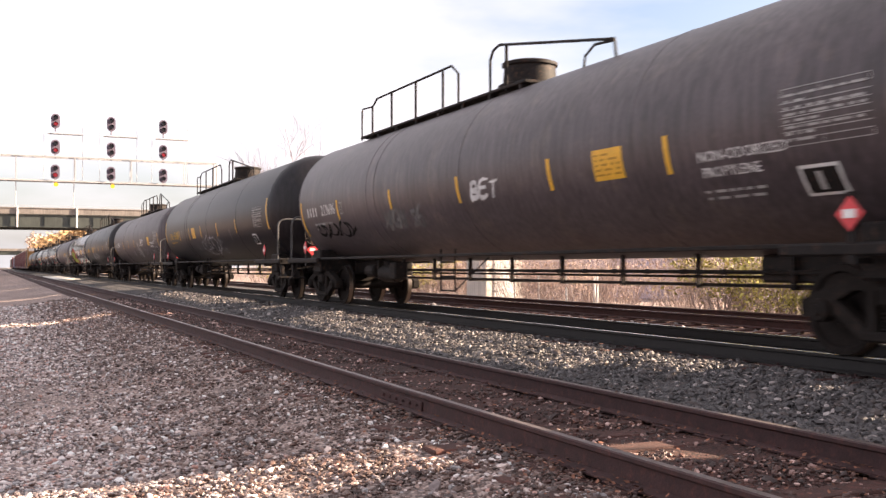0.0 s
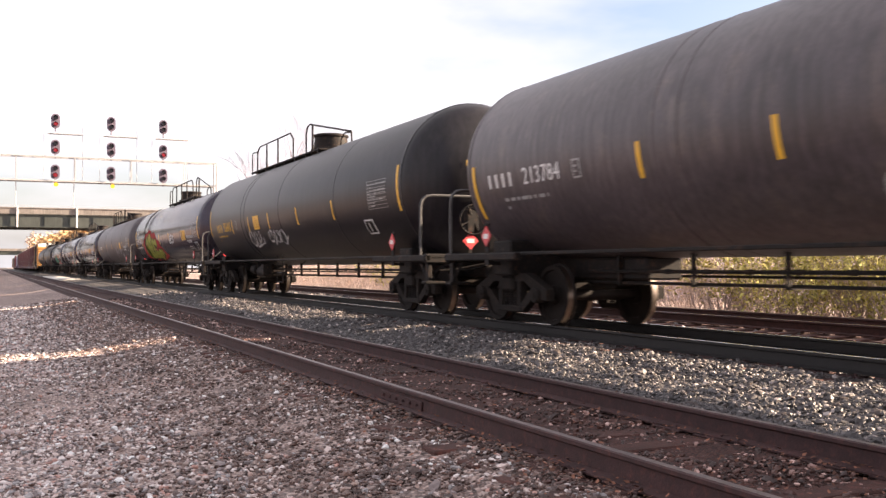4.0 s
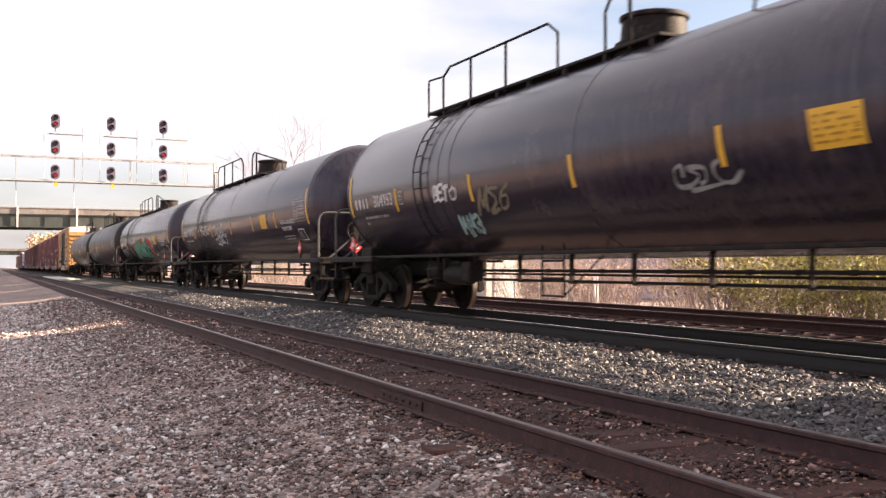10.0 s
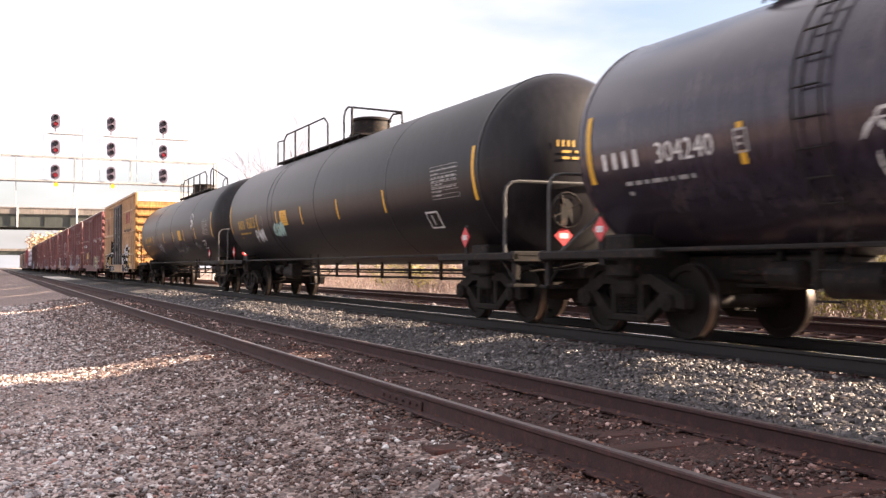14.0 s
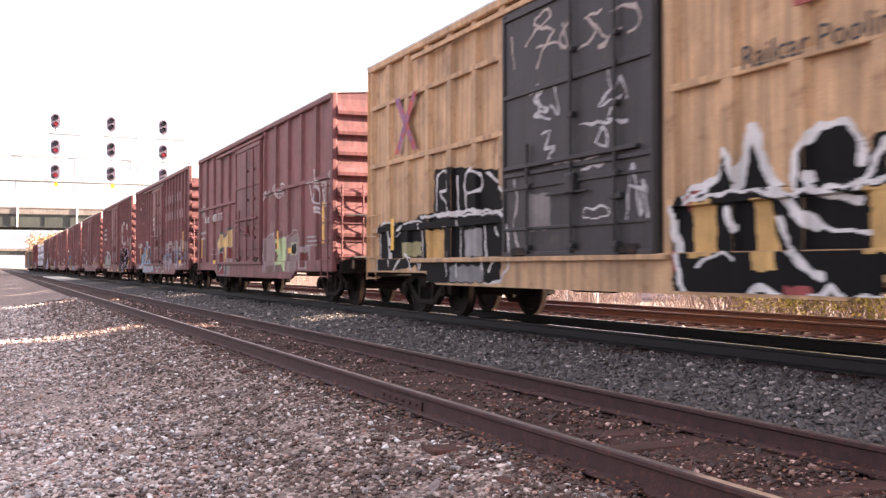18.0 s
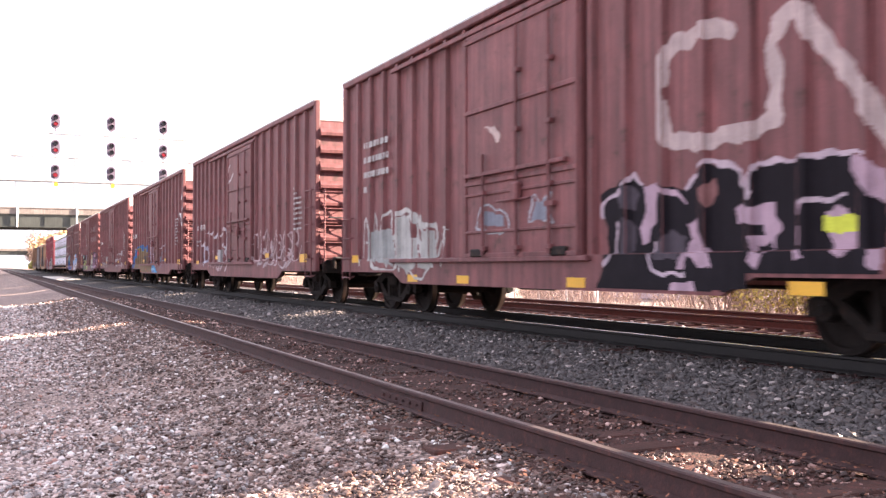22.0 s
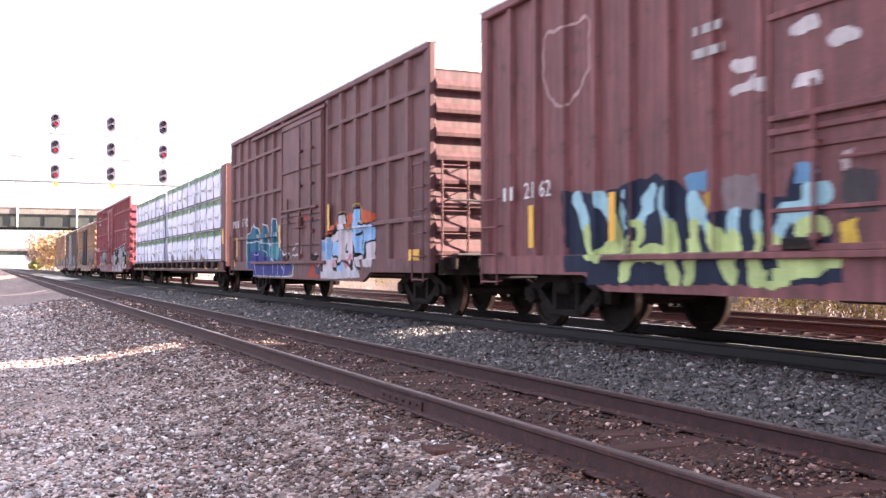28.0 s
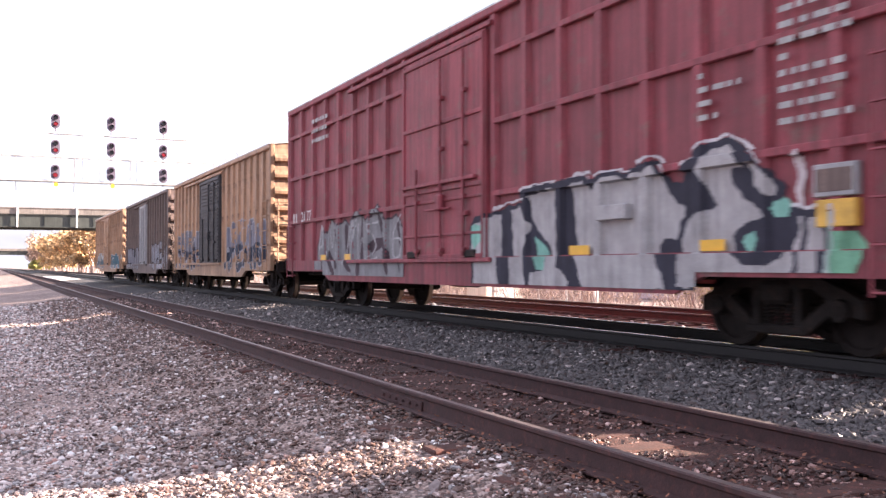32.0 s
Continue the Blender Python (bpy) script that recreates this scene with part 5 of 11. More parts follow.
def lumber_car(spec):
    """A centre-beam flat car with one bulkhead in view."""
    h = spec["L"] / 2
    car = thing("centre_beam_flat_car", "dark oxide red centre-beam flat car loaded with wrapped lumber", "flat car")
    for s in (-1, 1):
        a, b = sorted((s * 1.5, s * 1.58))
        sill = part("side_sill", Shape().box(a, b, -h, h, 0.72, 1.1, 0.015).box(*sorted((s * 1.35, s * 1.62)), -h, h, 1.06, 1.1, 0.01), M_MAROON, car, "long side sill with tie-down winches")
        for k, y in enumerate(np.arange(-h + 1.0, h - 0.6, 1.22)):
            w = Shape().lathe([(-0.1, 0.07), (0.1, 0.07)], 1, (s * 1.64, y, 0.98), 10).box(*sorted((s * 1.58, s * 1.7)), y - 0.14, y - 0.11, 0.85, 1.06).box(*sorted((s * 1.58, s * 1.7)), y + 0.11, y + 0.14, 0.85, 1.06)
            part("winch", w, M_IRON, sill)
    part("deck", Shape().box(-1.5, 1.5, -h, h, 0.98, 1.08, 0.01), M_MAROON, car)
    part("underframe", Shape().box(-0.25, 0.25, -h + 0.1, h - 0.1, 0.6, 0.98, 0.02), M_IRON, car)
    cb = Shape().box(-0.06, 0.06, -h + 0.2, h - 0.2, 4.1, 4.25, 0.01)
    for y in np.arange(-h + 0.6, h, 1.22):
        cb.box(-0.05, 0.05, y - 0.08, y + 0.08, 1.08, 4.1)
    part("centre_beam", cb, M_MAROON, car)
    for s in (-1,):
        b = part("bulkhead", Shape().box(-1.5, 1.5, *sorted((s * (h - 0.12), s * (h - 0.05))), 1.08, 4.28, 0.01), M_MAROON, car, "steel end bulkhead with rectangular pockets")
        for x in (-1.32, -0.44, 0.44, 1.32):
            part("bulkhead_post", Shape().box(x - 0.2, x + 0.2, *sorted((s * (h - 0.05), s * (h + 0.1))), 0.9, 4.3, 0.02), M_MAROON, b)
        for z in (1.2, 1.85, 2.5, 3.15, 3.8, 4.2):
            part("bulkhead_beam", Shape().box(-1.5, 1.5, *sorted((s * (h - 0.05), s * (h + 0.09))), z - 0.14, z + 0.14, 0.015), M_MAROON, b)
        for x in (-1.56, 1.5):
            part("bulkhead_edge", Shape().box(x, x + 0.06, *sorted((s * (h - 0.45), s * (h + 0.16))), 1.06, 4.3, 0.015), M_MAROON, b)
        panel(b, "reflector", M_YPAINT, side_map(s * (h - 0.1), 1.9, -1.566), 0.22, 0.5, "yellow reflective tape")
    for y in (-10.4, -8.6, -6.2, -3.7, -1.25, 1.2, 3.7, 7.55, 9.7):
        panel(car, "reflector", M_YPAINT, side_map(y, 0.87, -1.585), 0.45, 0.12, "yellow reflective tape")
    for k, (y, w) in enumerate(((4.45, 0.7), (-3.2, 0.7), (1.9, 0.5))):
        bars(car, M_DIM, side_map(y, 0.86, -1.583), w, 0.22, 2, k)
    digits(car, "622 901", 0.17, M_WHITE, lambda off: side_map(6.7 - off, 0.85, -1.585), 2)
    for y in (-8.6, 8.6):
        add_truck(car, y, spec["s0"])
    add_coupler(car, -h, -h - spec["near_gap"])
    add_coupler(car, h, h + spec["far_gap"])
    return car


M_BAND = mat("white_end_panel_paint", (0.75, 0.74, 0.72), rough=0.6, vary=0.08, scale=3, streak=0.08, bump=0.03)
M_DIM = mat("dim_white_stencil", (0.33, 0.33, 0.33), rough=0.6, vary=0.3, scale=7, bump=0)
M_OCHRE = mat("ochre_print", (0.4, 0.2, 0.01), rough=0.5, vary=0.1, bump=0)
BUNDLES = []


def wrap_material():
    """Slack white wrap with creases, and a green printed band with a ragged lower edge along the top."""
    m = mat("white_lumber_wrap", (0.8, 0.82, 0.96), rough=0.45, vary=0.1, scale=1.6, bump=0)
    n, l = m.node_tree.nodes, m.node_tree.links
    b = n["Principled BSDF"]
    white = b.inputs["Base Color"].links[0].from_socket
    co = n.new("ShaderNodeTexCoord")
    sep = n.new("ShaderNodeSeparateXYZ")
    l.new(co.outputs["Object"], sep.inputs[0])
    info = n.new("ShaderNodeObjectInfo")
    k = n.new("ShaderNodeMath")
    k.operation = "MULTIPLY"
    k.inputs[1].default_value = 53.0
    l.new(info.outputs["Random"], k.inputs[0])
    ragged = n.new("ShaderNodeMapping")
    ragged.inputs["Scale"].default_value = (1, 5.0, 0.8)
    first = n.new("ShaderNodeMapping")
    first.inputs["Rotation"].default_value = (radians(-24), 0, 0)
    l.new(co.outputs["Object"], first.inputs["Vector"])
    l.new(first.outputs[0], ragged.inputs["Vector"])
    rn = n.new("ShaderNodeTexNoise")
    rn.noise_dimensions = "4D"
    rn.inputs["Scale"].default_value, rn.inputs["Detail"].default_value = 1.6, 6.0
    rn.inputs["Roughness"].default_value = 0.65
    l.new(ragged.outputs[0], rn.inputs["Vector"])
    l.new(k.outputs[0], rn.inputs["W"])
    edge = n.new("ShaderNodeMath")
    edge.operation = "MULTIPLY_ADD"
    edge.inputs[1].default_value = 0.36
    l.new(rn.outputs["Fac"], edge.inputs[0])
    l.new(sep.outputs["Z"], edge.inputs[2])
    band = n.new("ShaderNodeMapRange")
    band.inputs["From Min"].default_value, band.inputs["From Max"].default_value = 0.985, 1.05
    l.new(edge.outputs[0], band.inputs["Value"])
    green = n.new("ShaderNodeMix")
    green.data_type = "RGBA"
    green.inputs["B"].default_value = (0.075, 0.2, 0.06, 1)
    l.new(band.outputs[0], green.inputs["Factor"])
    l.new(white, green.inputs["A"])
    l.new(green.outputs["Result"], b.inputs["Base Color"])
    last = None
    for turn, sc, strength in ((48, 3.2, 1.0), (-62, 2.4, 0.8), (66, 6.0, 0.8)):
        mp = n.new("ShaderNodeMapping")
        mp.inputs["Scale"].default_value = (1, 0.3, 2.2)
        turned = n.new("ShaderNodeMapping")
        turned.inputs["Rotation"].default_value = (radians(turn), 0, 0)
        l.new(co.outputs["Object"], turned.inputs["Vector"])
        l.new(turned.outputs[0], mp.inputs["Vector"])
        cr = n.new("ShaderNodeTexNoise")
        cr.noise_dimensions = "4D"
        cr.noise_type = "RIDGED_MULTIFRACTAL"
        cr.inputs["Scale"].default_value, cr.inputs["Detail"].default_value = sc, 3.0
        l.new(mp.outputs[0], cr.inputs["Vector"])
        l.new(k.outputs[0], cr.inputs["W"])
        bp = n.new("ShaderNodeBump")
        bp.inputs["Strength"].default_value, bp.inputs["Distance"].default_value = strength, 0.17
        l.new(cr.outputs["Fac"], bp.inputs["Height"])
        if last:
            l.new(last, bp.inputs["Normal"])
        last = bp.outputs[0]
    l.new(last, b.inputs["Normal"])
    return m


def lumber_load(spec):
    """Wrapped bundles in three tiers on either side of the centre beam; each rides on the car as a thing of its own."""
    h = spec["L"] / 2
    rng = random.Random(4)
    M_WRAP = wrap_material()
    rows = [(-h + 0.42, -4.6), (-4.58, 1.0), (1.53, 6.45), (6.47, h - 0.05)]
    for tier in range(3):
        for k, (y0, y1) in enumerate(rows):
            ln, z = y1 - y0, 1.1 + 1.06 * tier - (0.02 * tier if k > 1 else 0)
            for s in (-1, 1):
                b = thing("lumber_bundle", "lumber bundle in creased white printed wrap with a green top band", "lumber", "lumber bundles on the flat car")
                hh = 1.035
                xo = 1.47 + rng.uniform(-0.02, 0.02)
                sh = Shape()
                nu, nv = 48, 10
                for j in range(nv + 1):
                    for i in range(nu + 1):
                        yy = ln * i / nu
                        slack = abs(math.sin(math.pi * (yy + 0.3) / 1.22))
                        out = 0.022 * math.sin(math.pi * j / nv) * (0.4 + slack) + 0.02 * noise.noise((k * 7 + yy * 1.5 + j * 0.3, tier * 5 + j * 0.35, s)) + 0.012 * noise.noise((k * 9 + yy * 4 - j * 0.8, tier * 3 + j * 0.3, s))
                        drop = 0.018 * noise.noise((yy * 2.3 + 9 * k, tier, s * 4)) if j == 0 else 0
                        sh.v.append((s * (xo + out), -ln / 2 + 0.006 + (ln - 0.012) * i / nu, hh * j / nv + drop - (0.012 if j == 0 else 0)))
                for j in range(nv):
                    for i in range(nu):
                        q = j * (nu + 1) + i
                        f = (q, q + 1, q + nu + 2, q + nu + 1)
                        sh.f.append(f if s > 0 else f[::-1])
                        sh.s.append(0)
                part("wrap", sh, M_WRAP, b, smooth=True)
                part("end_wrap", Shape().box(*sorted((s * 0.1, s * (xo - 0.035))), -ln / 2 + 0.006, ln / 2 - 0.006, 0.0, hh, 0.02), M_WRAPEND, b, "white wrap over the bundle's ends, coloured grey-blue for shade")
                part("skid", Shape().box(*sorted((s * 0.12, s * (xo + 0.0))), -ln * 0.35 - 0.04, -ln * 0.35 + 0.04, -0.03, 0).box(*sorted((s * 0.12, s * (xo + 0.0))), ln * 0.35 - 0.04, ln * 0.35 + 0.04, -0.03, 0), M_WOOD, b)
                if s < 0:
                    yy = -ln / 2 + 0.3
                    n = 0
                    while yy < ln / 2 - 0.15:
                        st = Shape().box(-xo - 0.045, -xo - 0.0, yy - 0.005, yy + 0.005, 0.0, hh + 0.004)
                        part("strap", st, M_WEB, b, "grey strapping")
                        if yy + 1.0 < ln / 2:
                            px, pz = yy + 0.62 + rng.uniform(-0.06, 0.06), 0.4 + rng.uniform(-0.03, 0.05)
                            bars(b, M_GREYGREEN, lambda co, px=px, pz=pz: Vector((-xo - 0.05 - co.z, -co.x + px, pz + co.y - co.x * 0.05)), 0.5, 0.2, 1, k + 20 * tier + n, "printed_mark")
                            fl = Shape()
                            fl.add([(-xo - 0.052, px - dy, pz + dz) for dy, dz in ((0.27, -0.13), (0.33, -0.1), (0.4, 0.02), (0.43, 0.15), (0.36, 0.06), (0.3, 0.02))], [(0, 1, 2, 3, 4, 5)])
                            part("printed_emblem", fl, M_GREYGREEN, b)
                        yy += 1.22
                        n += 1
                    part("bottom_strip", Shape().box(-xo - 0.048, -xo, -ln / 2 + 0.01, ln / 2 - 0.01, 0.018, 0.052), M_STRAP, b, "dark strip along the lower edge")
                    part("label", Shape().add([(-xo - 0.05, ln / 2 - a, c) for a, c in ((0.1, 0.78), (0.36, 0.78), (0.36, 0.95), (0.1, 0.95))], [(0, 1, 2, 3)]), M_WHITE, b, "small white paper label")
                    torn = {(0, 0): (2.6, 0.3), (0, 1): (1.0, -1.6)}.get((tier, k), ())
                    for ty in torn:
                        fl = Shape()
                        c = Vector((-xo - 0.075, ty, 0))
                        fl.add([c + Vector((0, a, d)) for a, d in ((-0.2, -0.04), (0.2, -0.04), (0.24, 0.08), (0.12, 0.24), (0.0, 0.26), (-0.1, 0.16), (-0.16, 0.12))], [(0, 1, 2, 3, 4, 5, 6)])
                        part("torn_hole", fl, M_STRAP, b, "dark tear in the wrap")
                        for q in range(4):
                            part("board_end", Shape().box(-xo - 0.09, -xo - 0.07, ty - 0.17, ty + 0.05 - 0.03 * q, -0.03 + 0.04 * q, -0.03 + 0.04 * q + 0.034, 0.004), M_WOOD, b, "pale lumber showing through")
                BUNDLES.append((b, spec["s0"] + (y0 + y1) / 2, z + 0.01))
    for y in (-6.3, 3.95):
        t = thing("tie_down", "grey webbing tie-down over the lumber", "strap", "tie-downs over the load")
        part("webbing", Shape().box(-1.555, -1.545, -0.05, 0.05, 0.95, 4.27).box(-1.55, -0.1, -0.05, 0.05, 4.27, 4.29), M_WEB, t)
        part("buckle", Shape().box(-1.575, -1.556, -0.06, 0.06, 1.35, 1.5, 0.006), M_IRON, t, "dark steel buckle")
        part("hook", Shape().box(-1.57, -1.556, -0.03, 0.03, 0.9, 1.02, 0.005), M_IRON, t)
        BUNDLES.append((t, spec["s0"] + y, 0.0))


# darker copy of the white wrap, with the shade on the ends in its colour
M_WRAPEND = mat("shaded_white_wrap", (0.55, 0.57, 0.7), rough=0.6, vary=0.15, scale=2.0, streak=0.12, bump=0.1, fine=9)
M_WEB = mat("grey_blue_webbing", (0.33, 0.33, 0.4), rough=0.7, vary=0.15, scale=5)
M_GREYGREEN = mat("grey_green_print", (0.2, 0.24, 0.17), rough=0.6, vary=0.1)
M_STRAP = mat("dark_strap", (0.07, 0.065, 0.08), rough=0.6, vary=0.1)


# ---- the train's order: seconds at which each body's far and near ends draw level ----
def place(tau):
    return SPEED * tau - 3.15


TRAIN = []

# ---- painted pieces ----
PATCHY_PIECE = Piece("pale blue and white patchy graffiti below a faint shield outline")
PATCHY_PIECE.line((0.34, 0.23, 0.23), 0.045, [(-6.09, 4.18), (-5.77, 4.18), (-5.46, 4.15), (-5.2, 4.08), (-5.02, 4.16), (-4.95, 4.05), (-5.01, 3.76), (-4.99, 3.34), (-5.22, 3.2), (-5.58, 3.04), (-5.93, 3.2), (-6.09, 3.51), (-6.13, 3.87), (-6.09, 4.18)])
PATCHY_PIECE.fill((0.24, 0.32, 0.4), [(-5.58, 1.04), (-4.87, 1.15), (-4.45, 1.05), (-3.97, 1.14), (-3.37, 1.02), (-2.69, 1.12), (-2.07, 1.04), (-1.61, 1.13), (-1.42, 1.03), (-1.44, 0.67), (-5.55, 0.6)])
PATCHY_PIECE.fill((0.24, 0.32, 0.4), [(-5.58, 1.51), (-5.25, 1.54), (-5.18, 0.91), (-5.55, 0.86)])
PATCHY_PIECE.fill((0.24, 0.32, 0.4), [(-4.87, 1.82), (-4.53, 1.88), (-4.48, 0.9), (-4.79, 0.87)])
PATCHY_PIECE.fill((0.24, 0.32, 0.4), [(-3.89, 2.07), (-3.69, 2.14), (-3.63, 0.9), (-3.85, 0.87)])
PATCHY_PIECE.fill((0.24, 0.32, 0.4), [(-3.23, 1.28), (-2.98, 1.31), (-2.96, 0.87), (-3.2, 0.87)])
PATCHY_PIECE.fill((0.24, 0.32, 0.4), [(-2.19, 1.18), (-1.78, 1.24), (-1.72, 0.9), (-2.13, 0.87)])
PATCHY_PIECE.fill((0.24, 0.32, 0.4), [(-0.98, 1.09), (-0.83, 1.15), (-0.84, 0.84), (-0.96, 0.82)])
PATCHY_PIECE.fill((0.17, 0.14, 0.15), [(-2.56, 1.74), (-2.07, 1.76), (-2.04, 1.45), (-2.51, 1.43)])
PATCHY_PIECE.fill((0.17, 0.14, 0.15), [(-4.36, 1.79), (-3.97, 1.85), (-3.94, 1.45), (-4.32, 1.45)])
PATCHY_PIECE.fill((0.17, 0.14, 0.15), [(-1.72, 1.7), (-1.61, 1.73), (-1.59, 1.23), (-1.7, 1.22)])
PATCHY_PIECE.fill((0.17, 0.14, 0.15), [(-3.37, 1.58), (-3.09, 1.63), (-3.06, 1.34), (-3.34, 1.34)])
PATCHY_PIECE.fill((0.3, 0.24, 0.14), [(-5.32, 1.93), (-4.96, 1.95), (-4.92, 1.66), (-5.25, 1.65)])
PATCHY_PIECE.fill((0.3, 0.24, 0.14), [(-4.28, 2.03), (-4.0, 2.07), (-3.96, 1.88), (-4.25, 1.86)])
PATCHY_PIECE.fill((0.3, 0.24, 0.14), [(-3.59, 1.86), (-3.37, 1.92), (-3.31, 1.69), (-3.54, 1.67)])
PATCHY_PIECE.fill((0.3, 0.24, 0.14), [(-3.09, 1.79), (-2.75, 1.8), (-2.74, 1.59), (-3.03, 1.58)])
PATCHY_PIECE.fill((0.3, 0.24, 0.14), [(-3.37, 1.28), (-3.23, 1.31), (-3.2, 1.13), (-3.34, 1.11)])
PATCHY_PIECE.fill((0.3, 0.24, 0.14), [(-4.28, 1.34), (-4.04, 1.38), (-4.03, 1.14), (-4.25, 1.13)])
PATCHY_PIECE.fill((0.3, 0.24, 0.14), [(-2.82, 1.41), (-2.56, 1.41), (-2.56, 1.26), (-2.79, 1.25)])
PATCHY_PIECE.line((0.46, 0.46, 0.48), 0.09, [(-6.51, 0.82), (-5.89, 0.91), (-5.51, 0.78), (-5.7, 0.64)])
PATCHY_PIECE.line((0.46, 0.46, 0.48), 0.09, [(-4.87, 0.91), (-4.53, 0.82), (-4.87, 0.66)])
PATCHY_PIECE.line((0.46, 0.46, 0.48), 0.09, [(-4.29, 0.66), (-3.97, 0.98), (-3.59, 0.67)])
PATCHY_PIECE.line((0.46, 0.46, 0.48), 0.09, [(-3.37, 0.75), (-2.96, 0.9), (-2.56, 0.72)])
PATCHY_PIECE.line((0.46, 0.46, 0.48), 0.09, [(-2.31, 0.69), (-2.07, 0.97), (-1.78, 0.9)])
PATCHY_PIECE.line((0.46, 0.46, 0.48), 0.09, [(-3.93, 2.09), (-3.59, 2.14), (-3.66, 1.98)])
PATCHY_PIECE.line((0.46, 0.46, 0.48), 0.09, [(-5.14, 1.84), (-4.78, 1.88), (-4.87, 1.49)])
PATCHY_PIECE.line((0.46, 0.46, 0.48), 0.09, [(-3.23, 1.84), (-2.95, 1.85), (-2.98, 1.6)])
PATCHY_PIECE.line((0.46, 0.46, 0.48), 0.09, [(-4.45, 1.31), (-4.12, 1.14), (-4.29, 0.94)])
PATCHY_PIECE.line((0.46, 0.46, 0.48), 0.09, [(-3.59, 1.48), (-3.3, 1.43), (-3.37, 1.2)])
PATCHY_PIECE.line((0.46, 0.46, 0.48), 0.09, [(-2.69, 1.19), (-2.43, 1.11), (-2.63, 0.9)])
PATCHY_PIECE.line((0.46, 0.46, 0.48), 0.09, [(-1.84, 0.83), (-1.5, 0.93)])
PATCHY_PIECE.line((0.46, 0.46, 0.48), 0.09, [(-1.95, 1.75), (-1.83, 1.78), (-1.83, 1.54)])
PATCHY_PIECE.line((0.32, 0.13, 0.12), 0.1, [(-5.32, 0.82), (-4.96, 0.91), (-4.62, 0.74)])
PATCHY_PIECE.line((0.32, 0.13, 0.12), 0.1, [(-3.59, 0.83), (-3.23, 0.75)])
PATCHY_PIECE.line((0.32, 0.13, 0.12), 0.1, [(-2.56, 0.83), (-2.31, 0.76)])
PATCHY_PIECE.line((0.32, 0.13, 0.12), 0.1, [(-4.53, 1.6), (-4.45, 1.39)])
PATCHY_PIECE.line((0.32, 0.13, 0.12), 0.1, [(-2.95, 1.52), (-2.89, 1.34)])
PATCHY_PIECE.line((0.36, 0.33, 0.35), 0.1, [(-1.24, 1.0), (-0.98, 1.03)])
PATCHY_PIECE.line((0.36, 0.33, 0.35), 0.1, [(-0.6, 0.99), (-0.39, 1.01)])
PATCHY_PIECE.line((0.36, 0.33, 0.35), 0.1, [(-0.79, 0.89), (-0.39, 0.86)])
PATCHY_PIECE.line((0.36, 0.33, 0.35), 0.1, [(-0.46, 0.87), (-0.23, 0.87)])
PATCHY_PIECE.line((0.36, 0.33, 0.35), 0.1, [(0.02, 0.87), (0.31, 0.87)])
PATCHY_PIECE.line((0.36, 0.33, 0.35), 0.1, [(-0.55, 0.69), (-0.15, 0.71), (0.1, 0.64)])
PATCHY_PIECE.line((0.36, 0.33, 0.35), 0.1, [(0.43, 0.9), (0.87, 0.89)])
PATCHY_PIECE.line((0.36, 0.33, 0.35), 0.1, [(0.47, 1.01), (0.73, 1.03)])
PATCHY_PIECE.line((0.36, 0.33, 0.35), 0.1, [(1.29, 1.1), (1.61, 1.14), (1.79, 1.19)])
PATCHY_PIECE.line((0.36, 0.33, 0.35), 0.1, [(1.18, 0.66), (1.54, 0.7), (1.83, 0.71)])
PATCHY_PIECE.line((0.36, 0.33, 0.35), 0.1, [(0.59, 1.39), (0.73, 1.41)])
PATCHY_PIECE.line((0.36, 0.33, 0.35), 0.1, [(-0.59, 1.75), (-0.39, 1.77)])
PATCHY_PIECE.line((0.36, 0.33, 0.35), 0.1, [(-0.5, 1.32), (-0.19, 1.34)])
PATCHY_PIECE.line((0.5, 0.48, 0.48), 0.09, [(-1.17, 3.13), (-0.99, 3.11)])
PATCHY_PIECE.line((0.5, 0.48, 0.48), 0.09, [(-1.15, 2.88), (-1.03, 2.87)])
PATCHY_PIECE.line((0.5, 0.48, 0.48), 0.09, [(-1.17, 2.63), (-0.97, 2.61)])
PATCHY_PIECE.line((0.5, 0.48, 0.48), 0.09, [(-2.06, 2.67), (-1.92, 2.68)])
PATCHY_PIECE.line((0.5, 0.48, 0.48), 0.09, [(-2.09, 2.24), (-1.9, 2.26)])
PATCHY_PIECE.fill((0.42, 0.4, 0.41), [(-0.09, 1.95), (0.13, 1.95), (0.11, 1.76), (-0.07, 1.76)])
PATCHY_PIECE.fill((0.24, 0.17, 0.18), [(-0.6, 2.7), (-0.29, 2.69), (-0.27, 2.47), (-0.58, 2.48)])
PATCHY_PIECE.fill((0.26, 0.3, 0.35), [(1.19, 1.72), (1.55, 1.77), (1.58, 1.49), (1.23, 1.46)])
METER_TAG = Piece("small white spray-can tag on a dull black tank")
METER_TAG.line((0.4, 0.4, 0.41), 0.03, [(-4.09, 1.7), (-3.85, 1.96), (-3.85, 1.71), (-3.61, 1.97), (-3.72, 1.67)])
METER_TAG.line((0.4, 0.4, 0.41), 0.03, [(-3.45, 1.92), (-3.65, 1.67)])
METER_TAG.line((0.4, 0.4, 0.41), 0.03, [(-3.62, 1.82), (-3.41, 1.82)])
METER_TAG.line((0.4, 0.4, 0.41), 0.03, [(-3.31, 1.92), (-3.43, 1.65)])
METER_TAG.line((0.4, 0.4, 0.41), 0.03, [(-3.39, 1.92), (-3.18, 1.93)])
METER_TAG.line((0.4, 0.4, 0.41), 0.03, [(-3.29, 1.64), (-3.07, 1.93), (-2.99, 1.88), (-3.14, 1.79), (-3.12, 1.6)])
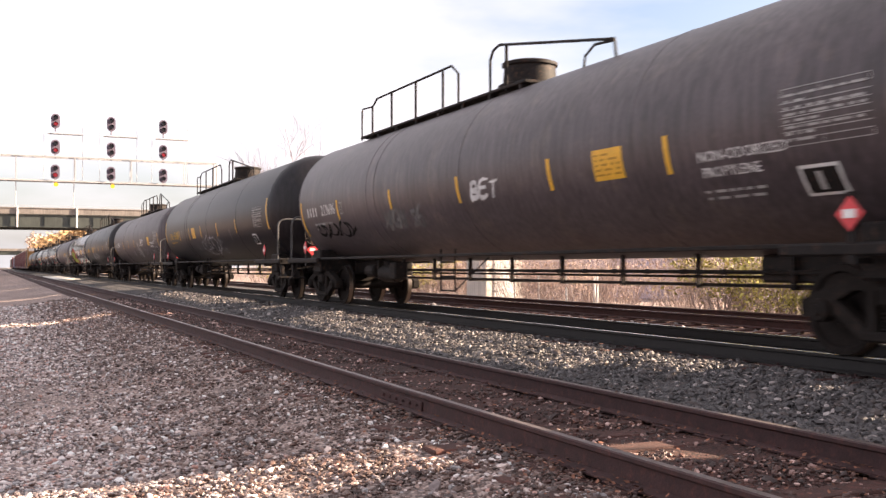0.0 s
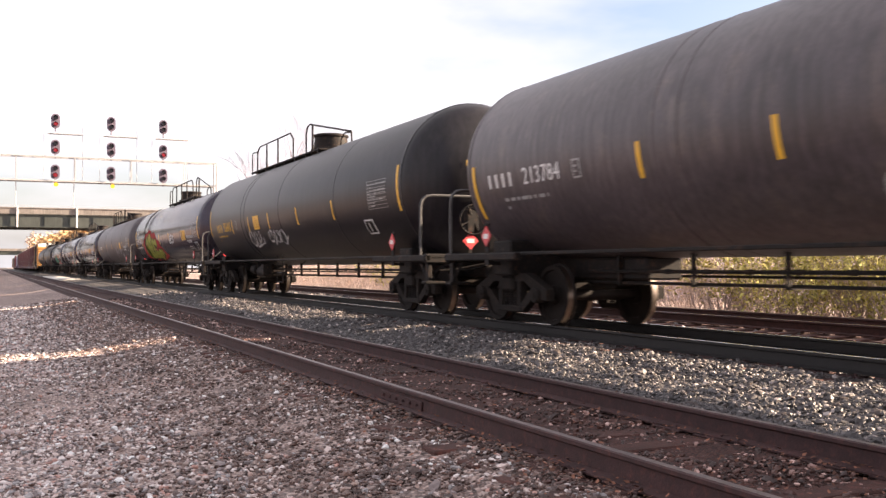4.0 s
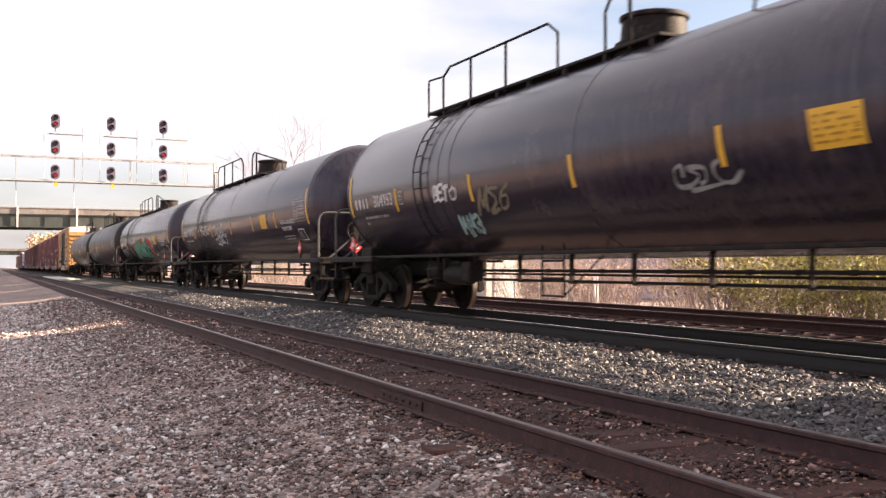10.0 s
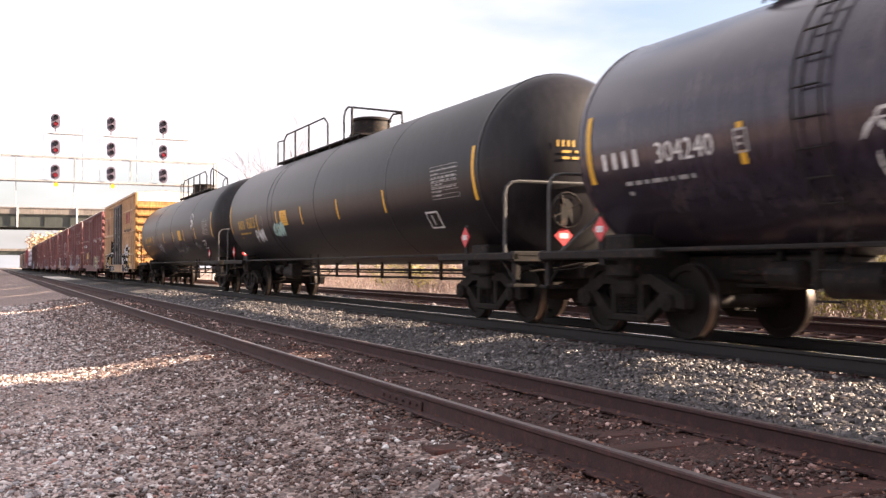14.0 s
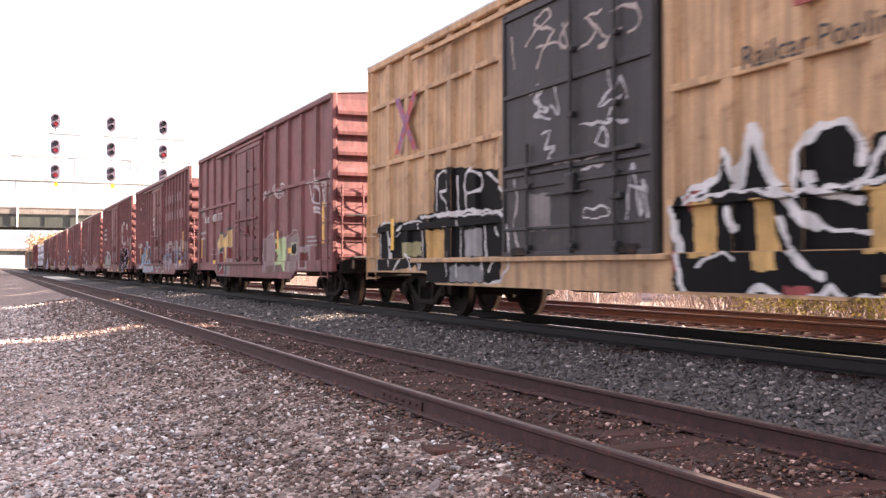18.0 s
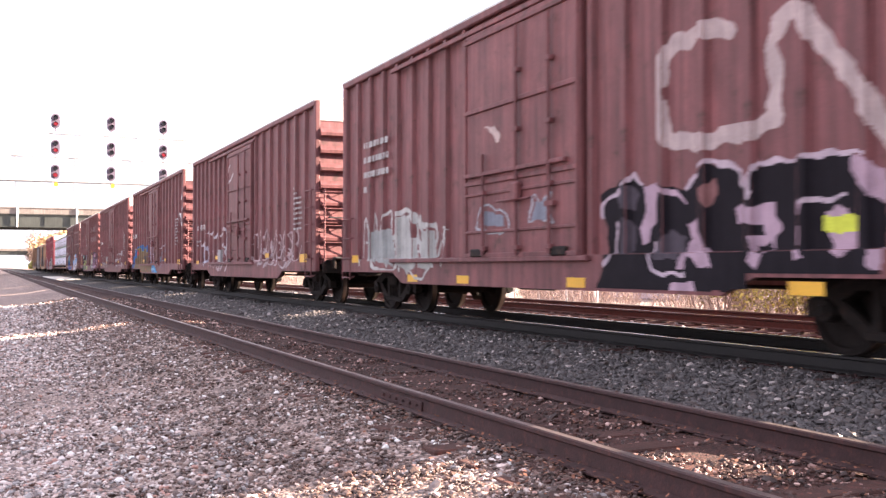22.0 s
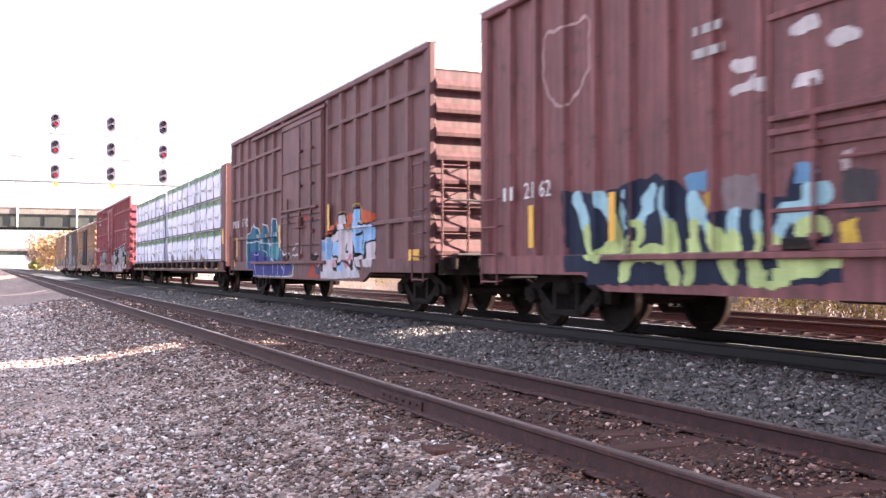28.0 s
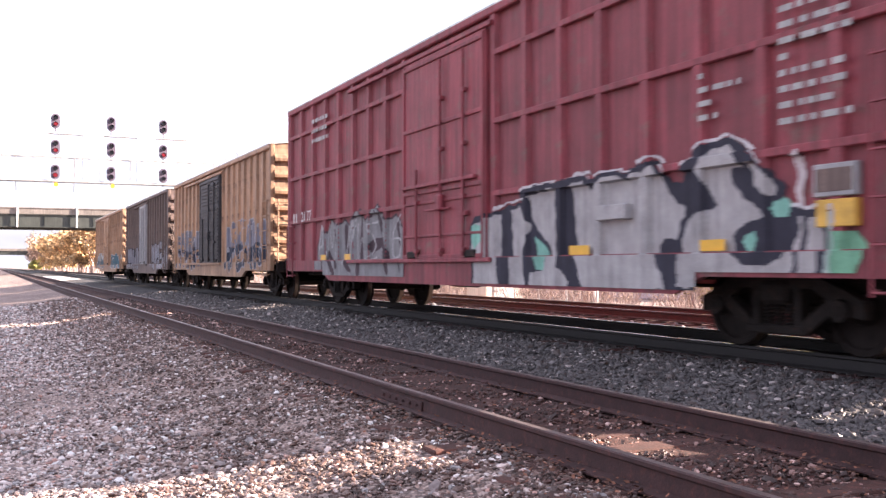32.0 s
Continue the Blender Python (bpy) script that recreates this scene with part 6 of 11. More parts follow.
METER_TAG.line((0.4, 0.4, 0.41), 0.03, [(-3.29, 1.8), (-3.18, 1.81)])
METER_TAG.line((0.4, 0.4, 0.41), 0.03, [(-3.68, 1.63), (-3.16, 1.61), (-2.97, 1.47)])
METER_TAG.line((0.4, 0.4, 0.41), 0.03, [(-2.91, 1.87), (-3.0, 1.65), (-2.97, 1.47)])
METER_TAG.line((0.55, 0.55, 0.56), 0.045, [(4.74, 2.76), (4.89, 2.92), (5.21, 2.91), (5.43, 2.78), (5.33, 2.61), (5.06, 2.7)])
METER_TAG.line((0.55, 0.55, 0.56), 0.045, [(5.02, 2.83), (5.01, 2.33)])
METER_TAG.line((0.55, 0.55, 0.56), 0.045, [(5.18, 2.85), (5.19, 2.35)])
METER_TAG.line((0.55, 0.55, 0.56), 0.045, [(4.84, 2.67), (5.51, 2.54)])
METER_TAG.line((0.55, 0.55, 0.56), 0.045, [(4.96, 2.46), (5.42, 2.49)])
METER_TAG.line((0.2, 0.195, 0.19), 0.05, [(0.11, 1.73), (0.98, 2.01), (0.77, 1.6), (1.57, 1.93), (1.55, 1.53), (2.58, 1.97)])
METER_TAG.line((0.2, 0.195, 0.19), 0.05, [(2.89, 2.09), (3.0, 1.81), (2.43, 1.55), (3.41, 1.69), (3.28, 1.47)])
METER_TAG.line((0.2, 0.195, 0.19), 0.05, [(-0.06, 1.47), (1.39, 1.58), (2.15, 1.46)])
METER_TAG.line((0.2, 0.195, 0.19), 0.05, [(5.05, 1.73), (5.46, 1.8), (5.37, 1.56), (5.88, 1.74), (5.94, 1.58)])
METER_TAG.line((0.2, 0.195, 0.19), 0.05, [(1.02, 1.91), (1.53, 2.03)])
GREEN_PIECE = Piece("yellow-green bubble graffiti with black outlines on a red cloud")
GREEN_PIECE.fill((0.33, 0.03, 0.035), [(-6.98, 1.39), (-6.01, 2.16), (-5.48, 2.38), (-4.85, 2.57), (-4.35, 2.59), (-4.06, 2.73), (-3.44, 2.65), (-3.21, 2.49), (-2.94, 2.56), (-2.61, 2.49), (-2.36, 2.54), (-2.0, 2.48), (-1.83, 2.38), (-1.63, 2.33), (-1.65, 2.17), (-1.38, 2.17), (-1.1, 2.08), (-1.03, 1.89), (-0.74, 1.8), (-0.56, 1.67), (-0.29, 1.46), (-0.54, 1.38), (-0.81, 1.38), (-1.13, 1.36), (-1.66, 1.28), (-2.14, 1.26), (-2.82, 1.22), (-3.14, 1.25), (-4.56, 1.26), (-6.18, 1.31)])
GREEN_PIECE.fill((0.23, 0.26, 0.045), [(-5.72, 2.01), (-5.36, 2.15), (-4.86, 2.32), (-4.51, 2.44), (-4.42, 2.28), (-4.18, 2.46), (-3.87, 2.57), (-3.5, 2.51), (-3.3, 2.3), (-3.1, 2.26), (-2.84, 2.36), (-2.65, 2.22), (-2.41, 2.17), (-2.14, 2.29), (-1.88, 2.16), (-1.88, 1.96), (-2.09, 1.84), (-2.33, 1.83), (-2.51, 1.94), (-2.73, 1.81), (-2.45, 1.79), (-2.48, 1.65), (-2.25, 1.64), (-1.98, 1.75), (-1.73, 1.79), (-1.49, 1.75), (-1.27, 1.76), (-0.98, 1.74), (-0.88, 1.61), (-1.03, 1.43), (-1.25, 1.46), (-1.44, 1.47), (-1.79, 1.36), (-1.92, 1.39), (-2.33, 1.25), (-2.73, 1.26), (-3.03, 1.3), (-3.58, 1.29), (-4.39, 1.33), (-5.26, 1.31), (-5.8, 1.35), (-6.07, 1.51), (-5.88, 1.75), (-5.72, 2.01)])
GREEN_PIECE.fill((0.31, 0.34, 0.09), [(-5.63, 2.0), (-4.87, 2.3), (-4.55, 2.38), (-4.62, 2.06), (-5.37, 1.86)])
GREEN_PIECE.fill((0.31, 0.34, 0.09), [(-4.11, 2.42), (-3.72, 2.49), (-3.44, 2.35), (-3.43, 2.12), (-3.96, 2.09)])
GREEN_PIECE.fill((0.31, 0.34, 0.09), [(-3.0, 2.16), (-2.6, 2.18), (-2.15, 2.22), (-1.93, 2.06), (-2.13, 1.91), (-2.54, 2.01), (-2.93, 2.01)])
GREEN_PIECE.fill((0.31, 0.34, 0.09), [(-1.94, 1.73), (-1.69, 1.76), (-1.42, 1.69), (-1.56, 1.6), (-2.02, 1.58)])
GREEN_PIECE.fill((0.4, 0.22, 0.12), [(-5.12, 2.09), (-4.84, 2.12), (-5.0, 1.92), (-5.18, 1.91)])
GREEN_PIECE.fill((0.4, 0.22, 0.12), [(-3.66, 2.22), (-3.45, 2.21), (-3.47, 2.09), (-3.66, 2.08)])
GREEN_PIECE.fill((0.38, 0.2, 0.12), [(-2.78, 1.74), (-2.45, 1.76), (-2.64, 1.66), (-2.81, 1.66)])
GREEN_PIECE.fill((0.3, 0.4, 0.32), [(-1.04, 1.61), (-0.91, 1.6), (-1.0, 1.49), (-1.13, 1.5)])
GREEN_PIECE.line((0.012, 0.012, 0.014), 0.055, [(-5.72, 2.01), (-5.36, 2.15), (-4.86, 2.32), (-4.51, 2.44), (-4.42, 2.28), (-4.18, 2.46), (-3.87, 2.57), (-3.5, 2.51), (-3.3, 2.3), (-3.1, 2.26), (-2.84, 2.36), (-2.65, 2.22), (-2.41, 2.17), (-2.14, 2.29), (-1.88, 2.16), (-1.88, 1.96), (-2.09, 1.84), (-2.33, 1.83), (-2.51, 1.94), (-2.73, 1.81), (-2.45, 1.79), (-2.48, 1.65), (-2.25, 1.64), (-1.98, 1.75), (-1.73, 1.79), (-1.49, 1.75), (-1.27, 1.76), (-0.98, 1.74), (-0.88, 1.61), (-1.03, 1.43), (-1.25, 1.46), (-1.44, 1.47), (-1.79, 1.36), (-1.92, 1.39), (-2.33, 1.25), (-2.73, 1.26), (-3.03, 1.3), (-3.58, 1.29), (-4.39, 1.33), (-5.26, 1.31), (-5.8, 1.35), (-6.07, 1.51), (-5.88, 1.75), (-5.72, 2.01)])
GREEN_PIECE.line((0.012, 0.012, 0.014), 0.04, [(-4.51, 2.29), (-4.8, 1.91), (-5.12, 1.63)])
GREEN_PIECE.line((0.012, 0.012, 0.014), 0.035, [(-4.1, 2.48), (-3.77, 2.23), (-3.88, 1.96), (-4.16, 2.1)])
GREEN_PIECE.line((0.012, 0.012, 0.014), 0.03, [(-3.88, 1.96), (-4.1, 1.62), (-4.42, 1.54)])
GREEN_PIECE.line((0.012, 0.012, 0.014), 0.09, [(-3.55, 2.17), (-3.44, 1.86), (-3.55, 1.64), (-3.75, 1.67)])
GREEN_PIECE.line((0.012, 0.012, 0.014), 0.07, [(-2.8, 1.96), (-2.8, 1.77), (-3.08, 1.64)])
GREEN_PIECE.line((0.012, 0.012, 0.014), 0.08, [(-2.71, 1.93), (-2.45, 1.83)])
GREEN_PIECE.line((0.012, 0.012, 0.014), 0.05, [(-2.0, 1.58), (-1.9, 1.47), (-2.27, 1.27)])
GREEN_PIECE.line((0.012, 0.012, 0.014), 0.05, [(-3.29, 1.55), (-3.29, 1.38)])
GREEN_PIECE.line((0.012, 0.012, 0.014), 0.04, [(-2.69, 1.52), (-2.82, 1.33)])
GREEN_PIECE.line((0.012, 0.012, 0.014), 0.07, [(-4.45, 1.8), (-4.47, 1.63)])
GREEN_PIECE.line((0.012, 0.012, 0.014), 0.03, [(-5.89, 1.71), (-5.65, 1.48), (-5.2, 1.34)])
GREEN_PIECE.line((0.012, 0.012, 0.014), 0.04, [(-3.16, 2.17), (-3.21, 1.88), (-3.59, 1.68)])
GREEN_PIECE.line((0.012, 0.012, 0.014), 0.04, [(-1.21, 1.74), (-1.36, 1.53)])
GREEN_PIECE.line((0.012, 0.012, 0.014), 0.04, [(-1.0, 1.7), (-1.18, 1.47)])
GREEN_PIECE.line((0.012, 0.012, 0.014), 0.03, [(-5.76, 1.53), (-5.89, 1.4)])
GREEN_PIECE.line((0.012, 0.012, 0.014), 0.035, [(-4.0, 1.58), (-4.2, 1.35)])
TEAL_PIECE = Piece("teal graffiti with black lines, red patches and a white scrawl")
TEAL_PIECE.fill((0.3, 0.07, 0.07), [(-3.47, 2.14), (-2.52, 2.21), (-2.79, 1.79), (-3.59, 1.79)])
TEAL_PIECE.fill((0.42, 0.035, 0.025), [(-0.45, 2.29), (-0.04, 2.42), (0.44, 2.35), (0.24, 2.07), (-0.38, 2.08)])
TEAL_PIECE.fill((0.42, 0.035, 0.025), [(1.99, 2.24), (2.31, 2.34), (2.8, 2.28), (3.33, 2.15), (3.49, 1.94), (3.52, 1.68), (3.4, 1.53), (2.96, 1.49), (2.72, 1.6), (2.63, 1.92), (2.36, 2.02)])
TEAL_PIECE.fill((0.42, 0.035, 0.025), [(1.91, 1.72), (2.24, 1.71), (2.3, 1.49), (2.39, 1.36), (1.9, 1.44)])
TEAL_PIECE.fill((0.075, 0.25, 0.18), [(-3.18, 1.75), (-2.62, 2.06), (-2.1, 2.35), (-1.97, 2.18), (-1.64, 2.36), (-1.37, 2.27), (-0.87, 2.35), (-0.62, 2.28), (-0.55, 2.11), (-0.18, 2.04), (0.04, 2.24), (0.38, 2.29), (0.68, 2.18), (0.96, 2.12), (1.23, 2.24), (1.42, 2.32), (1.66, 2.24), (1.77, 2.41), (1.88, 2.44), (1.93, 2.17), (2.13, 2.03), (2.59, 1.98), (2.92, 1.88), (3.07, 1.76), (3.08, 1.57), (2.83, 1.46), (2.65, 1.54), (2.5, 1.76), (2.18, 1.86), (1.95, 1.71), (1.86, 1.42), (1.45, 1.39), (1.38, 1.56), (1.02, 1.4), (0.35, 1.37), (-0.27, 1.44), (-1.25, 1.41), (-1.87, 1.48), (-2.48, 1.39), (-3.29, 1.36), (-3.45, 1.47), (-3.18, 1.75)])
TEAL_PIECE.fill((0.15, 0.34, 0.27), [(-0.19, 2.02), (0.37, 1.89), (0.99, 1.9), (0.39, 1.56), (-0.19, 1.68)])
TEAL_PIECE.fill((0.17, 0.35, 0.34), [(2.09, 2.0), (2.55, 1.93), (2.82, 1.86), (2.37, 1.8)])
TEAL_PIECE.fill((0.05, 0.22, 0.11), [(2.53, 1.79), (2.91, 1.77), (2.97, 1.59), (2.72, 1.6)])
TEAL_PIECE.fill((0.14, 0.33, 0.26), [(0.75, 2.14), (1.53, 2.13), (1.61, 1.95), (0.85, 1.98)])
TEAL_PIECE.fill((0.13, 0.31, 0.24), [(-2.44, 2.1), (-1.74, 2.11), (-1.96, 1.65), (-2.83, 1.63)])
TEAL_PIECE.fill((0.3, 0.1, 0.08), [(-2.48, 1.62), (-2.03, 1.66), (-2.11, 1.47), (-2.69, 1.42)])
TEAL_PIECE.line((0.015, 0.03, 0.025), 0.03, [(-3.18, 1.75), (-2.62, 2.06), (-2.1, 2.35), (-1.97, 2.18), (-1.64, 2.36), (-1.37, 2.27), (-0.87, 2.35), (-0.62, 2.28), (-0.55, 2.11), (-0.18, 2.04), (0.04, 2.24), (0.38, 2.29), (0.68, 2.18), (0.96, 2.12), (1.23, 2.24), (1.42, 2.32), (1.66, 2.24), (1.77, 2.41), (1.88, 2.44), (1.93, 2.17), (2.13, 2.03), (2.59, 1.98), (2.92, 1.88), (3.07, 1.76), (3.08, 1.57), (2.83, 1.46), (2.65, 1.54), (2.5, 1.76), (2.18, 1.86), (1.95, 1.71), (1.86, 1.42), (1.45, 1.39), (1.38, 1.56), (1.02, 1.4), (0.35, 1.37), (-0.27, 1.44), (-1.25, 1.41), (-1.87, 1.48), (-2.48, 1.39), (-3.29, 1.36), (-3.45, 1.47), (-3.18, 1.75)])
TEAL_PIECE.line((0.012, 0.022, 0.02), 0.04, [(-2.07, 2.29), (-2.16, 1.87), (-2.94, 1.56)])
TEAL_PIECE.line((0.012, 0.022, 0.02), 0.05, [(-1.5, 2.27), (-1.67, 1.85), (-1.74, 1.52)])
TEAL_PIECE.line((0.012, 0.022, 0.02), 0.05, [(-0.77, 2.15), (-0.69, 1.9), (-1.18, 1.74), (-1.4, 1.83)])
TEAL_PIECE.line((0.012, 0.022, 0.02), 0.035, [(-0.18, 2.04), (0.07, 1.9), (0.0, 1.56)])
TEAL_PIECE.line((0.012, 0.022, 0.02), 0.03, [(0.4, 2.23), (0.37, 1.97), (0.05, 1.9)])
TEAL_PIECE.line((0.012, 0.022, 0.02), 0.12, [(0.86, 1.8), (1.27, 1.88), (1.43, 1.72), (1.05, 1.72)])
TEAL_PIECE.line((0.012, 0.022, 0.02), 0.09, [(1.7, 2.3), (1.89, 1.93), (2.08, 1.75), (2.08, 1.6)])
TEAL_PIECE.line((0.012, 0.022, 0.02), 0.04, [(1.4, 2.24), (1.47, 1.99), (1.61, 1.71)])
TEAL_PIECE.line((0.012, 0.022, 0.02), 0.04, [(2.43, 1.77), (2.71, 1.48)])
TEAL_PIECE.line((0.012, 0.022, 0.02), 0.04, [(0.78, 1.98), (1.12, 2.02)])
TEAL_PIECE.line((0.012, 0.022, 0.02), 0.03, [(2.07, 1.96), (2.67, 1.87), (2.86, 1.91)])
TEAL_PIECE.line((0.012, 0.022, 0.02), 0.03, [(-2.82, 1.99), (-2.83, 1.69)])
TEAL_PIECE.line((0.3, 0.2, 0.06), 0.02, [(-2.13, 2.37), (-1.61, 2.38), (-0.84, 2.37), (-0.59, 2.14), (0.07, 2.27), (0.99, 2.13), (1.43, 2.33), (1.85, 2.45), (1.96, 2.2)])
TEAL_PIECE.line((0.5, 0.5, 0.5), 0.035, [(3.32, 1.53), (3.61, 1.48), (3.92, 1.51), (4.28, 1.67), (4.35, 1.88), (4.16, 2.02), (3.88, 1.99), (3.51, 1.87)])
TEAL_PIECE.line((0.5, 0.5, 0.5), 0.035, [(3.52, 2.24), (3.58, 1.88)])
TEAL_PIECE.line((0.5, 0.5, 0.5), 0.035, [(3.46, 1.91), (3.81, 1.84)])
TEAL_PIECE.line((0.5, 0.5, 0.5), 0.035, [(3.59, 1.99), (3.69, 1.8)])
TEAL_PIECE.line((0.5, 0.5, 0.5), 0.035, [(3.58, 1.81), (3.5, 1.66)])
TEAL_PIECE.line((0.5, 0.5, 0.5), 0.035, [(2.98, 2.26), (3.13, 2.34), (3.12, 2.2), (3.29, 2.26)])
TEAL_PIECE.line((0.5, 0.5, 0.5), 0.035, [(3.06, 1.97), (3.34, 2.05), (3.23, 1.92), (3.45, 1.99)])
TEAL_PIECE.line((0.5, 0.5, 0.5), 0.035, [(-4.45, 2.03), (-4.19, 2.28), (-3.87, 2.24), (-4.24, 2.17), (-3.95, 2.01)])
TEAL_PIECE.line((0.5, 0.5, 0.5), 0.035, [(-3.83, 2.25), (-3.48, 2.25)])
TEAL_PIECE.line((0.5, 0.5, 0.5), 0.035, [(-3.64, 2.24), (-3.78, 2.03)])
TEAL_PIECE.line((0.5, 0.5, 0.5), 0.035, [(-4.32, 1.92), (-4.31, 1.74), (-4.29, 1.6)])
TEAL_PIECE.line((0.16, 0.16, 0.17), 0.05, [(5.12, 2.07), (5.36, 2.31), (5.39, 2.04), (5.63, 2.27), (5.62, 1.96), (5.87, 2.19)])
TEAL_PIECE.line((0.16, 0.16, 0.17), 0.05, [(5.18, 1.86), (5.5, 2.03), (5.61, 1.76), (5.93, 2.06), (5.91, 1.74)])
TEAL_PIECE.line((0.16, 0.16, 0.17), 0.05, [(5.14, 2.0), (5.22, 1.75), (5.59, 1.89)])
LONG_TAG = Piece("long looping grey spray-can tag on a black tank")
LONG_TAG.line((0.33, 0.33, 0.35), 0.04, [(-0.98, 2.03), (-0.94, 1.87), (-0.87, 1.63)])
LONG_TAG.line((0.33, 0.33, 0.35), 0.04, [(-0.67, 2.03), (-0.65, 1.81), (-0.72, 1.48)])
LONG_TAG.line((0.33, 0.33, 0.35), 0.04, [(-0.6, 1.88), (-0.22, 1.99), (-0.08, 2.02), (-0.14, 1.81), (-0.16, 1.64)])
LONG_TAG.line((0.33, 0.33, 0.35), 0.04, [(-1.14, 1.84), (-1.41, 1.75), (-1.45, 1.61), (-1.0, 1.47), (-0.6, 1.38)])
LONG_TAG.line((0.33, 0.33, 0.35), 0.04, [(-0.07, 2.05), (-0.17, 1.95)])
LONG_TAG.line((0.33, 0.33, 0.35), 0.04, [(-0.0, 1.84), (0.35, 1.95), (0.52, 2.0), (0.39, 1.92), (0.67, 1.92), (0.94, 1.94), (1.04, 2.04)])
LONG_TAG.line((0.33, 0.33, 0.35), 0.04, [(0.03, 1.8), (0.08, 1.65), (0.13, 1.58), (-0.09, 1.57)])
LONG_TAG.line((0.33, 0.33, 0.35), 0.04, [(0.53, 1.97), (0.41, 1.78), (0.38, 1.45)])
LONG_TAG.line((0.33, 0.33, 0.35), 0.04, [(0.41, 1.7), (0.56, 1.69), (0.62, 1.57), (0.54, 1.4), (0.66, 1.33)])
LONG_TAG.line((0.33, 0.33, 0.35), 0.04, [(0.99, 1.94), (1.25, 1.78), (1.51, 1.67), (1.5, 1.58), (1.2, 1.49), (0.9, 1.44), (0.61, 1.34)])
LONG_TAG.line((0.33, 0.33, 0.35), 0.04, [(1.14, 1.69), (1.14, 1.61), (0.97, 1.57), (1.05, 1.53), (0.72, 1.46)])
LONG_TAG.line((0.33, 0.33, 0.35), 0.04, [(-0.29, 1.58), (-0.5, 1.38), (0.33, 1.37)])
LONG_TAG.line((0.33, 0.33, 0.35), 0.04, [(-0.85, 1.53), (-0.28, 1.53)])
LONG_TAG.line((0.22, 0.22, 0.23), 0.045, [(1.45, 1.8), (1.65, 1.96), (1.61, 1.75), (1.78, 1.89), (1.77, 1.65), (1.9, 1.79), (2.09, 1.75), (2.26, 1.75)])
LONG_TAG.line((0.22, 0.22, 0.23), 0.045, [(1.59, 1.55), (1.64, 1.46), (1.74, 1.39), (1.92, 1.53), (2.06, 1.49), (2.22, 1.51), (2.07, 1.37), (1.84, 1.4)])
LONG_TAG.line((0.22, 0.22, 0.23), 0.045, [(-2.58, 1.82), (-2.46, 1.61), (-2.4, 1.74), (-2.33, 1.52), (-2.22, 1.68), (-2.14, 1.43), (-2.0, 1.37), (-1.82, 1.3)])
LONG_TAG.line((0.22, 0.22, 0.23), 0.045, [(3.71, 2.04), (3.82, 2.1), (3.89, 2.05), (3.8, 1.94), (3.84, 1.79)])
LOOP_TAG = Piece("white looping spray-can tag on a black tank")
LOOP_TAG.line((0.5, 0.5, 0.51), 0.05, [(-2.57, 2.25), (-2.32, 2.31), (-2.24, 2.15), (-2.47, 1.98)])
LOOP_TAG.line((0.5, 0.5, 0.51), 0.05, [(-2.27, 2.28), (-2.08, 2.28), (-2.16, 2.02), (-2.06, 1.89)])
LOOP_TAG.line((0.5, 0.5, 0.51), 0.05, [(-1.94, 2.21), (-2.11, 2.01), (-1.83, 1.93), (-1.8, 2.1), (-1.95, 2.17)])
LOOP_TAG.line((0.5, 0.5, 0.51), 0.05, [(-1.68, 2.24), (-1.75, 2.01), (-1.56, 1.93), (-1.56, 2.19), (-1.68, 2.24)])
LOOP_TAG.line((0.5, 0.5, 0.51), 0.05, [(-1.54, 1.9), (-1.47, 2.12), (-1.3, 2.25), (-1.16, 2.35), (-1.1, 2.22), (-1.3, 2.08), (-1.1, 2.08), (-1.19, 1.93)])
LOOP_TAG.line((0.5, 0.5, 0.51), 0.05, [(-1.43, 1.95), (-1.12, 2.0), (-1.01, 1.91), (-0.98, 1.8), (-1.16, 1.7), (-1.45, 1.75), (-1.46, 1.89)])
LOOP_TAG.line((0.5, 0.5, 0.51), 0.05, [(-0.99, 1.85), (-0.86, 1.98), (-0.77, 1.99), (-0.8, 1.92), (-0.92, 1.93), (-0.97, 1.99)])
LOOP_TAG.line((0.5, 0.5, 0.51), 0.05, [(-2.46, 1.89), (-2.6, 1.84), (-2.56, 1.71), (-2.22, 1.68), (-2.29, 1.84), (-2.42, 1.88)])
LOOP_TAG.line((0.5, 0.5, 0.51), 0.05, [(-2.21, 1.9), (-2.19, 1.68), (-2.01, 1.7), (-1.97, 1.88), (-2.18, 1.88)])
LOOP_TAG.line((0.5, 0.5, 0.51), 0.05, [(-1.8, 1.89), (-1.9, 1.72), (-1.72, 1.73), (-1.65, 1.88)])
LOOP_TAG.line((0.5, 0.5, 0.51), 0.05, [(-1.68, 1.8), (-1.51, 1.72), (-1.28, 1.71)])
LOOP_TAG.line((0.55, 0.55, 0.56), 0.032, [(-4.63, 2.06), (-4.63, 2.32), (-4.38, 2.34), (-4.4, 2.23), (-4.57, 2.21), (-4.36, 2.15), (-4.46, 2.07)])
LOOP_TAG.line((0.55, 0.55, 0.56), 0.032, [(-4.06, 2.3), (-4.26, 2.29), (-4.23, 2.05), (-4.07, 2.07)])
LOOP_TAG.line((0.55, 0.55, 0.56), 0.032, [(-4.22, 2.18), (-4.08, 2.18)])
LOOP_TAG.line((0.55, 0.55, 0.56), 0.032, [(-4.09, 2.33), (-3.71, 2.36)])
LOOP_TAG.line((0.55, 0.55, 0.56), 0.032, [(-3.91, 2.32), (-3.93, 2.03)])
LOOP_TAG.line((0.55, 0.55, 0.56), 0.032, [(-3.9, 2.11), (-3.62, 2.13), (-3.71, 2.18)])
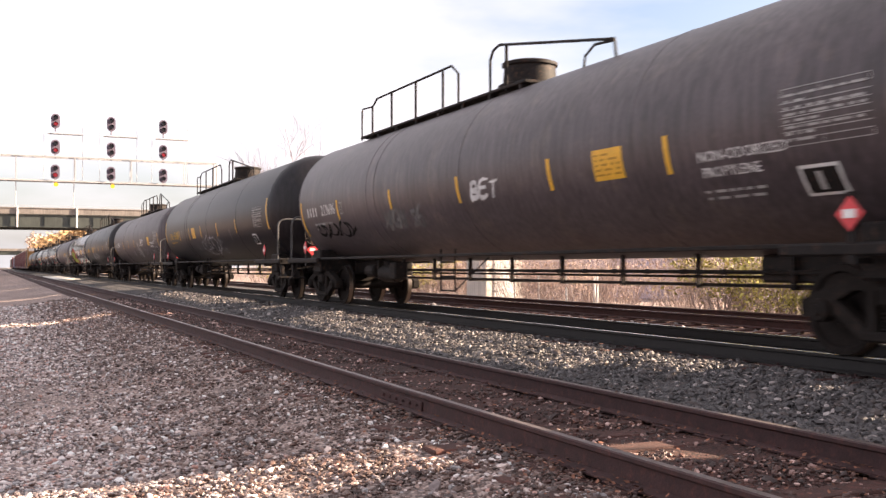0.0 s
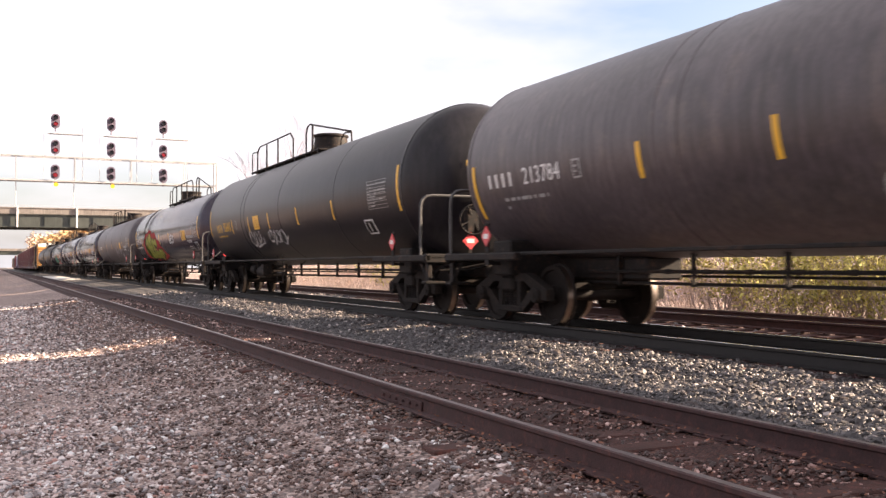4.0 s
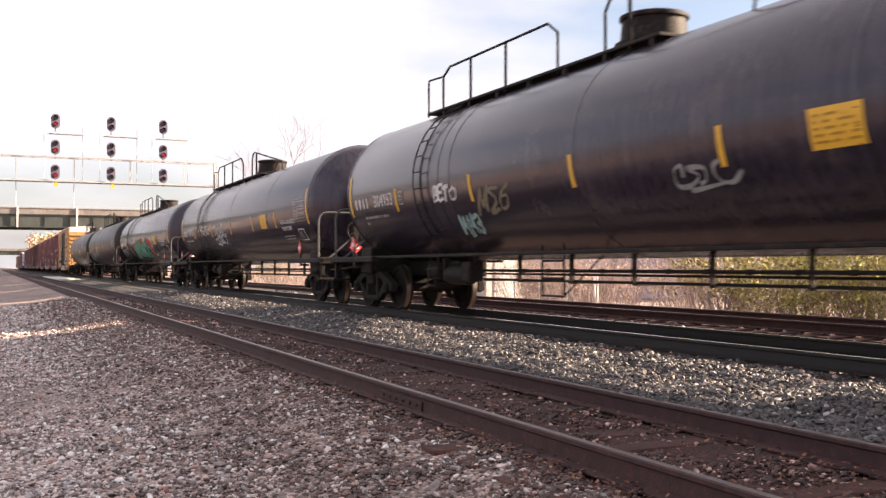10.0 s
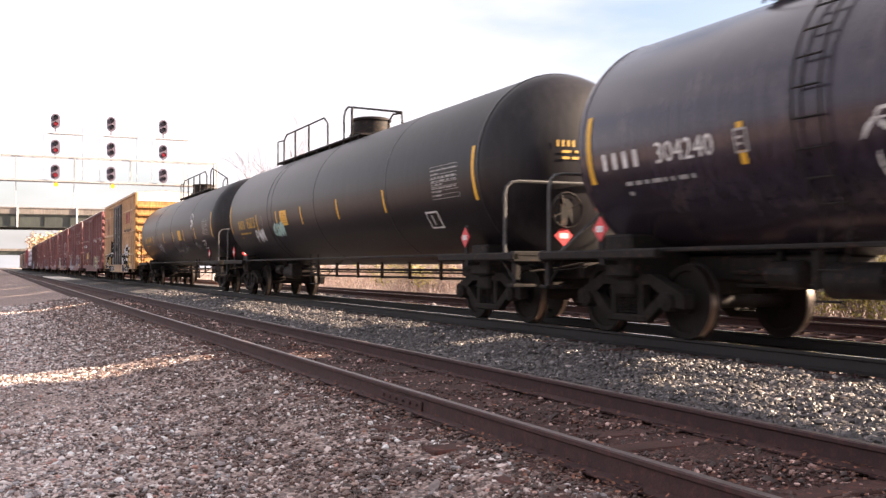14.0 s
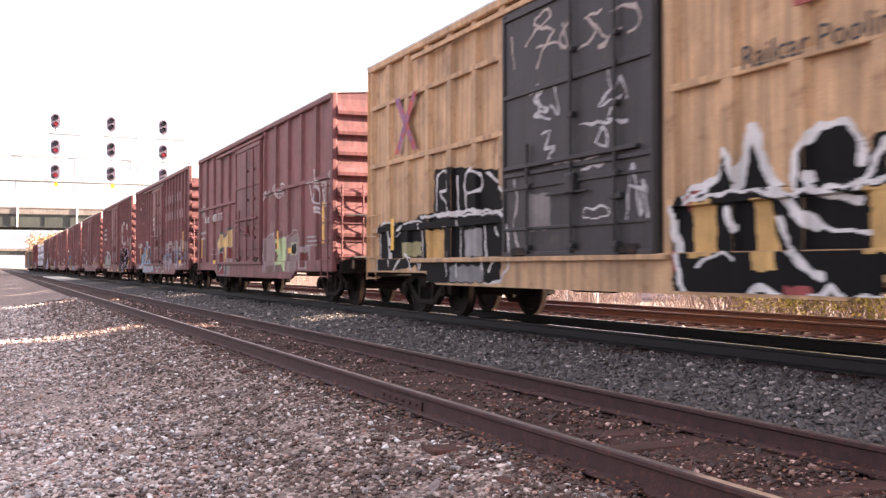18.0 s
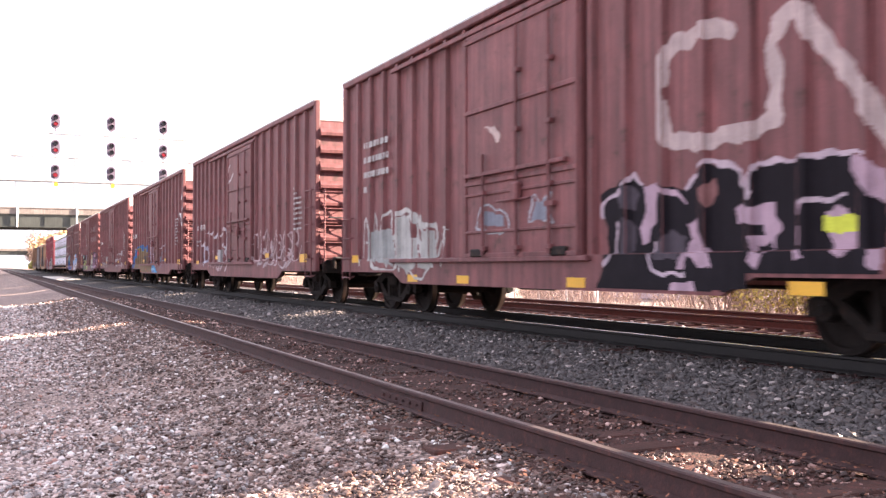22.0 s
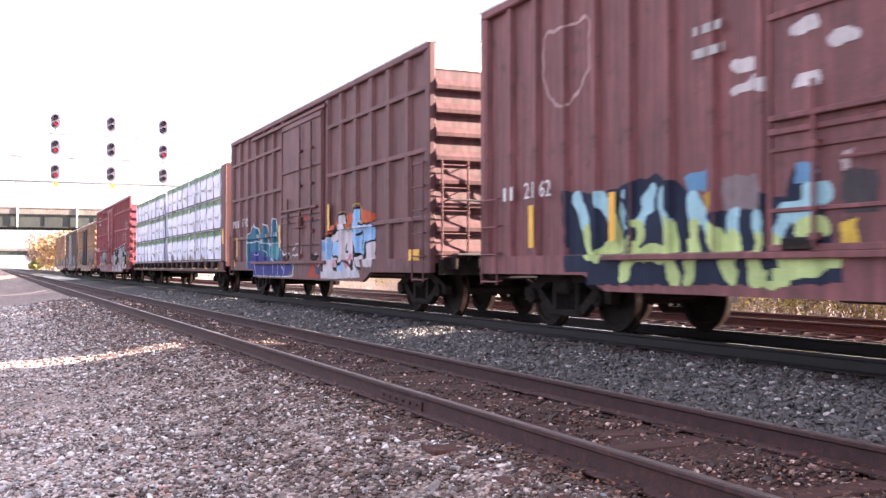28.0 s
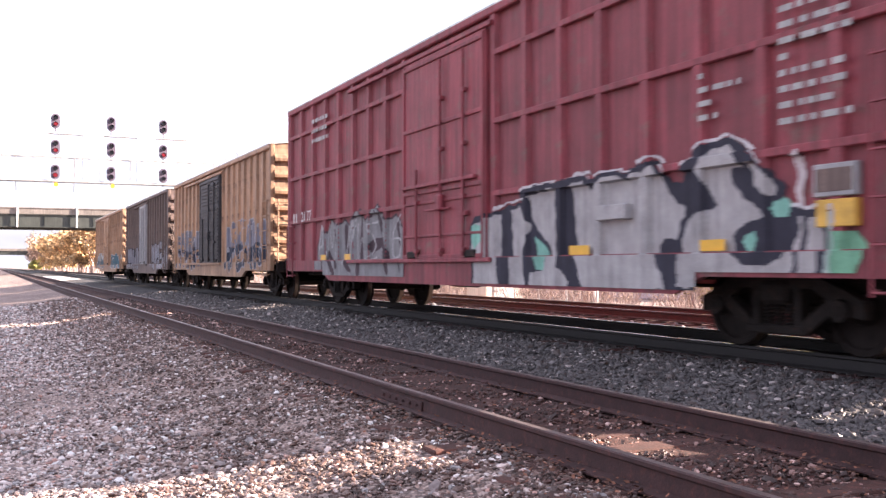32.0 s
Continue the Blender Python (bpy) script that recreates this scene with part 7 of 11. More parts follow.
LOOP_TAG.line((0.55, 0.55, 0.56), 0.032, [(-3.62, 2.13), (-3.77, 2.06)])
LOOP_TAG.line((0.1, 0.1, 0.1), 0.05, [(-0.73, 1.78), (-0.57, 1.81), (-0.59, 1.66), (-0.37, 1.67), (-0.31, 1.56)])
LOOP_TAG.line((0.1, 0.1, 0.1), 0.05, [(-0.71, 1.69), (-0.58, 1.58), (-0.35, 1.51)])
SCRAWL_TAG = Piece("several pale scrawled tags on a dusty tank")
SCRAWL_TAG.line((0.42, 0.42, 0.43), 0.035, [(1.61, 2.16), (1.64, 2.02), (1.63, 1.61), (1.77, 1.54), (1.94, 1.78), (2.06, 2.04)])
SCRAWL_TAG.line((0.42, 0.42, 0.43), 0.035, [(1.94, 2.0), (2.34, 2.11), (2.05, 1.82), (2.55, 2.14), (2.27, 1.8)])
SCRAWL_TAG.line((0.42, 0.42, 0.43), 0.035, [(2.61, 2.13), (2.46, 1.84), (2.12, 1.81), (2.63, 1.96)])
SCRAWL_TAG.line((0.42, 0.42, 0.43), 0.035, [(2.89, 2.07), (3.07, 1.97), (2.8, 1.86), (2.5, 1.75), (1.95, 1.55)])
SCRAWL_TAG.line((0.42, 0.42, 0.43), 0.035, [(3.01, 2.02), (2.97, 1.72), (2.8, 1.86), (2.99, 1.55)])
SCRAWL_TAG.line((0.42, 0.42, 0.43), 0.035, [(2.41, 1.75), (2.27, 1.45)])
SCRAWL_TAG.line((0.45, 0.45, 0.46), 0.04, [(4.04, 2.12), (4.03, 1.91), (3.71, 1.81), (3.64, 1.98), (3.88, 2.06), (4.05, 1.87), (4.08, 1.57), (4.12, 1.48)])
SCRAWL_TAG.line((0.45, 0.45, 0.46), 0.04, [(3.99, 1.91), (4.3, 1.85), (3.94, 1.72), (3.88, 1.78)])
SCRAWL_TAG.line((0.45, 0.45, 0.46), 0.04, [(4.44, 2.08), (4.59, 1.95), (4.82, 1.97), (4.8, 2.06)])
SCRAWL_TAG.line((0.45, 0.45, 0.46), 0.04, [(4.58, 1.93), (4.45, 1.69), (4.62, 1.64), (5.05, 1.64), (4.61, 1.57), (5.13, 1.73), (5.22, 1.94)])
SCRAWL_TAG.line((0.45, 0.45, 0.46), 0.04, [(4.16, 1.51), (4.89, 1.63), (4.92, 1.44), (5.38, 1.31)])
SCRAWL_TAG.line((0.45, 0.45, 0.46), 0.04, [(4.96, 2.03), (4.95, 1.81), (5.25, 1.68), (5.4, 1.62)])
SCRAWL_TAG.line((0.45, 0.45, 0.46), 0.04, [(4.76, 1.63), (4.66, 1.45), (4.77, 1.38)])
SCRAWL_TAG.line((0.2, 0.2, 0.21), 0.05, [(-2.43, 1.83), (-1.77, 2.29), (-1.67, 1.96), (-1.17, 2.31), (-1.71, 1.8)])
SCRAWL_TAG.line((0.2, 0.2, 0.21), 0.05, [(-1.17, 2.04), (-1.16, 2.2), (-1.04, 1.96)])
SCRAWL_TAG.line((0.2, 0.2, 0.21), 0.05, [(-0.77, 2.02), (-0.54, 2.16), (-0.44, 1.93), (-0.13, 2.18), (0.1, 1.97), (0.33, 2.2)])
SCRAWL_TAG.line((0.2, 0.2, 0.21), 0.05, [(0.26, 2.01), (0.67, 2.08), (0.64, 1.89)])
SCRAWL_TAG.line((0.16, 0.18, 0.18), 0.05, [(-4.93, 1.81), (-4.11, 2.02), (-3.87, 1.77), (-3.2, 2.04)])
SCRAWL_TAG.line((0.16, 0.18, 0.18), 0.05, [(-4.95, 1.75), (-5.01, 1.56)])
SCRAWL_TAG.line((0.16, 0.18, 0.18), 0.05, [(6.93, 1.75), (7.14, 1.83), (6.9, 1.59), (7.22, 1.73), (7.05, 1.49), (7.36, 1.66), (7.3, 1.41)])
SCRAWL_TAG.line((0.2, 0.2, 0.2), 0.06, [(-4.5, 2.07), (-4.47, 1.92), (-4.71, 1.77), (-4.5, 1.73), (-4.44, 1.39)])
SCRAWL_TAG.line((0.2, 0.2, 0.2), 0.06, [(-4.53, 1.87), (-4.09, 2.02), (-4.1, 1.59), (-4.52, 1.76)])
SCRAWL_TAG.line((0.2, 0.2, 0.2), 0.06, [(-4.29, 1.99), (-4.36, 1.69), (-4.13, 2.0), (-4.22, 1.63)])
SCRAWL_TAG.line((0.36, 0.36, 0.37), 0.035, [(-4.05, 2.02), (-4.0, 1.88), (-3.75, 1.8), (-3.26, 1.78)])
SCRAWL_TAG.line((0.36, 0.36, 0.37), 0.035, [(-3.66, 2.13), (-3.7, 1.9), (-3.53, 1.99), (-3.51, 1.88), (-3.36, 2.02), (-3.34, 1.82)])
SCRAWL_TAG.line((0.36, 0.36, 0.37), 0.035, [(-3.38, 1.54), (-3.86, 1.52), (-3.91, 1.6), (-3.55, 1.79)])
SCRAWL_TAG.line((0.36, 0.36, 0.37), 0.035, [(-3.91, 1.55), (-3.94, 1.37)])
BLOCK_PIECE = Piece("black and white block-letter graffiti with bare yellow patches and a painted lit edge")
BLOCK_PIECE.fill((0.006, 0.006, 0.007), [(2.03, 0.49), (1.94, 1.34), (1.99, 1.56), (2.16, 1.76), (2.61, 1.83), (2.84, 2.12), (3.03, 1.76), (3.18, 2.35), (3.36, 1.96), (3.64, 1.61), (3.8, 1.57), (3.81, 1.92), (3.99, 2.17), (4.31, 2.25), (4.58, 2.08), (4.64, 1.88), (4.81, 2.03), (5.04, 2.04), (5.37, 2.01), (5.57, 1.65), (5.56, 0.58), (2.13, 0.43)])
BLOCK_PIECE.fill((0.48, 0.31, 0.13), [(2.25, 1.59), (2.63, 1.6), (2.66, 0.99), (2.29, 0.97)])
BLOCK_PIECE.fill((0.48, 0.31, 0.13), [(3.21, 1.57), (3.46, 1.56), (3.6, 0.85), (3.27, 0.84)])
BLOCK_PIECE.fill((0.48, 0.31, 0.13), [(4.65, 1.59), (4.93, 1.59), (4.98, 0.99), (4.66, 0.99)])
BLOCK_PIECE.fill((0.26, 0.07, 0.07), [(2.2, 1.67), (2.43, 1.75), (2.35, 1.59), (2.2, 1.49)])
BLOCK_PIECE.fill((0.26, 0.07, 0.07), [(1.98, 1.09), (2.08, 1.09), (2.11, 0.84), (2.01, 0.84)])
BLOCK_PIECE.fill((0.26, 0.07, 0.07), [(3.71, 0.71), (4.03, 0.71), (4.1, 0.58), (3.74, 0.57)])
BLOCK_PIECE.line((0.55, 0.55, 0.56), 0.07, [(2.18, 1.65), (2.2, 1.73), (2.63, 1.81), (2.84, 2.09), (2.96, 1.78)])
BLOCK_PIECE.line((0.55, 0.55, 0.56), 0.13, [(2.99, 1.68), (3.19, 2.28), (3.33, 1.94), (3.64, 1.58), (4.04, 1.29)])
BLOCK_PIECE.line((0.55, 0.55, 0.56), 0.09, [(2.47, 1.72), (2.31, 1.62)])
BLOCK_PIECE.line((0.55, 0.55, 0.56), 0.09, [(3.84, 1.57), (3.84, 1.89), (4.02, 2.14), (4.33, 2.2), (4.54, 2.04), (4.58, 1.81)])
BLOCK_PIECE.line((0.55, 0.55, 0.56), 0.08, [(1.94, 1.53), (2.02, 1.21), (2.15, 0.71), (2.37, 0.54), (3.12, 0.58), (3.44, 0.69), (3.63, 0.57), (4.1, 0.58), (4.3, 0.7), (4.49, 0.59), (5.56, 0.62)])
# light on the stringer's edge, painted as a thin white line
BLOCK_PIECE.line((0.55, 0.55, 0.56), 0.035, [(2.19, 1.59), (3.05, 1.65), (3.81, 1.59), (4.86, 1.63), (5.57, 1.65)])
BLOCK_PIECE.line((0.55, 0.55, 0.56), 0.09, [(3.54, 1.36), (3.75, 1.06), (3.96, 0.9), (4.2, 0.79)])
BLOCK_PIECE.line((0.55, 0.55, 0.56), 0.08, [(2.87, 1.47), (2.96, 1.28)])
BLOCK_PIECE.line((0.55, 0.55, 0.56), 0.1, [(4.59, 1.59), (4.75, 1.78), (4.86, 1.9), (5.04, 1.98)])
BLOCK_PIECE.line((0.55, 0.55, 0.56), 0.08, [(3.97, 1.74), (4.04, 1.62), (4.24, 1.54), (4.56, 1.48)])
BLOCK_PIECE.line((0.55, 0.55, 0.56), 0.05, [(4.04, 1.27), (4.37, 1.21), (4.68, 1.19)])
BLOCK_PIECE.line((0.55, 0.55, 0.56), 0.04, [(2.42, 0.9), (2.78, 1.02), (2.96, 0.97)])
BLOCK_PIECE.line((0.55, 0.55, 0.56), 0.09, [(5.04, 1.56), (5.15, 1.22), (5.36, 1.12)])
BLOCK_PIECE.fill((0.006, 0.006, 0.007), [(-4.71, 2.58), (-3.92, 2.54), (-2.27, 2.36), (-2.01, 1.73), (-2.12, 0.64), (-4.98, 0.59), (-5.37, 0.91), (-7.37, 0.71), (-7.43, 1.72), (-5.68, 1.74), (-5.32, 1.82), (-4.76, 1.81)])
BLOCK_PIECE.fill((0.26, 0.26, 0.27), [(-3.53, 1.48), (-2.88, 1.47), (-2.88, 1.07), (-3.49, 1.05)])
BLOCK_PIECE.fill((0.48, 0.31, 0.13), [(-4.96, 1.53), (-4.33, 1.53), (-4.33, 0.99), (-4.86, 0.99)])
BLOCK_PIECE.fill((0.3, 0.28, 0.16), [(-6.23, 1.31), (-5.31, 1.34), (-5.31, 1.09), (-6.18, 1.06)])
BLOCK_PIECE.fill((0.2, 0.2, 0.21), [(-3.92, 0.91), (-2.68, 0.91), (-2.68, 0.64), (-3.92, 0.63)])
BLOCK_PIECE.line((0.55, 0.55, 0.56), 0.045, [(-4.62, 1.87), (-4.57, 2.45), (-4.15, 2.45), (-4.1, 2.19), (-4.48, 2.15), (-4.04, 1.85)])
BLOCK_PIECE.line((0.55, 0.55, 0.56), 0.045, [(-3.79, 2.4), (-3.75, 1.84)])
BLOCK_PIECE.line((0.55, 0.55, 0.56), 0.045, [(-3.45, 1.8), (-3.49, 2.39), (-2.97, 2.38), (-2.92, 2.1), (-3.41, 2.09)])
BLOCK_PIECE.line((0.55, 0.55, 0.56), 0.045, [(-2.72, 2.35), (-2.21, 2.1), (-2.12, 1.73), (-4.67, 1.77)])
BLOCK_PIECE.line((0.55, 0.55, 0.56), 0.045, [(-7.3, 0.8), (-7.31, 1.69), (-6.61, 1.69), (-6.52, 1.45), (-6.04, 1.65), (-5.32, 1.67), (-5.24, 0.91)])
BLOCK_PIECE.line((0.55, 0.55, 0.56), 0.045, [(-6.76, 1.57), (-6.7, 0.91)])
BLOCK_PIECE.line((0.55, 0.55, 0.56), 0.045, [(-5.32, 1.77), (-2.12, 1.68), (-2.16, 0.67), (-4.98, 0.61), (-5.11, 1.01)])
BLOCK_PIECE.line((0.55, 0.55, 0.56), 0.045, [(-4.15, 1.57), (-4.04, 0.72)])
BLOCK_PIECE.line((0.55, 0.55, 0.56), 0.045, [(-3.66, 1.6), (-3.66, 0.72)])
BLOCK_PIECE.line((0.55, 0.55, 0.56), 0.045, [(-2.78, 1.52), (-2.72, 0.82)])
BLOCK_PIECE.line((0.55, 0.55, 0.56), 0.045, [(-2.45, 1.51), (-2.21, 1.16), (-2.49, 0.82)])
BLOCK_PIECE.line((0.55, 0.55, 0.56), 0.045, [(-6.46, 0.81), (-5.9, 1.12), (-5.5, 0.71)])
BLOCK_PIECE.line((0.36, 0.32, 0.31), 0.04, [(-1.26, 4.0), (-1.02, 4.15), (-0.56, 4.28), (-0.71, 4.39), (-1.02, 4.26), (-0.49, 4.07), (-0.71, 3.92), (-0.94, 3.66)])
BLOCK_PIECE.line((0.36, 0.32, 0.31), 0.04, [(-0.94, 3.93), (-0.34, 3.89)])
BLOCK_PIECE.line((0.36, 0.32, 0.31), 0.04, [(-0.27, 4.1), (-0.13, 3.77), (-0.34, 3.89), (-0.06, 4.16)])
BLOCK_PIECE.line((0.36, 0.32, 0.31), 0.04, [(0.14, 3.68), (0.53, 3.81), (0.34, 4.03), (0.78, 3.69), (0.6, 3.62), (1.08, 3.76)])
BLOCK_PIECE.line((0.36, 0.32, 0.31), 0.04, [(0.9, 4.01), (1.31, 3.98), (1.48, 3.77), (1.25, 3.66)])
BLOCK_PIECE.line((0.36, 0.32, 0.31), 0.04, [(-1.68, 4.2), (-1.59, 3.77)])
BLOCK_PIECE.line((0.36, 0.32, 0.31), 0.04, [(0.28, 4.05), (0.66, 4.07)])
BLOCK_PIECE.line((0.42, 0.42, 0.44), 0.04, [(-1.1, 3.33), (-0.79, 3.31), (-1.02, 3.19), (-0.64, 3.02), (-1.02, 3.0), (-0.57, 2.89)])
BLOCK_PIECE.line((0.42, 0.42, 0.44), 0.04, [(-0.94, 3.42), (-0.87, 2.94)])
BLOCK_PIECE.line((0.42, 0.42, 0.44), 0.04, [(-0.49, 3.34), (-0.35, 2.94), (-0.57, 3.05)])
BLOCK_PIECE.line((0.42, 0.42, 0.44), 0.04, [(0.65, 2.94), (0.9, 3.07), (0.59, 2.88), (1.08, 2.94), (0.78, 2.71), (1.19, 2.62)])
BLOCK_PIECE.line((0.42, 0.42, 0.44), 0.04, [(0.78, 3.34), (0.9, 3.04), (1.08, 3.15), (1.19, 2.89)])
BLOCK_PIECE.line((0.42, 0.42, 0.44), 0.04, [(0.14, 2.71), (0.65, 2.67), (1.07, 2.64)])
BLOCK_PIECE.line((0.42, 0.42, 0.44), 0.04, [(0.53, 2.46), (0.71, 2.61), (0.77, 2.36), (0.59, 2.42)])
BLOCK_PIECE.line((0.42, 0.42, 0.44), 0.04, [(-0.79, 2.69), (-0.57, 2.74), (-0.72, 2.49), (-0.49, 2.5), (-0.64, 2.33), (-0.42, 2.27)])
BLOCK_PIECE.line((0.42, 0.42, 0.44), 0.04, [(-0.64, 2.33), (0.2, 2.24), (0.56, 2.3)])
BLOCK_PIECE.line((0.42, 0.42, 0.44), 0.04, [(1.18, 1.44), (1.3, 2.1), (1.46, 1.49), (1.52, 1.88), (1.6, 1.42)])
BLOCK_PIECE.line((0.42, 0.42, 0.44), 0.04, [(1.24, 1.84), (1.57, 1.78)])
BLOCK_PIECE.line((0.42, 0.42, 0.44), 0.04, [(0.2, 2.13), (0.71, 2.16)])
BLOCK_PIECE.fill((0.2, 0.19, 0.19), [(-1.23, 1.9), (-0.57, 1.9), (-0.57, 1.4), (-1.19, 1.38)])
BLOCK_PIECE.line((0.5, 0.5, 0.5), 0.02, [(0.26, 1.61), (0.77, 1.62), (0.78, 1.51), (0.28, 1.49), (0.26, 1.61)])
BLOCK_PIECE.line((0.4, 0.38, 0.38), 0.04, [(-1.6, 2.13), (-1.51, 1.8), (-1.63, 1.48), (-1.47, 1.15)])
BLOCK_PIECE.line((0.14, 0.1, 0.08), 0.05, [(5.19, 2.9), (5.28, 3.02), (5.35, 2.84), (5.43, 2.96)])
TAN_PIECE = Piece("tan, slate and grey graffiti with a pale green block")
TAN_PIECE.fill((0.3, 0.24, 0.24), [(-4.99, 1.73), (-4.68, 1.89), (-3.98, 2.06), (-3.84, 1.89), (-3.06, 2.1), (-2.56, 2.2), (-2.57, 0.57), (-4.52, 0.61)])
TAN_PIECE.fill((0.55, 0.4, 0.2), [(-4.87, 1.72), (-4.68, 1.83), (-3.98, 1.97), (-3.89, 1.82), (-3.8, 1.84), (-3.05, 2.02), (-2.56, 2.12), (-2.56, 1.56), (-3.5, 1.51), (-3.84, 1.57), (-4.39, 1.37), (-4.71, 1.46)])
TAN_PIECE.fill((0.17, 0.05, 0.05), [(-4.69, 1.3), (-3.64, 1.54), (-3.54, 1.51), (-3.45, 0.74), (-3.51, 0.64), (-4.5, 0.62)])
TAN_PIECE.fill((0.1, 0.105, 0.11), [(-4.39, 1.37), (-3.87, 1.6), (-3.84, 1.46), (-4.32, 1.29)])
TAN_PIECE.fill((0.11, 0.11, 0.12), [(-3.94, 1.96), (-3.86, 1.99), (-3.77, 1.86), (-3.88, 1.79)])
TAN_PIECE.fill((0.1, 0.1, 0.11), [(-4.22, 0.74), (-4.3, 1.02), (-3.95, 1.06), (-3.71, 0.99), (-3.68, 0.94), (-4.17, 0.73)])
TAN_PIECE.fill((0.55, 0.4, 0.2), [(-3.78, 1.78), (-3.57, 1.82), (-3.56, 1.35), (-3.59, 0.95), (-3.74, 0.97)])
TAN_PIECE.fill((0.1, 0.1, 0.11), [(-3.44, 1.1), (-3.03, 1.11), (-3.03, 0.63), (-3.38, 0.62)])
TAN_PIECE.fill((0.1, 0.1, 0.11), [(-3.5, 1.53), (-3.25, 1.61), (-3.22, 1.54), (-3.44, 1.48)])
TAN_PIECE.fill((0.17, 0.05, 0.05), [(-3.44, 1.48), (-3.02, 1.5), (-2.56, 1.51), (-2.57, 1.15), (-3.44, 1.15)])
TAN_PIECE.line((0.09, 0.1, 0.1), 0.07, [(-4.92, 1.76), (-4.68, 1.88), (-3.98, 2.03), (-3.84, 1.87), (-3.05, 2.07), (-2.56, 2.17)])
TAN_PIECE.line((0.34, 0.3, 0.3), 0.05, [(-4.94, 1.71), (-4.74, 1.13), (-4.55, 0.62)])
TAN_PIECE.line((0.34, 0.3, 0.3), 0.05, [(-3.44, 1.5), (-3.38, 1.05), (-3.26, 0.62)])
TAN_PIECE.line((0.34, 0.3, 0.3), 0.05, [(-4.35, 1.28), (-3.98, 1.39), (-3.95, 1.06)])
TAN_PIECE.line((0.34, 0.3, 0.3), 0.05, [(-4.24, 0.73), (-3.7, 0.92)])
TAN_PIECE.line((0.38, 0.34, 0.34), 0.02, [(-5.84, 1.28), (-5.69, 1.49), (-5.45, 1.53), (-5.18, 1.45), (-5.05, 1.4)])
TAN_PIECE.line((0.38, 0.34, 0.34), 0.02, [(-5.99, 1.35), (-5.84, 1.28), (-5.36, 1.31), (-4.92, 1.32)])
TAN_PIECE.line((0.38, 0.34, 0.34), 0.04, [(-7.65, 2.75), (-7.41, 2.93), (-7.35, 3.17), (-7.22, 2.94), (-7.44, 2.83), (-7.1, 2.81)])
TAN_PIECE.line((0.38, 0.34, 0.34), 0.04, [(-7.68, 2.64), (-7.48, 2.76), (-7.16, 2.75)])
TAN_PIECE.line((0.38, 0.34, 0.34), 0.04, [(-7.54, 3.02), (-7.22, 3.08), (-7.1, 2.88)])
TAN_PIECE.fill((0.25, 0.19, 0.19), [(1.63, 0.74), (1.72, 1.68), (2.59, 1.81), (2.96, 1.72), (2.96, 0.74)])
TAN_PIECE.fill((0.4, 0.5, 0.28), [(3.0, 1.62), (3.95, 1.67), (4.01, 0.76), (3.03, 0.74)])
TAN_PIECE.fill((0.24, 0.19, 0.19), [(4.09, 1.63), (4.94, 1.78), (5.1, 0.76), (4.17, 0.75)])
TAN_PIECE.fill((0.3, 0.25, 0.25), [(5.21, 1.33), (5.58, 1.44), (5.98, 1.38), (6.0, 0.68), (5.26, 0.67)])
TAN_PIECE.fill((0.15, 0.05, 0.05), [(5.34, 1.23), (5.83, 1.25), (5.85, 0.9), (5.37, 0.87)])
TAN_PIECE.fill((0.4, 0.4, 0.3), [(4.26, 1.5), (4.85, 1.52), (4.85, 1.19), (4.29, 1.18)])
TAN_PIECE.fill((0.03, 0.03, 0.03), [(4.34, 1.45), (4.78, 1.47), (4.78, 1.23), (4.35, 1.23)])
TAN_PIECE.fill((0.16, 0.11, 0.1), [(2.05, 0.91), (3.69, 0.95), (3.85, 0.74), (2.04, 0.73)])
TAN_PIECE.line((0.36, 0.31, 0.31), 0.03, [(1.67, 0.76), (1.76, 1.65), (2.63, 1.79), (2.93, 1.69), (2.89, 0.77)])
TAN_PIECE.line((0.36, 0.31, 0.31), 0.03, [(3.0, 0.77), (3.0, 1.6), (3.92, 1.65)])
TAN_PIECE.line((0.36, 0.31, 0.31), 0.03, [(4.14, 0.78), (4.11, 1.61), (4.91, 1.77), (5.07, 0.78)])
TAN_PIECE.line((0.36, 0.31, 0.31), 0.03, [(2.25, 1.7), (2.34, 2.14), (2.48, 1.74)])
TAN_PIECE.line((0.36, 0.31, 0.31), 0.03, [(2.63, 1.77), (2.82, 2.19), (2.91, 1.93)])
TAN_PIECE.line((0.36, 0.31, 0.31), 0.03, [(4.4, 1.75), (4.55, 2.13)])
TAN_PIECE.line((0.36, 0.31, 0.31), 0.03, [(3.27, 1.74), (3.35, 2.06)])
TAN_PIECE.line((0.52, 0.48, 0.49), 0.05, [(5.96, 2.88), (6.17, 2.45), (6.31, 2.69), (6.4, 2.39)])
TAN_PIECE.line((0.52, 0.48, 0.49), 0.05, [(6.45, 2.7), (6.67, 2.79), (6.77, 2.39), (6.49, 2.46), (6.45, 2.7)])
TAN_PIECE.line((0.52, 0.48, 0.49), 0.05, [(6.81, 2.35), (6.94, 2.82), (7.09, 2.36)])
TAN_PIECE.line((0.52, 0.48, 0.49), 0.05, [(7.07, 2.66), (7.23, 2.8), (7.14, 2.35), (7.38, 2.35)])
TAN_PIECE.line((0.52, 0.48, 0.49), 0.05, [(6.25, 2.31), (6.64, 2.18), (7.16, 2.02), (6.96, 2.21), (6.53, 2.28)])
TAN_PIECE.line((0.52, 0.48, 0.49), 0.05, [(6.43, 3.03), (6.54, 3.18), (6.63, 2.95), (7.2, 2.82)])
TAN_PIECE.line((0.52, 0.48, 0.49), 0.05, [(5.96, 2.91), (6.43, 2.89), (7.22, 2.84)])
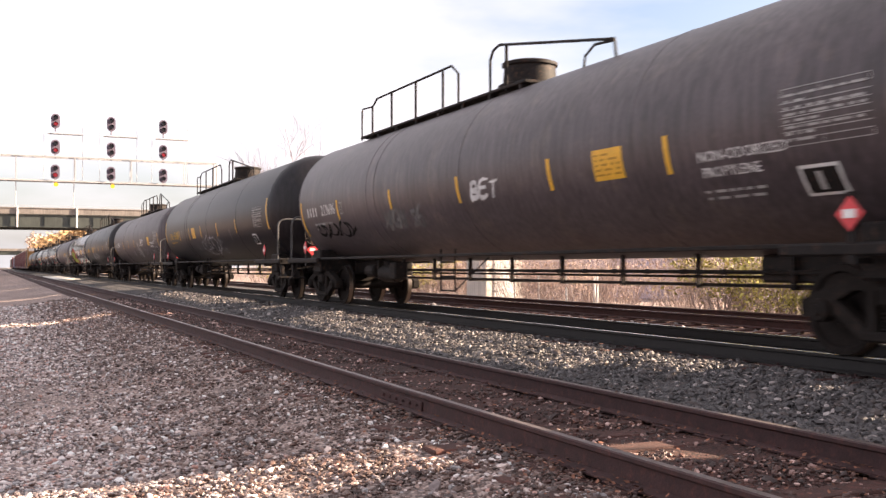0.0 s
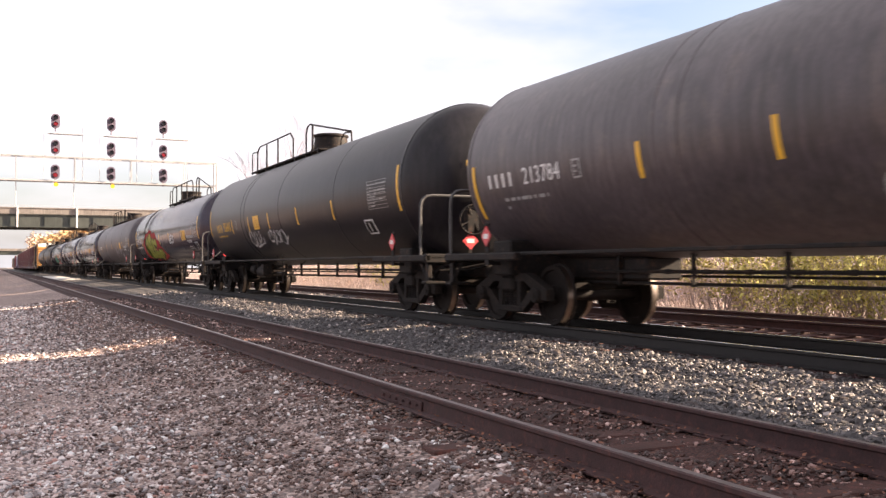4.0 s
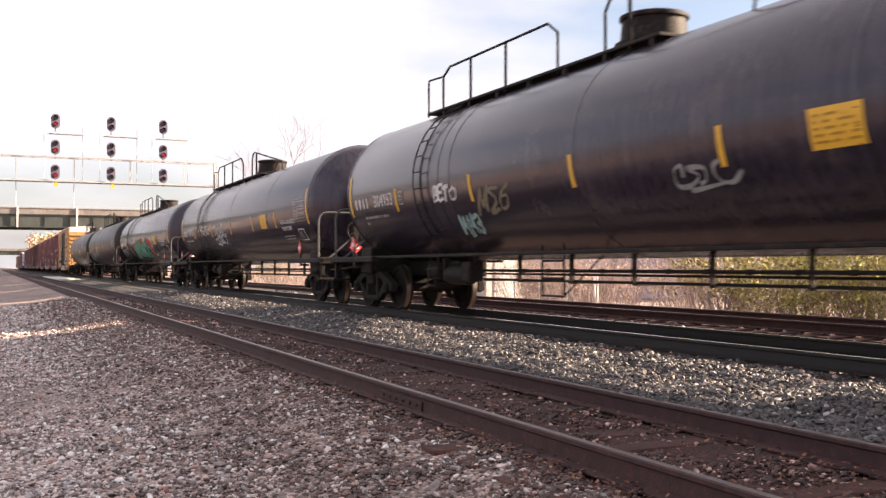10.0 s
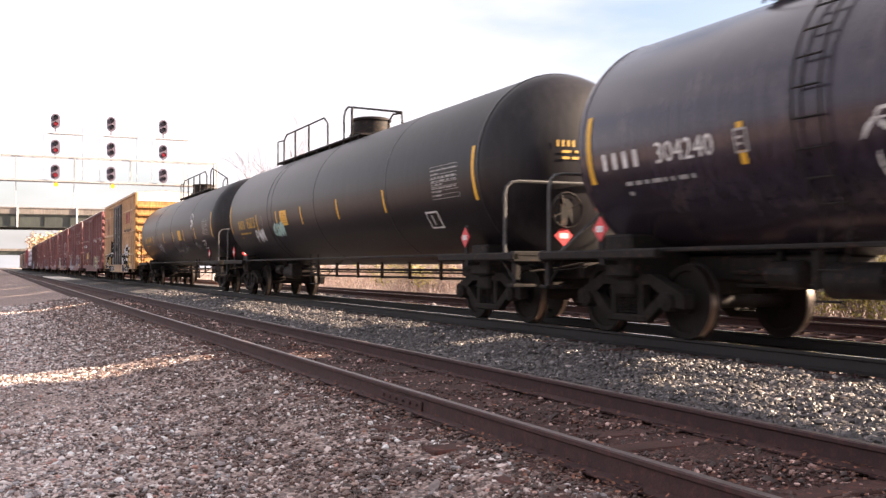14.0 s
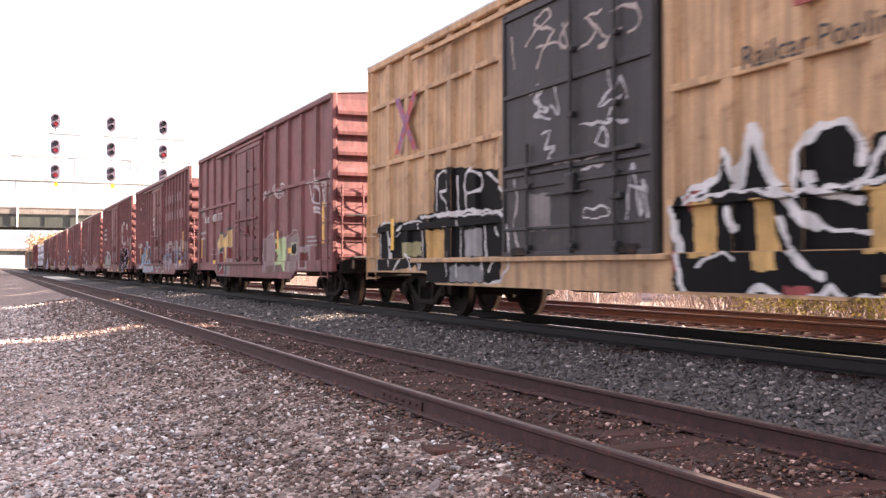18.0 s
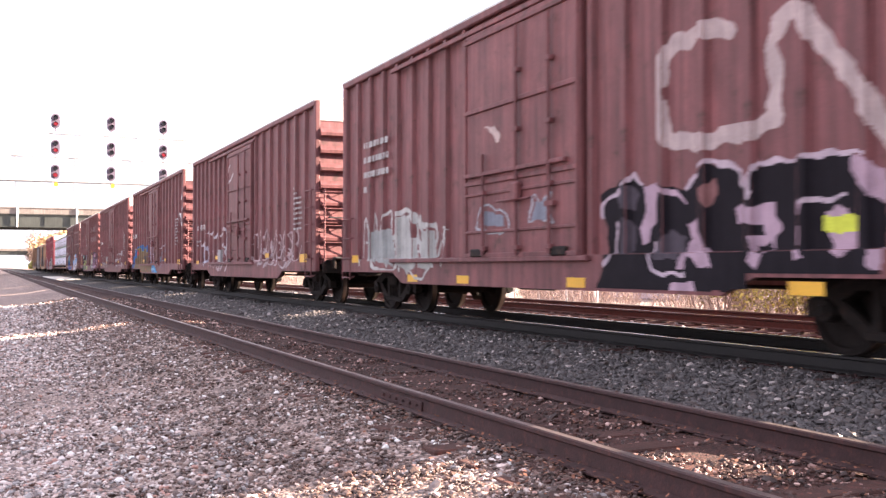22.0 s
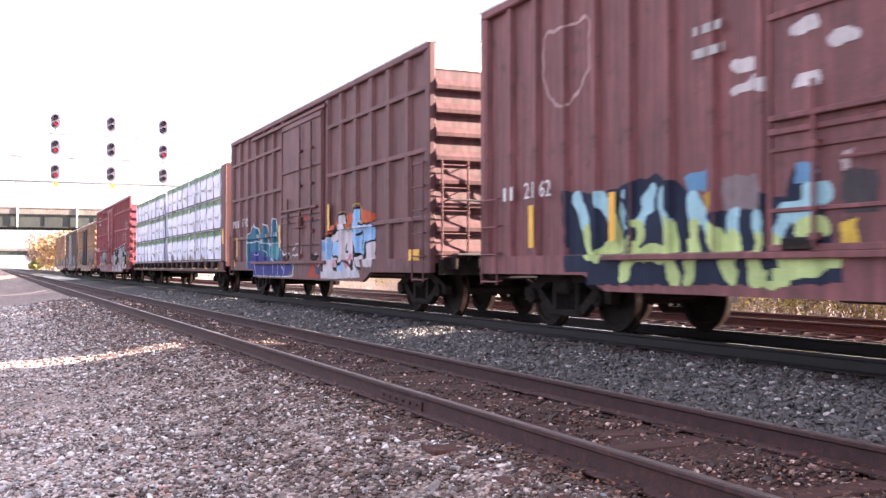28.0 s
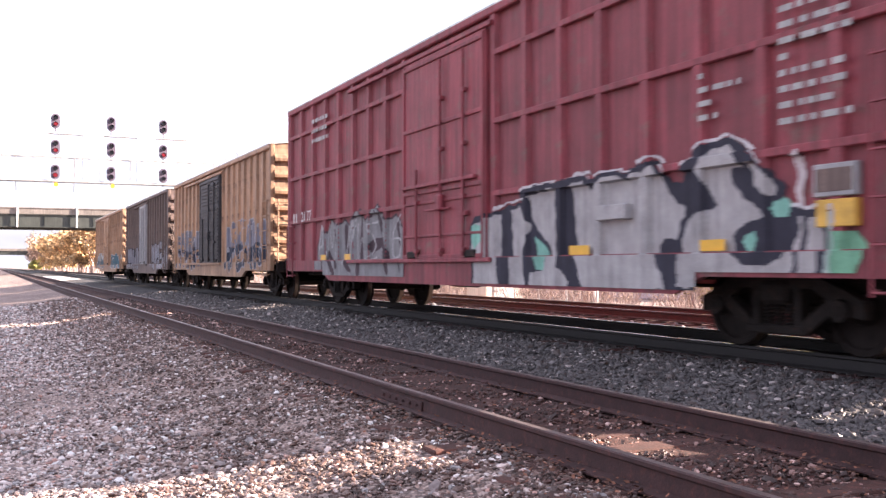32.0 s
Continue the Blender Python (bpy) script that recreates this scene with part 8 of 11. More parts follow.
TAN_PIECE.line((0.38, 0.34, 0.34), 0.035, [(7.41, 3.0), (7.56, 3.09), (7.7, 2.95), (7.9, 3.12)])
TAN_PIECE.line((0.38, 0.34, 0.34), 0.035, [(7.51, 3.29), (7.65, 3.35), (7.67, 3.16), (7.54, 3.31), (7.76, 3.27)])
TAN_PIECE.line((0.38, 0.34, 0.34), 0.035, [(7.37, 2.87), (7.85, 2.92)])
TAN_PIECE.line((0.38, 0.34, 0.34), 0.035, [(7.41, 2.66), (7.56, 2.82), (7.65, 2.59), (7.9, 2.79)])
TAN_PIECE.line((0.38, 0.34, 0.34), 0.035, [(7.38, 2.51), (7.55, 2.61), (7.85, 2.59)])
TAN_PIECE.line((0.38, 0.34, 0.34), 0.035, [(7.51, 3.1), (7.92, 3.0)])
TAN_PIECE.line((0.48, 0.44, 0.45), 0.045, [(1.7, 2.77), (1.97, 2.98), (2.17, 2.69)])
TAN_PIECE.line((0.48, 0.44, 0.45), 0.045, [(2.17, 2.81), (2.63, 3.12), (2.86, 2.77)])
TAN_PIECE.line((0.48, 0.44, 0.45), 0.045, [(2.93, 3.12), (3.04, 2.76), (3.29, 2.78)])
TAN_PIECE.line((0.48, 0.44, 0.45), 0.045, [(3.27, 3.1), (3.63, 3.07), (3.63, 2.89), (3.29, 2.92), (3.56, 2.74)])
TAN_PIECE.line((0.48, 0.44, 0.45), 0.045, [(1.74, 2.91), (3.61, 2.83)])
TAN_PIECE.line((0.48, 0.44, 0.45), 0.045, [(2.6, 3.29), (2.78, 3.18)])
DARK_PIECE = Piece("black and mauve graffiti beneath a worn white emblem")
DARK_PIECE.fill((0.013, 0.011, 0.015), [(2.07, 1.79), (2.56, 1.94), (2.8, 1.96), (3.0, 1.83), (3.24, 1.84), (3.65, 1.75), (3.8, 1.77), (4.13, 1.97), (4.49, 1.91), (4.66, 1.82), (4.78, 1.76), (4.91, 1.91), (5.51, 1.91), (6.05, 1.91), (6.3, 1.78), (6.42, 1.72), (6.46, 1.57), (6.45, 0.69), (4.9, 0.66), (4.12, 0.6), (2.06, 0.58), (2.25, 0.9), (2.2, 1.41), (2.07, 1.58)])
DARK_PIECE.fill((0.4, 0.29, 0.36), [(2.95, 1.83), (3.24, 1.84), (3.61, 1.73), (3.77, 1.58), (3.61, 1.64), (3.34, 1.75), (3.3, 1.61), (3.15, 1.36), (3.07, 1.16), (2.93, 1.15), (2.91, 1.37), (3.02, 1.56)])
DARK_PIECE.fill((0.4, 0.29, 0.36), [(3.76, 1.34), (3.94, 1.42), (4.03, 1.26), (4.2, 1.01), (4.25, 0.87), (4.03, 0.9), (3.89, 0.99), (3.82, 0.96), (3.84, 0.87), (3.69, 0.87), (3.77, 1.09), (3.86, 1.18)])
DARK_PIECE.fill((0.4, 0.29, 0.36), [(4.79, 1.49), (4.98, 1.5), (5.11, 1.53), (5.15, 1.36), (5.2, 1.28), (5.14, 1.17), (5.12, 1.03), (4.99, 1.03), (4.99, 0.95), (4.94, 0.85), (4.8, 0.93), (4.83, 1.04), (4.79, 1.18), (4.98, 1.22), (4.94, 1.3), (4.57, 1.33), (4.55, 1.48), (4.66, 1.52)])
DARK_PIECE.fill((0.013, 0.011, 0.015), [(4.87, 1.1), (5.1, 1.12), (5.09, 1.04), (4.9, 1.03)])
DARK_PIECE.fill((0.4, 0.29, 0.36), [(5.42, 1.49), (5.51, 1.52), (5.49, 1.27), (5.5, 1.06), (5.56, 0.94), (5.43, 0.94), (5.42, 1.16)])
DARK_PIECE.fill((0.4, 0.29, 0.36), [(5.76, 1.39), (5.89, 1.46), (6.0, 1.4), (6.05, 1.25), (6.15, 1.17), (6.11, 1.02), (6.01, 0.97), (5.9, 1.01), (5.8, 1.13)])
DARK_PIECE.fill((0.4, 0.29, 0.36), [(6.05, 1.9), (6.24, 1.83), (6.35, 1.77), (6.46, 1.73), (6.46, 1.43), (6.3, 1.48), (6.24, 1.56), (6.12, 1.67), (6.05, 1.8)])
DARK_PIECE.fill((0.4, 0.29, 0.36), [(6.3, 1.04), (6.46, 1.05), (6.45, 0.85), (6.29, 0.9)])
DARK_PIECE.fill((0.4, 0.29, 0.36), [(3.59, 0.71), (3.94, 0.73), (4.01, 0.57), (3.54, 0.56)])
DARK_PIECE.fill((0.2, 0.1, 0.1), [(4.02, 1.75), (4.24, 1.81), (4.28, 1.64), (4.13, 1.53), (4.06, 1.63)])
DARK_PIECE.fill((0.07, 0.06, 0.075), [(2.38, 1.8), (2.7, 1.88), (2.89, 1.74), (2.79, 1.57), (2.5, 1.59)])
DARK_PIECE.fill((0.07, 0.06, 0.075), [(2.62, 1.48), (2.82, 1.37), (2.79, 1.07), (2.56, 1.04)])
DARK_PIECE.fill((0.07, 0.06, 0.075), [(3.5, 1.31), (3.77, 1.21), (3.7, 0.96), (3.23, 0.96), (3.32, 1.16)])
DARK_PIECE.fill((0.55, 0.62, 0.08), [(5.74, 1.35), (6.18, 1.34), (6.18, 1.19), (5.75, 1.2)])
DARK_PIECE.line((0.46, 0.38, 0.44), 0.05, [(2.12, 1.5), (2.11, 1.68), (2.38, 1.77), (2.68, 1.93), (2.77, 1.97), (2.93, 1.85)])
DARK_PIECE.line((0.46, 0.38, 0.44), 0.05, [(2.44, 1.42), (2.37, 1.04), (2.25, 0.9)])
DARK_PIECE.line((0.46, 0.38, 0.44), 0.05, [(3.77, 1.77), (3.93, 1.88), (4.13, 2.0), (4.49, 1.93), (4.63, 1.85), (4.64, 1.71)])
DARK_PIECE.line((0.46, 0.38, 0.44), 0.05, [(4.79, 1.61), (4.82, 1.81), (4.92, 1.92), (5.5, 1.91)])
DARK_PIECE.line((0.46, 0.38, 0.44), 0.05, [(5.54, 1.93), (6.05, 1.92), (6.24, 1.88)])
DARK_PIECE.line((0.46, 0.38, 0.44), 0.05, [(5.51, 1.5), (5.82, 1.5), (5.99, 1.53)])
DARK_PIECE.line((0.46, 0.38, 0.44), 0.05, [(3.18, 1.16), (3.23, 0.84), (3.79, 0.8)])
DARK_PIECE.line((0.44, 0.36, 0.36), 0.2, [(4.46, 3.38), (3.88, 3.42), (3.48, 3.34), (3.33, 3.03), (3.35, 2.55), (3.53, 2.29), (4.23, 2.24), (4.95, 2.29), (5.12, 2.45), (5.09, 3.12)])
DARK_PIECE.line((0.44, 0.36, 0.36), 0.2, [(5.09, 3.12), (5.32, 3.37), (5.56, 3.24), (5.93, 2.75), (6.31, 2.28), (6.66, 1.88), (6.93, 1.82), (6.99, 2.49)])
DARK_PIECE.line((0.34, 0.36, 0.4), 0.04, [(-1.23, 1.48), (-1.03, 1.82), (-0.6, 1.76), (-0.24, 1.65), (-0.16, 1.44), (-0.69, 1.4), (-1.23, 1.48)])
DARK_PIECE.line((0.34, 0.36, 0.4), 0.04, [(-0.88, 1.55), (-0.51, 1.62)])
DARK_PIECE.line((0.34, 0.36, 0.4), 0.04, [(0.43, 1.5), (0.59, 1.89), (0.79, 1.76), (1.04, 1.91), (0.97, 1.67), (1.11, 1.47), (0.74, 1.57), (0.43, 1.5)])
DARK_PIECE.fill((0.2, 0.22, 0.27), [(-1.11, 1.52), (-0.92, 1.76), (-0.33, 1.62), (-0.3, 1.47)])
DARK_PIECE.fill((0.2, 0.22, 0.27), [(0.5, 1.54), (0.63, 1.78), (0.97, 1.81), (1.0, 1.53)])
DARK_PIECE.line((0.45, 0.46, 0.45), 0.05, [(-6.75, 0.92), (-6.58, 1.9), (-6.24, 1.03), (-6.02, 1.93), (-5.82, 0.97)])
DARK_PIECE.line((0.45, 0.46, 0.45), 0.05, [(-5.7, 1.69), (-5.15, 1.95), (-5.2, 0.91), (-4.85, 1.66), (-4.68, 0.86)])
DARK_PIECE.line((0.45, 0.46, 0.45), 0.05, [(-4.56, 0.81), (-4.43, 1.65), (-4.02, 0.91), (-3.75, 1.77), (-3.45, 0.91), (-3.25, 1.6)])
DARK_PIECE.line((0.45, 0.46, 0.45), 0.05, [(-6.58, 1.38), (-4.85, 1.23), (-3.25, 1.11)])
DARK_PIECE.line((0.45, 0.46, 0.45), 0.05, [(-4.29, 0.91), (-3.62, 0.66), (-3.13, 0.91), (-2.54, 1.57), (-2.65, 0.91)])
DARK_PIECE.line((0.45, 0.46, 0.45), 0.05, [(-5.14, 0.8), (-6.08, 0.91)])
DARK_PIECE.fill((0.5, 0.4, 0.38), [(-0.91, 3.01), (-0.6, 3.0), (-0.4, 2.84), (-0.51, 2.73), (-0.69, 2.91)])
DARK_PIECE.line((0.45, 0.46, 0.45), 0.09, [(-6.24, 1.72), (-6.01, 0.91), (-4.85, 0.81), (-4.51, 1.44), (-4.23, 1.85), (-3.89, 1.63), (-3.63, 0.91)])
DARK_PIECE.line((0.45, 0.46, 0.45), 0.09, [(-5.7, 1.69), (-5.76, 1.03)])
DARK_PIECE.line((0.45, 0.46, 0.45), 0.09, [(-4.85, 1.82), (-4.43, 1.94), (-3.89, 1.78), (-3.5, 1.21)])
DARK_PIECE.line((0.45, 0.46, 0.45), 0.09, [(-5.14, 1.46), (-3.75, 1.32), (-3.13, 1.01)])
DARK_PIECE.line((0.45, 0.46, 0.45), 0.09, [(-3.63, 1.62), (-3.05, 1.59), (-3.05, 1.3), (-3.63, 1.21), (-3.01, 0.91)])
DARK_PIECE.fill((0.3, 0.32, 0.32), [(-6.41, 1.61), (-5.15, 1.62), (-4.85, 0.91), (-6.24, 1.01)])
DARK_PIECE.fill((0.4, 0.41, 0.4), [(-4.85, 1.77), (-4.51, 1.86), (-4.07, 1.63), (-3.75, 0.91), (-4.15, 0.76), (-4.68, 0.97)])
DARK_PIECE.fill((0.36, 0.37, 0.36), [(-3.7, 1.52), (-3.1, 1.52), (-3.01, 1.06), (-3.25, 0.81), (-3.65, 0.91)])
SILVER_PIECE = Piece("silver graffiti piece with dark blue-black strokes and green spots")
SILVER_PIECE.fill((0.04, 0.04, 0.055), [(1.13, 0.55), (1.17, 1.53), (1.37, 1.66), (1.9, 1.72), (2.14, 1.78), (2.74, 1.81), (2.69, 1.95), (2.94, 2.01), (3.78, 2.02), (3.9, 2.05), (4.34, 2.08), (4.51, 1.97), (4.64, 2.01), (4.98, 2.06), (5.33, 2.0), (5.41, 2.09), (5.89, 2.11), (5.99, 1.96), (6.14, 1.82), (6.29, 1.81), (6.37, 1.99), (6.59, 2.15), (6.86, 2.23), (7.09, 2.23), (7.34, 2.09), (7.58, 1.9), (7.85, 1.69), (7.9, 1.63), (7.81, 1.55), (7.96, 1.44), (8.48, 1.42), (8.5, 1.25), (8.44, 0.79), (8.3, 0.68), (6.24, 0.6), (5.15, 0.57), (2.77, 0.57)])
SILVER_PIECE.fill((0.35, 0.34, 0.345), [(1.21, 0.57), (1.23, 1.53), (1.56, 1.6), (1.98, 1.67), (2.01, 1.33), (1.97, 0.84), (2.08, 0.59)])
SILVER_PIECE.fill((0.35, 0.34, 0.345), [(2.4, 0.61), (2.35, 1.32), (2.32, 1.72), (2.71, 1.78), (2.81, 1.59), (2.91, 1.47), (2.77, 1.07), (2.81, 0.82), (2.87, 0.6)])
SILVER_PIECE.fill((0.35, 0.34, 0.345), [(2.86, 1.89), (3.02, 1.92), (3.68, 1.96), (3.71, 1.44), (3.73, 0.9), (3.85, 0.83), (4.02, 0.68), (3.99, 0.59), (2.94, 0.6), (3.02, 0.81), (3.33, 0.81), (3.48, 1.06), (3.38, 1.23), (3.13, 1.38), (2.97, 1.5)])
SILVER_PIECE.fill((0.35, 0.34, 0.345), [(4.0, 1.95), (4.34, 1.99), (4.46, 1.84), (4.56, 1.94), (4.98, 2.0), (5.34, 1.93), (5.39, 1.98), (5.62, 1.99), (5.83, 2.05), (5.96, 1.87), (6.12, 1.69), (6.19, 1.59), (6.34, 1.55), (6.36, 1.43), (6.24, 1.39), (6.2, 1.18), (5.99, 1.22), (5.88, 1.13), (5.93, 0.9), (6.06, 0.71), (6.08, 0.62), (4.35, 0.6), (4.27, 0.83), (4.16, 0.98), (4.1, 1.42)])
SILVER_PIECE.fill((0.35, 0.34, 0.345), [(6.6, 1.94), (6.68, 2.08), (6.84, 2.14), (7.04, 2.14), (7.21, 2.03), (7.25, 1.91), (7.08, 1.89), (7.15, 1.71), (7.25, 1.58), (7.46, 1.52), (7.61, 1.44), (7.64, 1.37), (7.41, 1.34), (7.21, 1.29), (7.12, 1.19), (7.16, 1.01), (7.33, 0.93), (7.57, 0.89), (7.84, 0.94), (7.97, 1.06), (8.04, 1.27), (8.03, 1.35), (8.24, 1.36), (8.35, 1.34), (8.36, 1.05), (8.31, 0.79), (8.24, 0.7), (6.29, 0.65), (6.3, 1.21), (6.42, 1.43), (6.63, 1.45), (6.89, 1.54), (6.77, 1.68), (6.68, 1.81)])
SILVER_PIECE.fill((0.35, 0.34, 0.345), [(7.32, 1.96), (7.5, 1.91), (7.77, 1.67), (7.72, 1.59), (7.62, 1.59), (7.42, 1.81)])
SILVER_PIECE.fill((0.35, 0.34, 0.345), [(7.57, 1.22), (7.92, 1.3), (7.86, 1.11), (7.69, 1.0), (7.49, 0.98), (7.59, 1.12)])
SILVER_PIECE.fill((0.04, 0.04, 0.055), [(7.16, 1.16), (7.33, 1.29), (7.69, 1.37), (7.96, 1.37), (7.99, 1.22), (7.88, 1.03), (7.65, 0.9), (7.37, 0.94), (7.25, 1.04)])
SILVER_PIECE.fill((0.2, 0.42, 0.35), [(7.31, 1.21), (7.53, 1.25), (7.57, 1.15), (7.48, 1.03), (7.35, 1.03), (7.25, 1.14)])
SILVER_PIECE.fill((0.2, 0.42, 0.35), [(3.0, 1.3), (3.29, 1.2), (3.44, 1.02), (3.35, 0.83), (3.17, 0.83), (3.1, 1.06)])
SILVER_PIECE.fill((0.2, 0.42, 0.35), [(1.23, 1.53), (1.52, 1.54), (1.56, 1.3), (1.33, 1.17), (1.23, 1.31)])
SILVER_PIECE.fill((0.2, 0.42, 0.35), [(7.7, 1.53), (7.85, 1.57), (7.93, 1.49), (7.92, 1.38), (7.73, 1.37), (7.67, 1.44)])
SILVER_PIECE.fill((0.17, 0.37, 0.25), [(8.44, 1.18), (8.58, 1.22), (8.74, 1.19), (8.83, 1.09), (8.84, 0.92), (8.78, 0.8), (8.64, 0.75), (8.47, 0.79)])
SILVER_PIECE.fill((0.36, 0.44, 0.42), [(8.39, 0.82), (8.46, 1.05), (8.45, 1.41), (8.51, 1.41), (8.51, 1.15), (8.47, 0.8)])
SILVER_PIECE.fill((0.04, 0.04, 0.055), [(8.1, 1.35), (8.17, 1.35), (8.13, 1.06), (8.06, 0.74), (8.01, 0.74), (8.04, 1.06)])
SILVER_PIECE.line((0.52, 0.5, 0.52), 0.035, [(1.87, 1.75), (2.14, 1.82), (2.78, 1.86)])
SILVER_PIECE.line((0.52, 0.5, 0.52), 0.035, [(2.71, 1.98), (3.02, 2.02), (3.71, 2.05)])
SILVER_PIECE.line((0.52, 0.5, 0.52), 0.035, [(3.93, 2.07), (4.35, 2.11), (4.51, 2.0)])
SILVER_PIECE.line((0.52, 0.5, 0.52), 0.035, [(4.64, 2.04), (4.99, 2.08), (5.37, 2.02)])
SILVER_PIECE.line((0.52, 0.5, 0.52), 0.035, [(5.44, 2.12), (5.9, 2.14), (6.04, 1.96)])
SILVER_PIECE.line((0.52, 0.5, 0.52), 0.035, [(6.37, 2.01), (6.58, 2.17), (6.86, 2.25), (7.1, 2.24), (7.35, 2.11), (7.59, 1.93)])
SILVER_PIECE.line((0.52, 0.5, 0.52), 0.035, [(7.96, 1.46), (8.24, 1.45), (8.5, 1.44)])
SILVER_PIECE.line((0.52, 0.5, 0.52), 0.035, [(8.5, 1.43), (8.52, 1.25)])
SILVER_PIECE.line((0.5, 0.44, 0.45), 0.1, [(8.05, 1.94), (8.08, 1.8), (8.05, 1.67), (8.06, 1.51)])
BLUE_PIECE = Piece("tan and blue graffiti with red drops and a mauve patch")
BLUE_PIECE.fill((0.06, 0.15, 0.36), [(-8.02, 1.28), (-6.9, 1.73), (-6.17, 1.97), (-5.07, 1.95), (-4.96, 2.02), (-4.28, 2.01), (-3.64, 1.9), (-2.74, 1.96), (-2.07, 1.91), (-1.86, 1.83), (-1.02, 1.65), (-0.94, 1.25), (-0.78, 1.21), (-0.84, 0.83), (-7.91, 0.74)])
BLUE_PIECE.fill((0.19, 0.135, 0.085), [(-7.1, 0.79), (-6.6, 1.55), (-5.89, 1.84), (-5.32, 1.85), (-5.19, 2.11), (-4.99, 1.83), (-4.32, 1.7), (-3.59, 1.72), (-3.49, 1.99), (-3.28, 1.75), (-2.86, 1.68), (-2.2, 1.58), (-1.97, 1.83), (-1.64, 1.62), (-1.43, 1.26), (-1.01, 1.28), (-0.7, 1.21), (-0.7, 0.56), (-5.71, 0.44), (-5.94, 0.74)])
BLUE_PIECE.line((0.3, 0.38, 0.1), 0.035, [(-6.53, 1.6), (-5.89, 1.84), (-5.32, 1.85), (-5.19, 2.11), (-4.99, 1.83), (-4.32, 1.7), (-3.59, 1.72), (-3.49, 1.99), (-3.28, 1.75), (-2.86, 1.68), (-2.2, 1.57), (-1.97, 1.83), (-1.64, 1.62), (-1.43, 1.3), (-1.01, 1.3)])
BLUE_PIECE.fill((0.5, 0.1, 0.08), [(-6.05, 1.63), (-5.94, 1.77), (-5.8, 1.62), (-5.91, 1.47)])
BLUE_PIECE.fill((0.5, 0.1, 0.08), [(-5.34, 1.69), (-5.24, 1.83), (-5.11, 1.68), (-5.21, 1.54)])
BLUE_PIECE.fill((0.5, 0.1, 0.08), [(-4.6, 1.57), (-4.51, 1.7), (-4.39, 1.56), (-4.49, 1.42)])
BLUE_PIECE.fill((0.5, 0.1, 0.08), [(-4.0, 1.42), (-3.91, 1.55), (-3.8, 1.41), (-3.89, 1.28)])
BLUE_PIECE.fill((0.5, 0.1, 0.08), [(-3.17, 1.57), (-3.09, 1.69), (-2.99, 1.56), (-3.07, 1.43)])
BLUE_PIECE.fill((0.5, 0.1, 0.08), [(-2.39, 1.21), (-2.32, 1.33), (-2.23, 1.21), (-2.3, 1.09)])
BLUE_PIECE.fill((0.5, 0.1, 0.08), [(-1.73, 1.28), (-1.66, 1.4), (-1.58, 1.28), (-1.65, 1.16)])
BLUE_PIECE.fill((0.5, 0.1, 0.08), [(-2.69, 0.75), (-2.62, 0.87), (-2.53, 0.75), (-2.6, 0.62)])
BLUE_PIECE.fill((0.5, 0.1, 0.08), [(-5.32, 0.91), (-5.21, 1.05), (-5.09, 0.91), (-5.19, 0.76)])
BLUE_PIECE.fill((0.5, 0.1, 0.08), [(-1.14, 1.11), (-1.08, 1.22), (-1.01, 1.11), (-1.07, 1.0)])
BLUE_PIECE.fill((0.5, 0.1, 0.08), [(-4.51, 0.6), (-4.41, 0.74), (-4.3, 0.6), (-4.39, 0.46)])
BLUE_PIECE.fill((0.5, 0.1, 0.08), [(-2.07, 0.62), (-2.0, 0.74), (-1.92, 0.62), (-1.99, 0.5)])
BLUE_PIECE.fill((0.1, 0.09, 0.09), [(-3.52, 1.44), (-2.77, 1.44), (-2.71, 1.1), (-3.3, 1.07)])
BLUE_PIECE.fill((0.33, 0.25, 0.31), [(-1.02, 2.08), (-0.6, 2.23), (0.07, 2.23), (0.11, 1.73), (-0.04, 1.53), (0.3, 1.49), (0.56, 1.66), (0.68, 1.2), (0.63, 0.9), (0.3, 0.84), (-0.27, 1.1), (-0.78, 1.24), (-0.9, 1.66)])
BLUE_PIECE.fill((0.1, 0.04, 0.045), [(-0.72, 2.02), (-0.27, 2.0), (-0.21, 1.85), (-0.6, 1.84)])
BLUE_PIECE.fill((0.14, 0.05, 0.05), [(-0.55, 1.74), (-0.16, 1.71), (-0.14, 1.54), (-0.49, 1.51)])
BLUE_PIECE.fill((0.13, 0.045, 0.05), [(-0.38, 1.36), (0.15, 1.37), (0.25, 1.09), (-0.27, 1.15)])
BLUE_PIECE.fill((0.08, 0.3, 0.55), [(-0.75, 1.1), (-0.47, 1.22), (-0.08, 1.03), (0.63, 0.79), (1.18, 0.6), (-0.57, 0.53), (-0.68, 0.83)])
BLUE_PIECE.fill((0.1, 0.2, 0.42), [(-0.55, 0.9), (-0.06, 0.9), (0.24, 0.65), (-0.5, 0.62)])
BLUE_PIECE.fill((0.2, 0.42, 0.6), [(-0.84, 0.82), (0.25, 0.82), (0.39, 0.75), (-0.84, 0.74)])
BLUE_PIECE.line((0.4, 0.36, 0.38), 0.04, [(1.68, 1.74), (1.97, 1.76), (2.32, 1.76), (2.59, 1.82), (2.79, 1.89), (3.02, 1.89), (3.37, 1.84)])
BLUE_PIECE.line((0.2, 0.24, 0.28), 0.09, [(1.77, 0.84), (1.81, 1.28), (1.96, 1.54), (2.11, 1.64)])
BLUE_PIECE.line((0.2, 0.24, 0.28), 0.09, [(2.24, 0.84), (2.32, 1.16), (2.45, 1.31)])
BLUE_PIECE.line((0.2, 0.24, 0.28), 0.09, [(2.84, 1.59), (2.93, 1.73), (3.07, 1.76)])
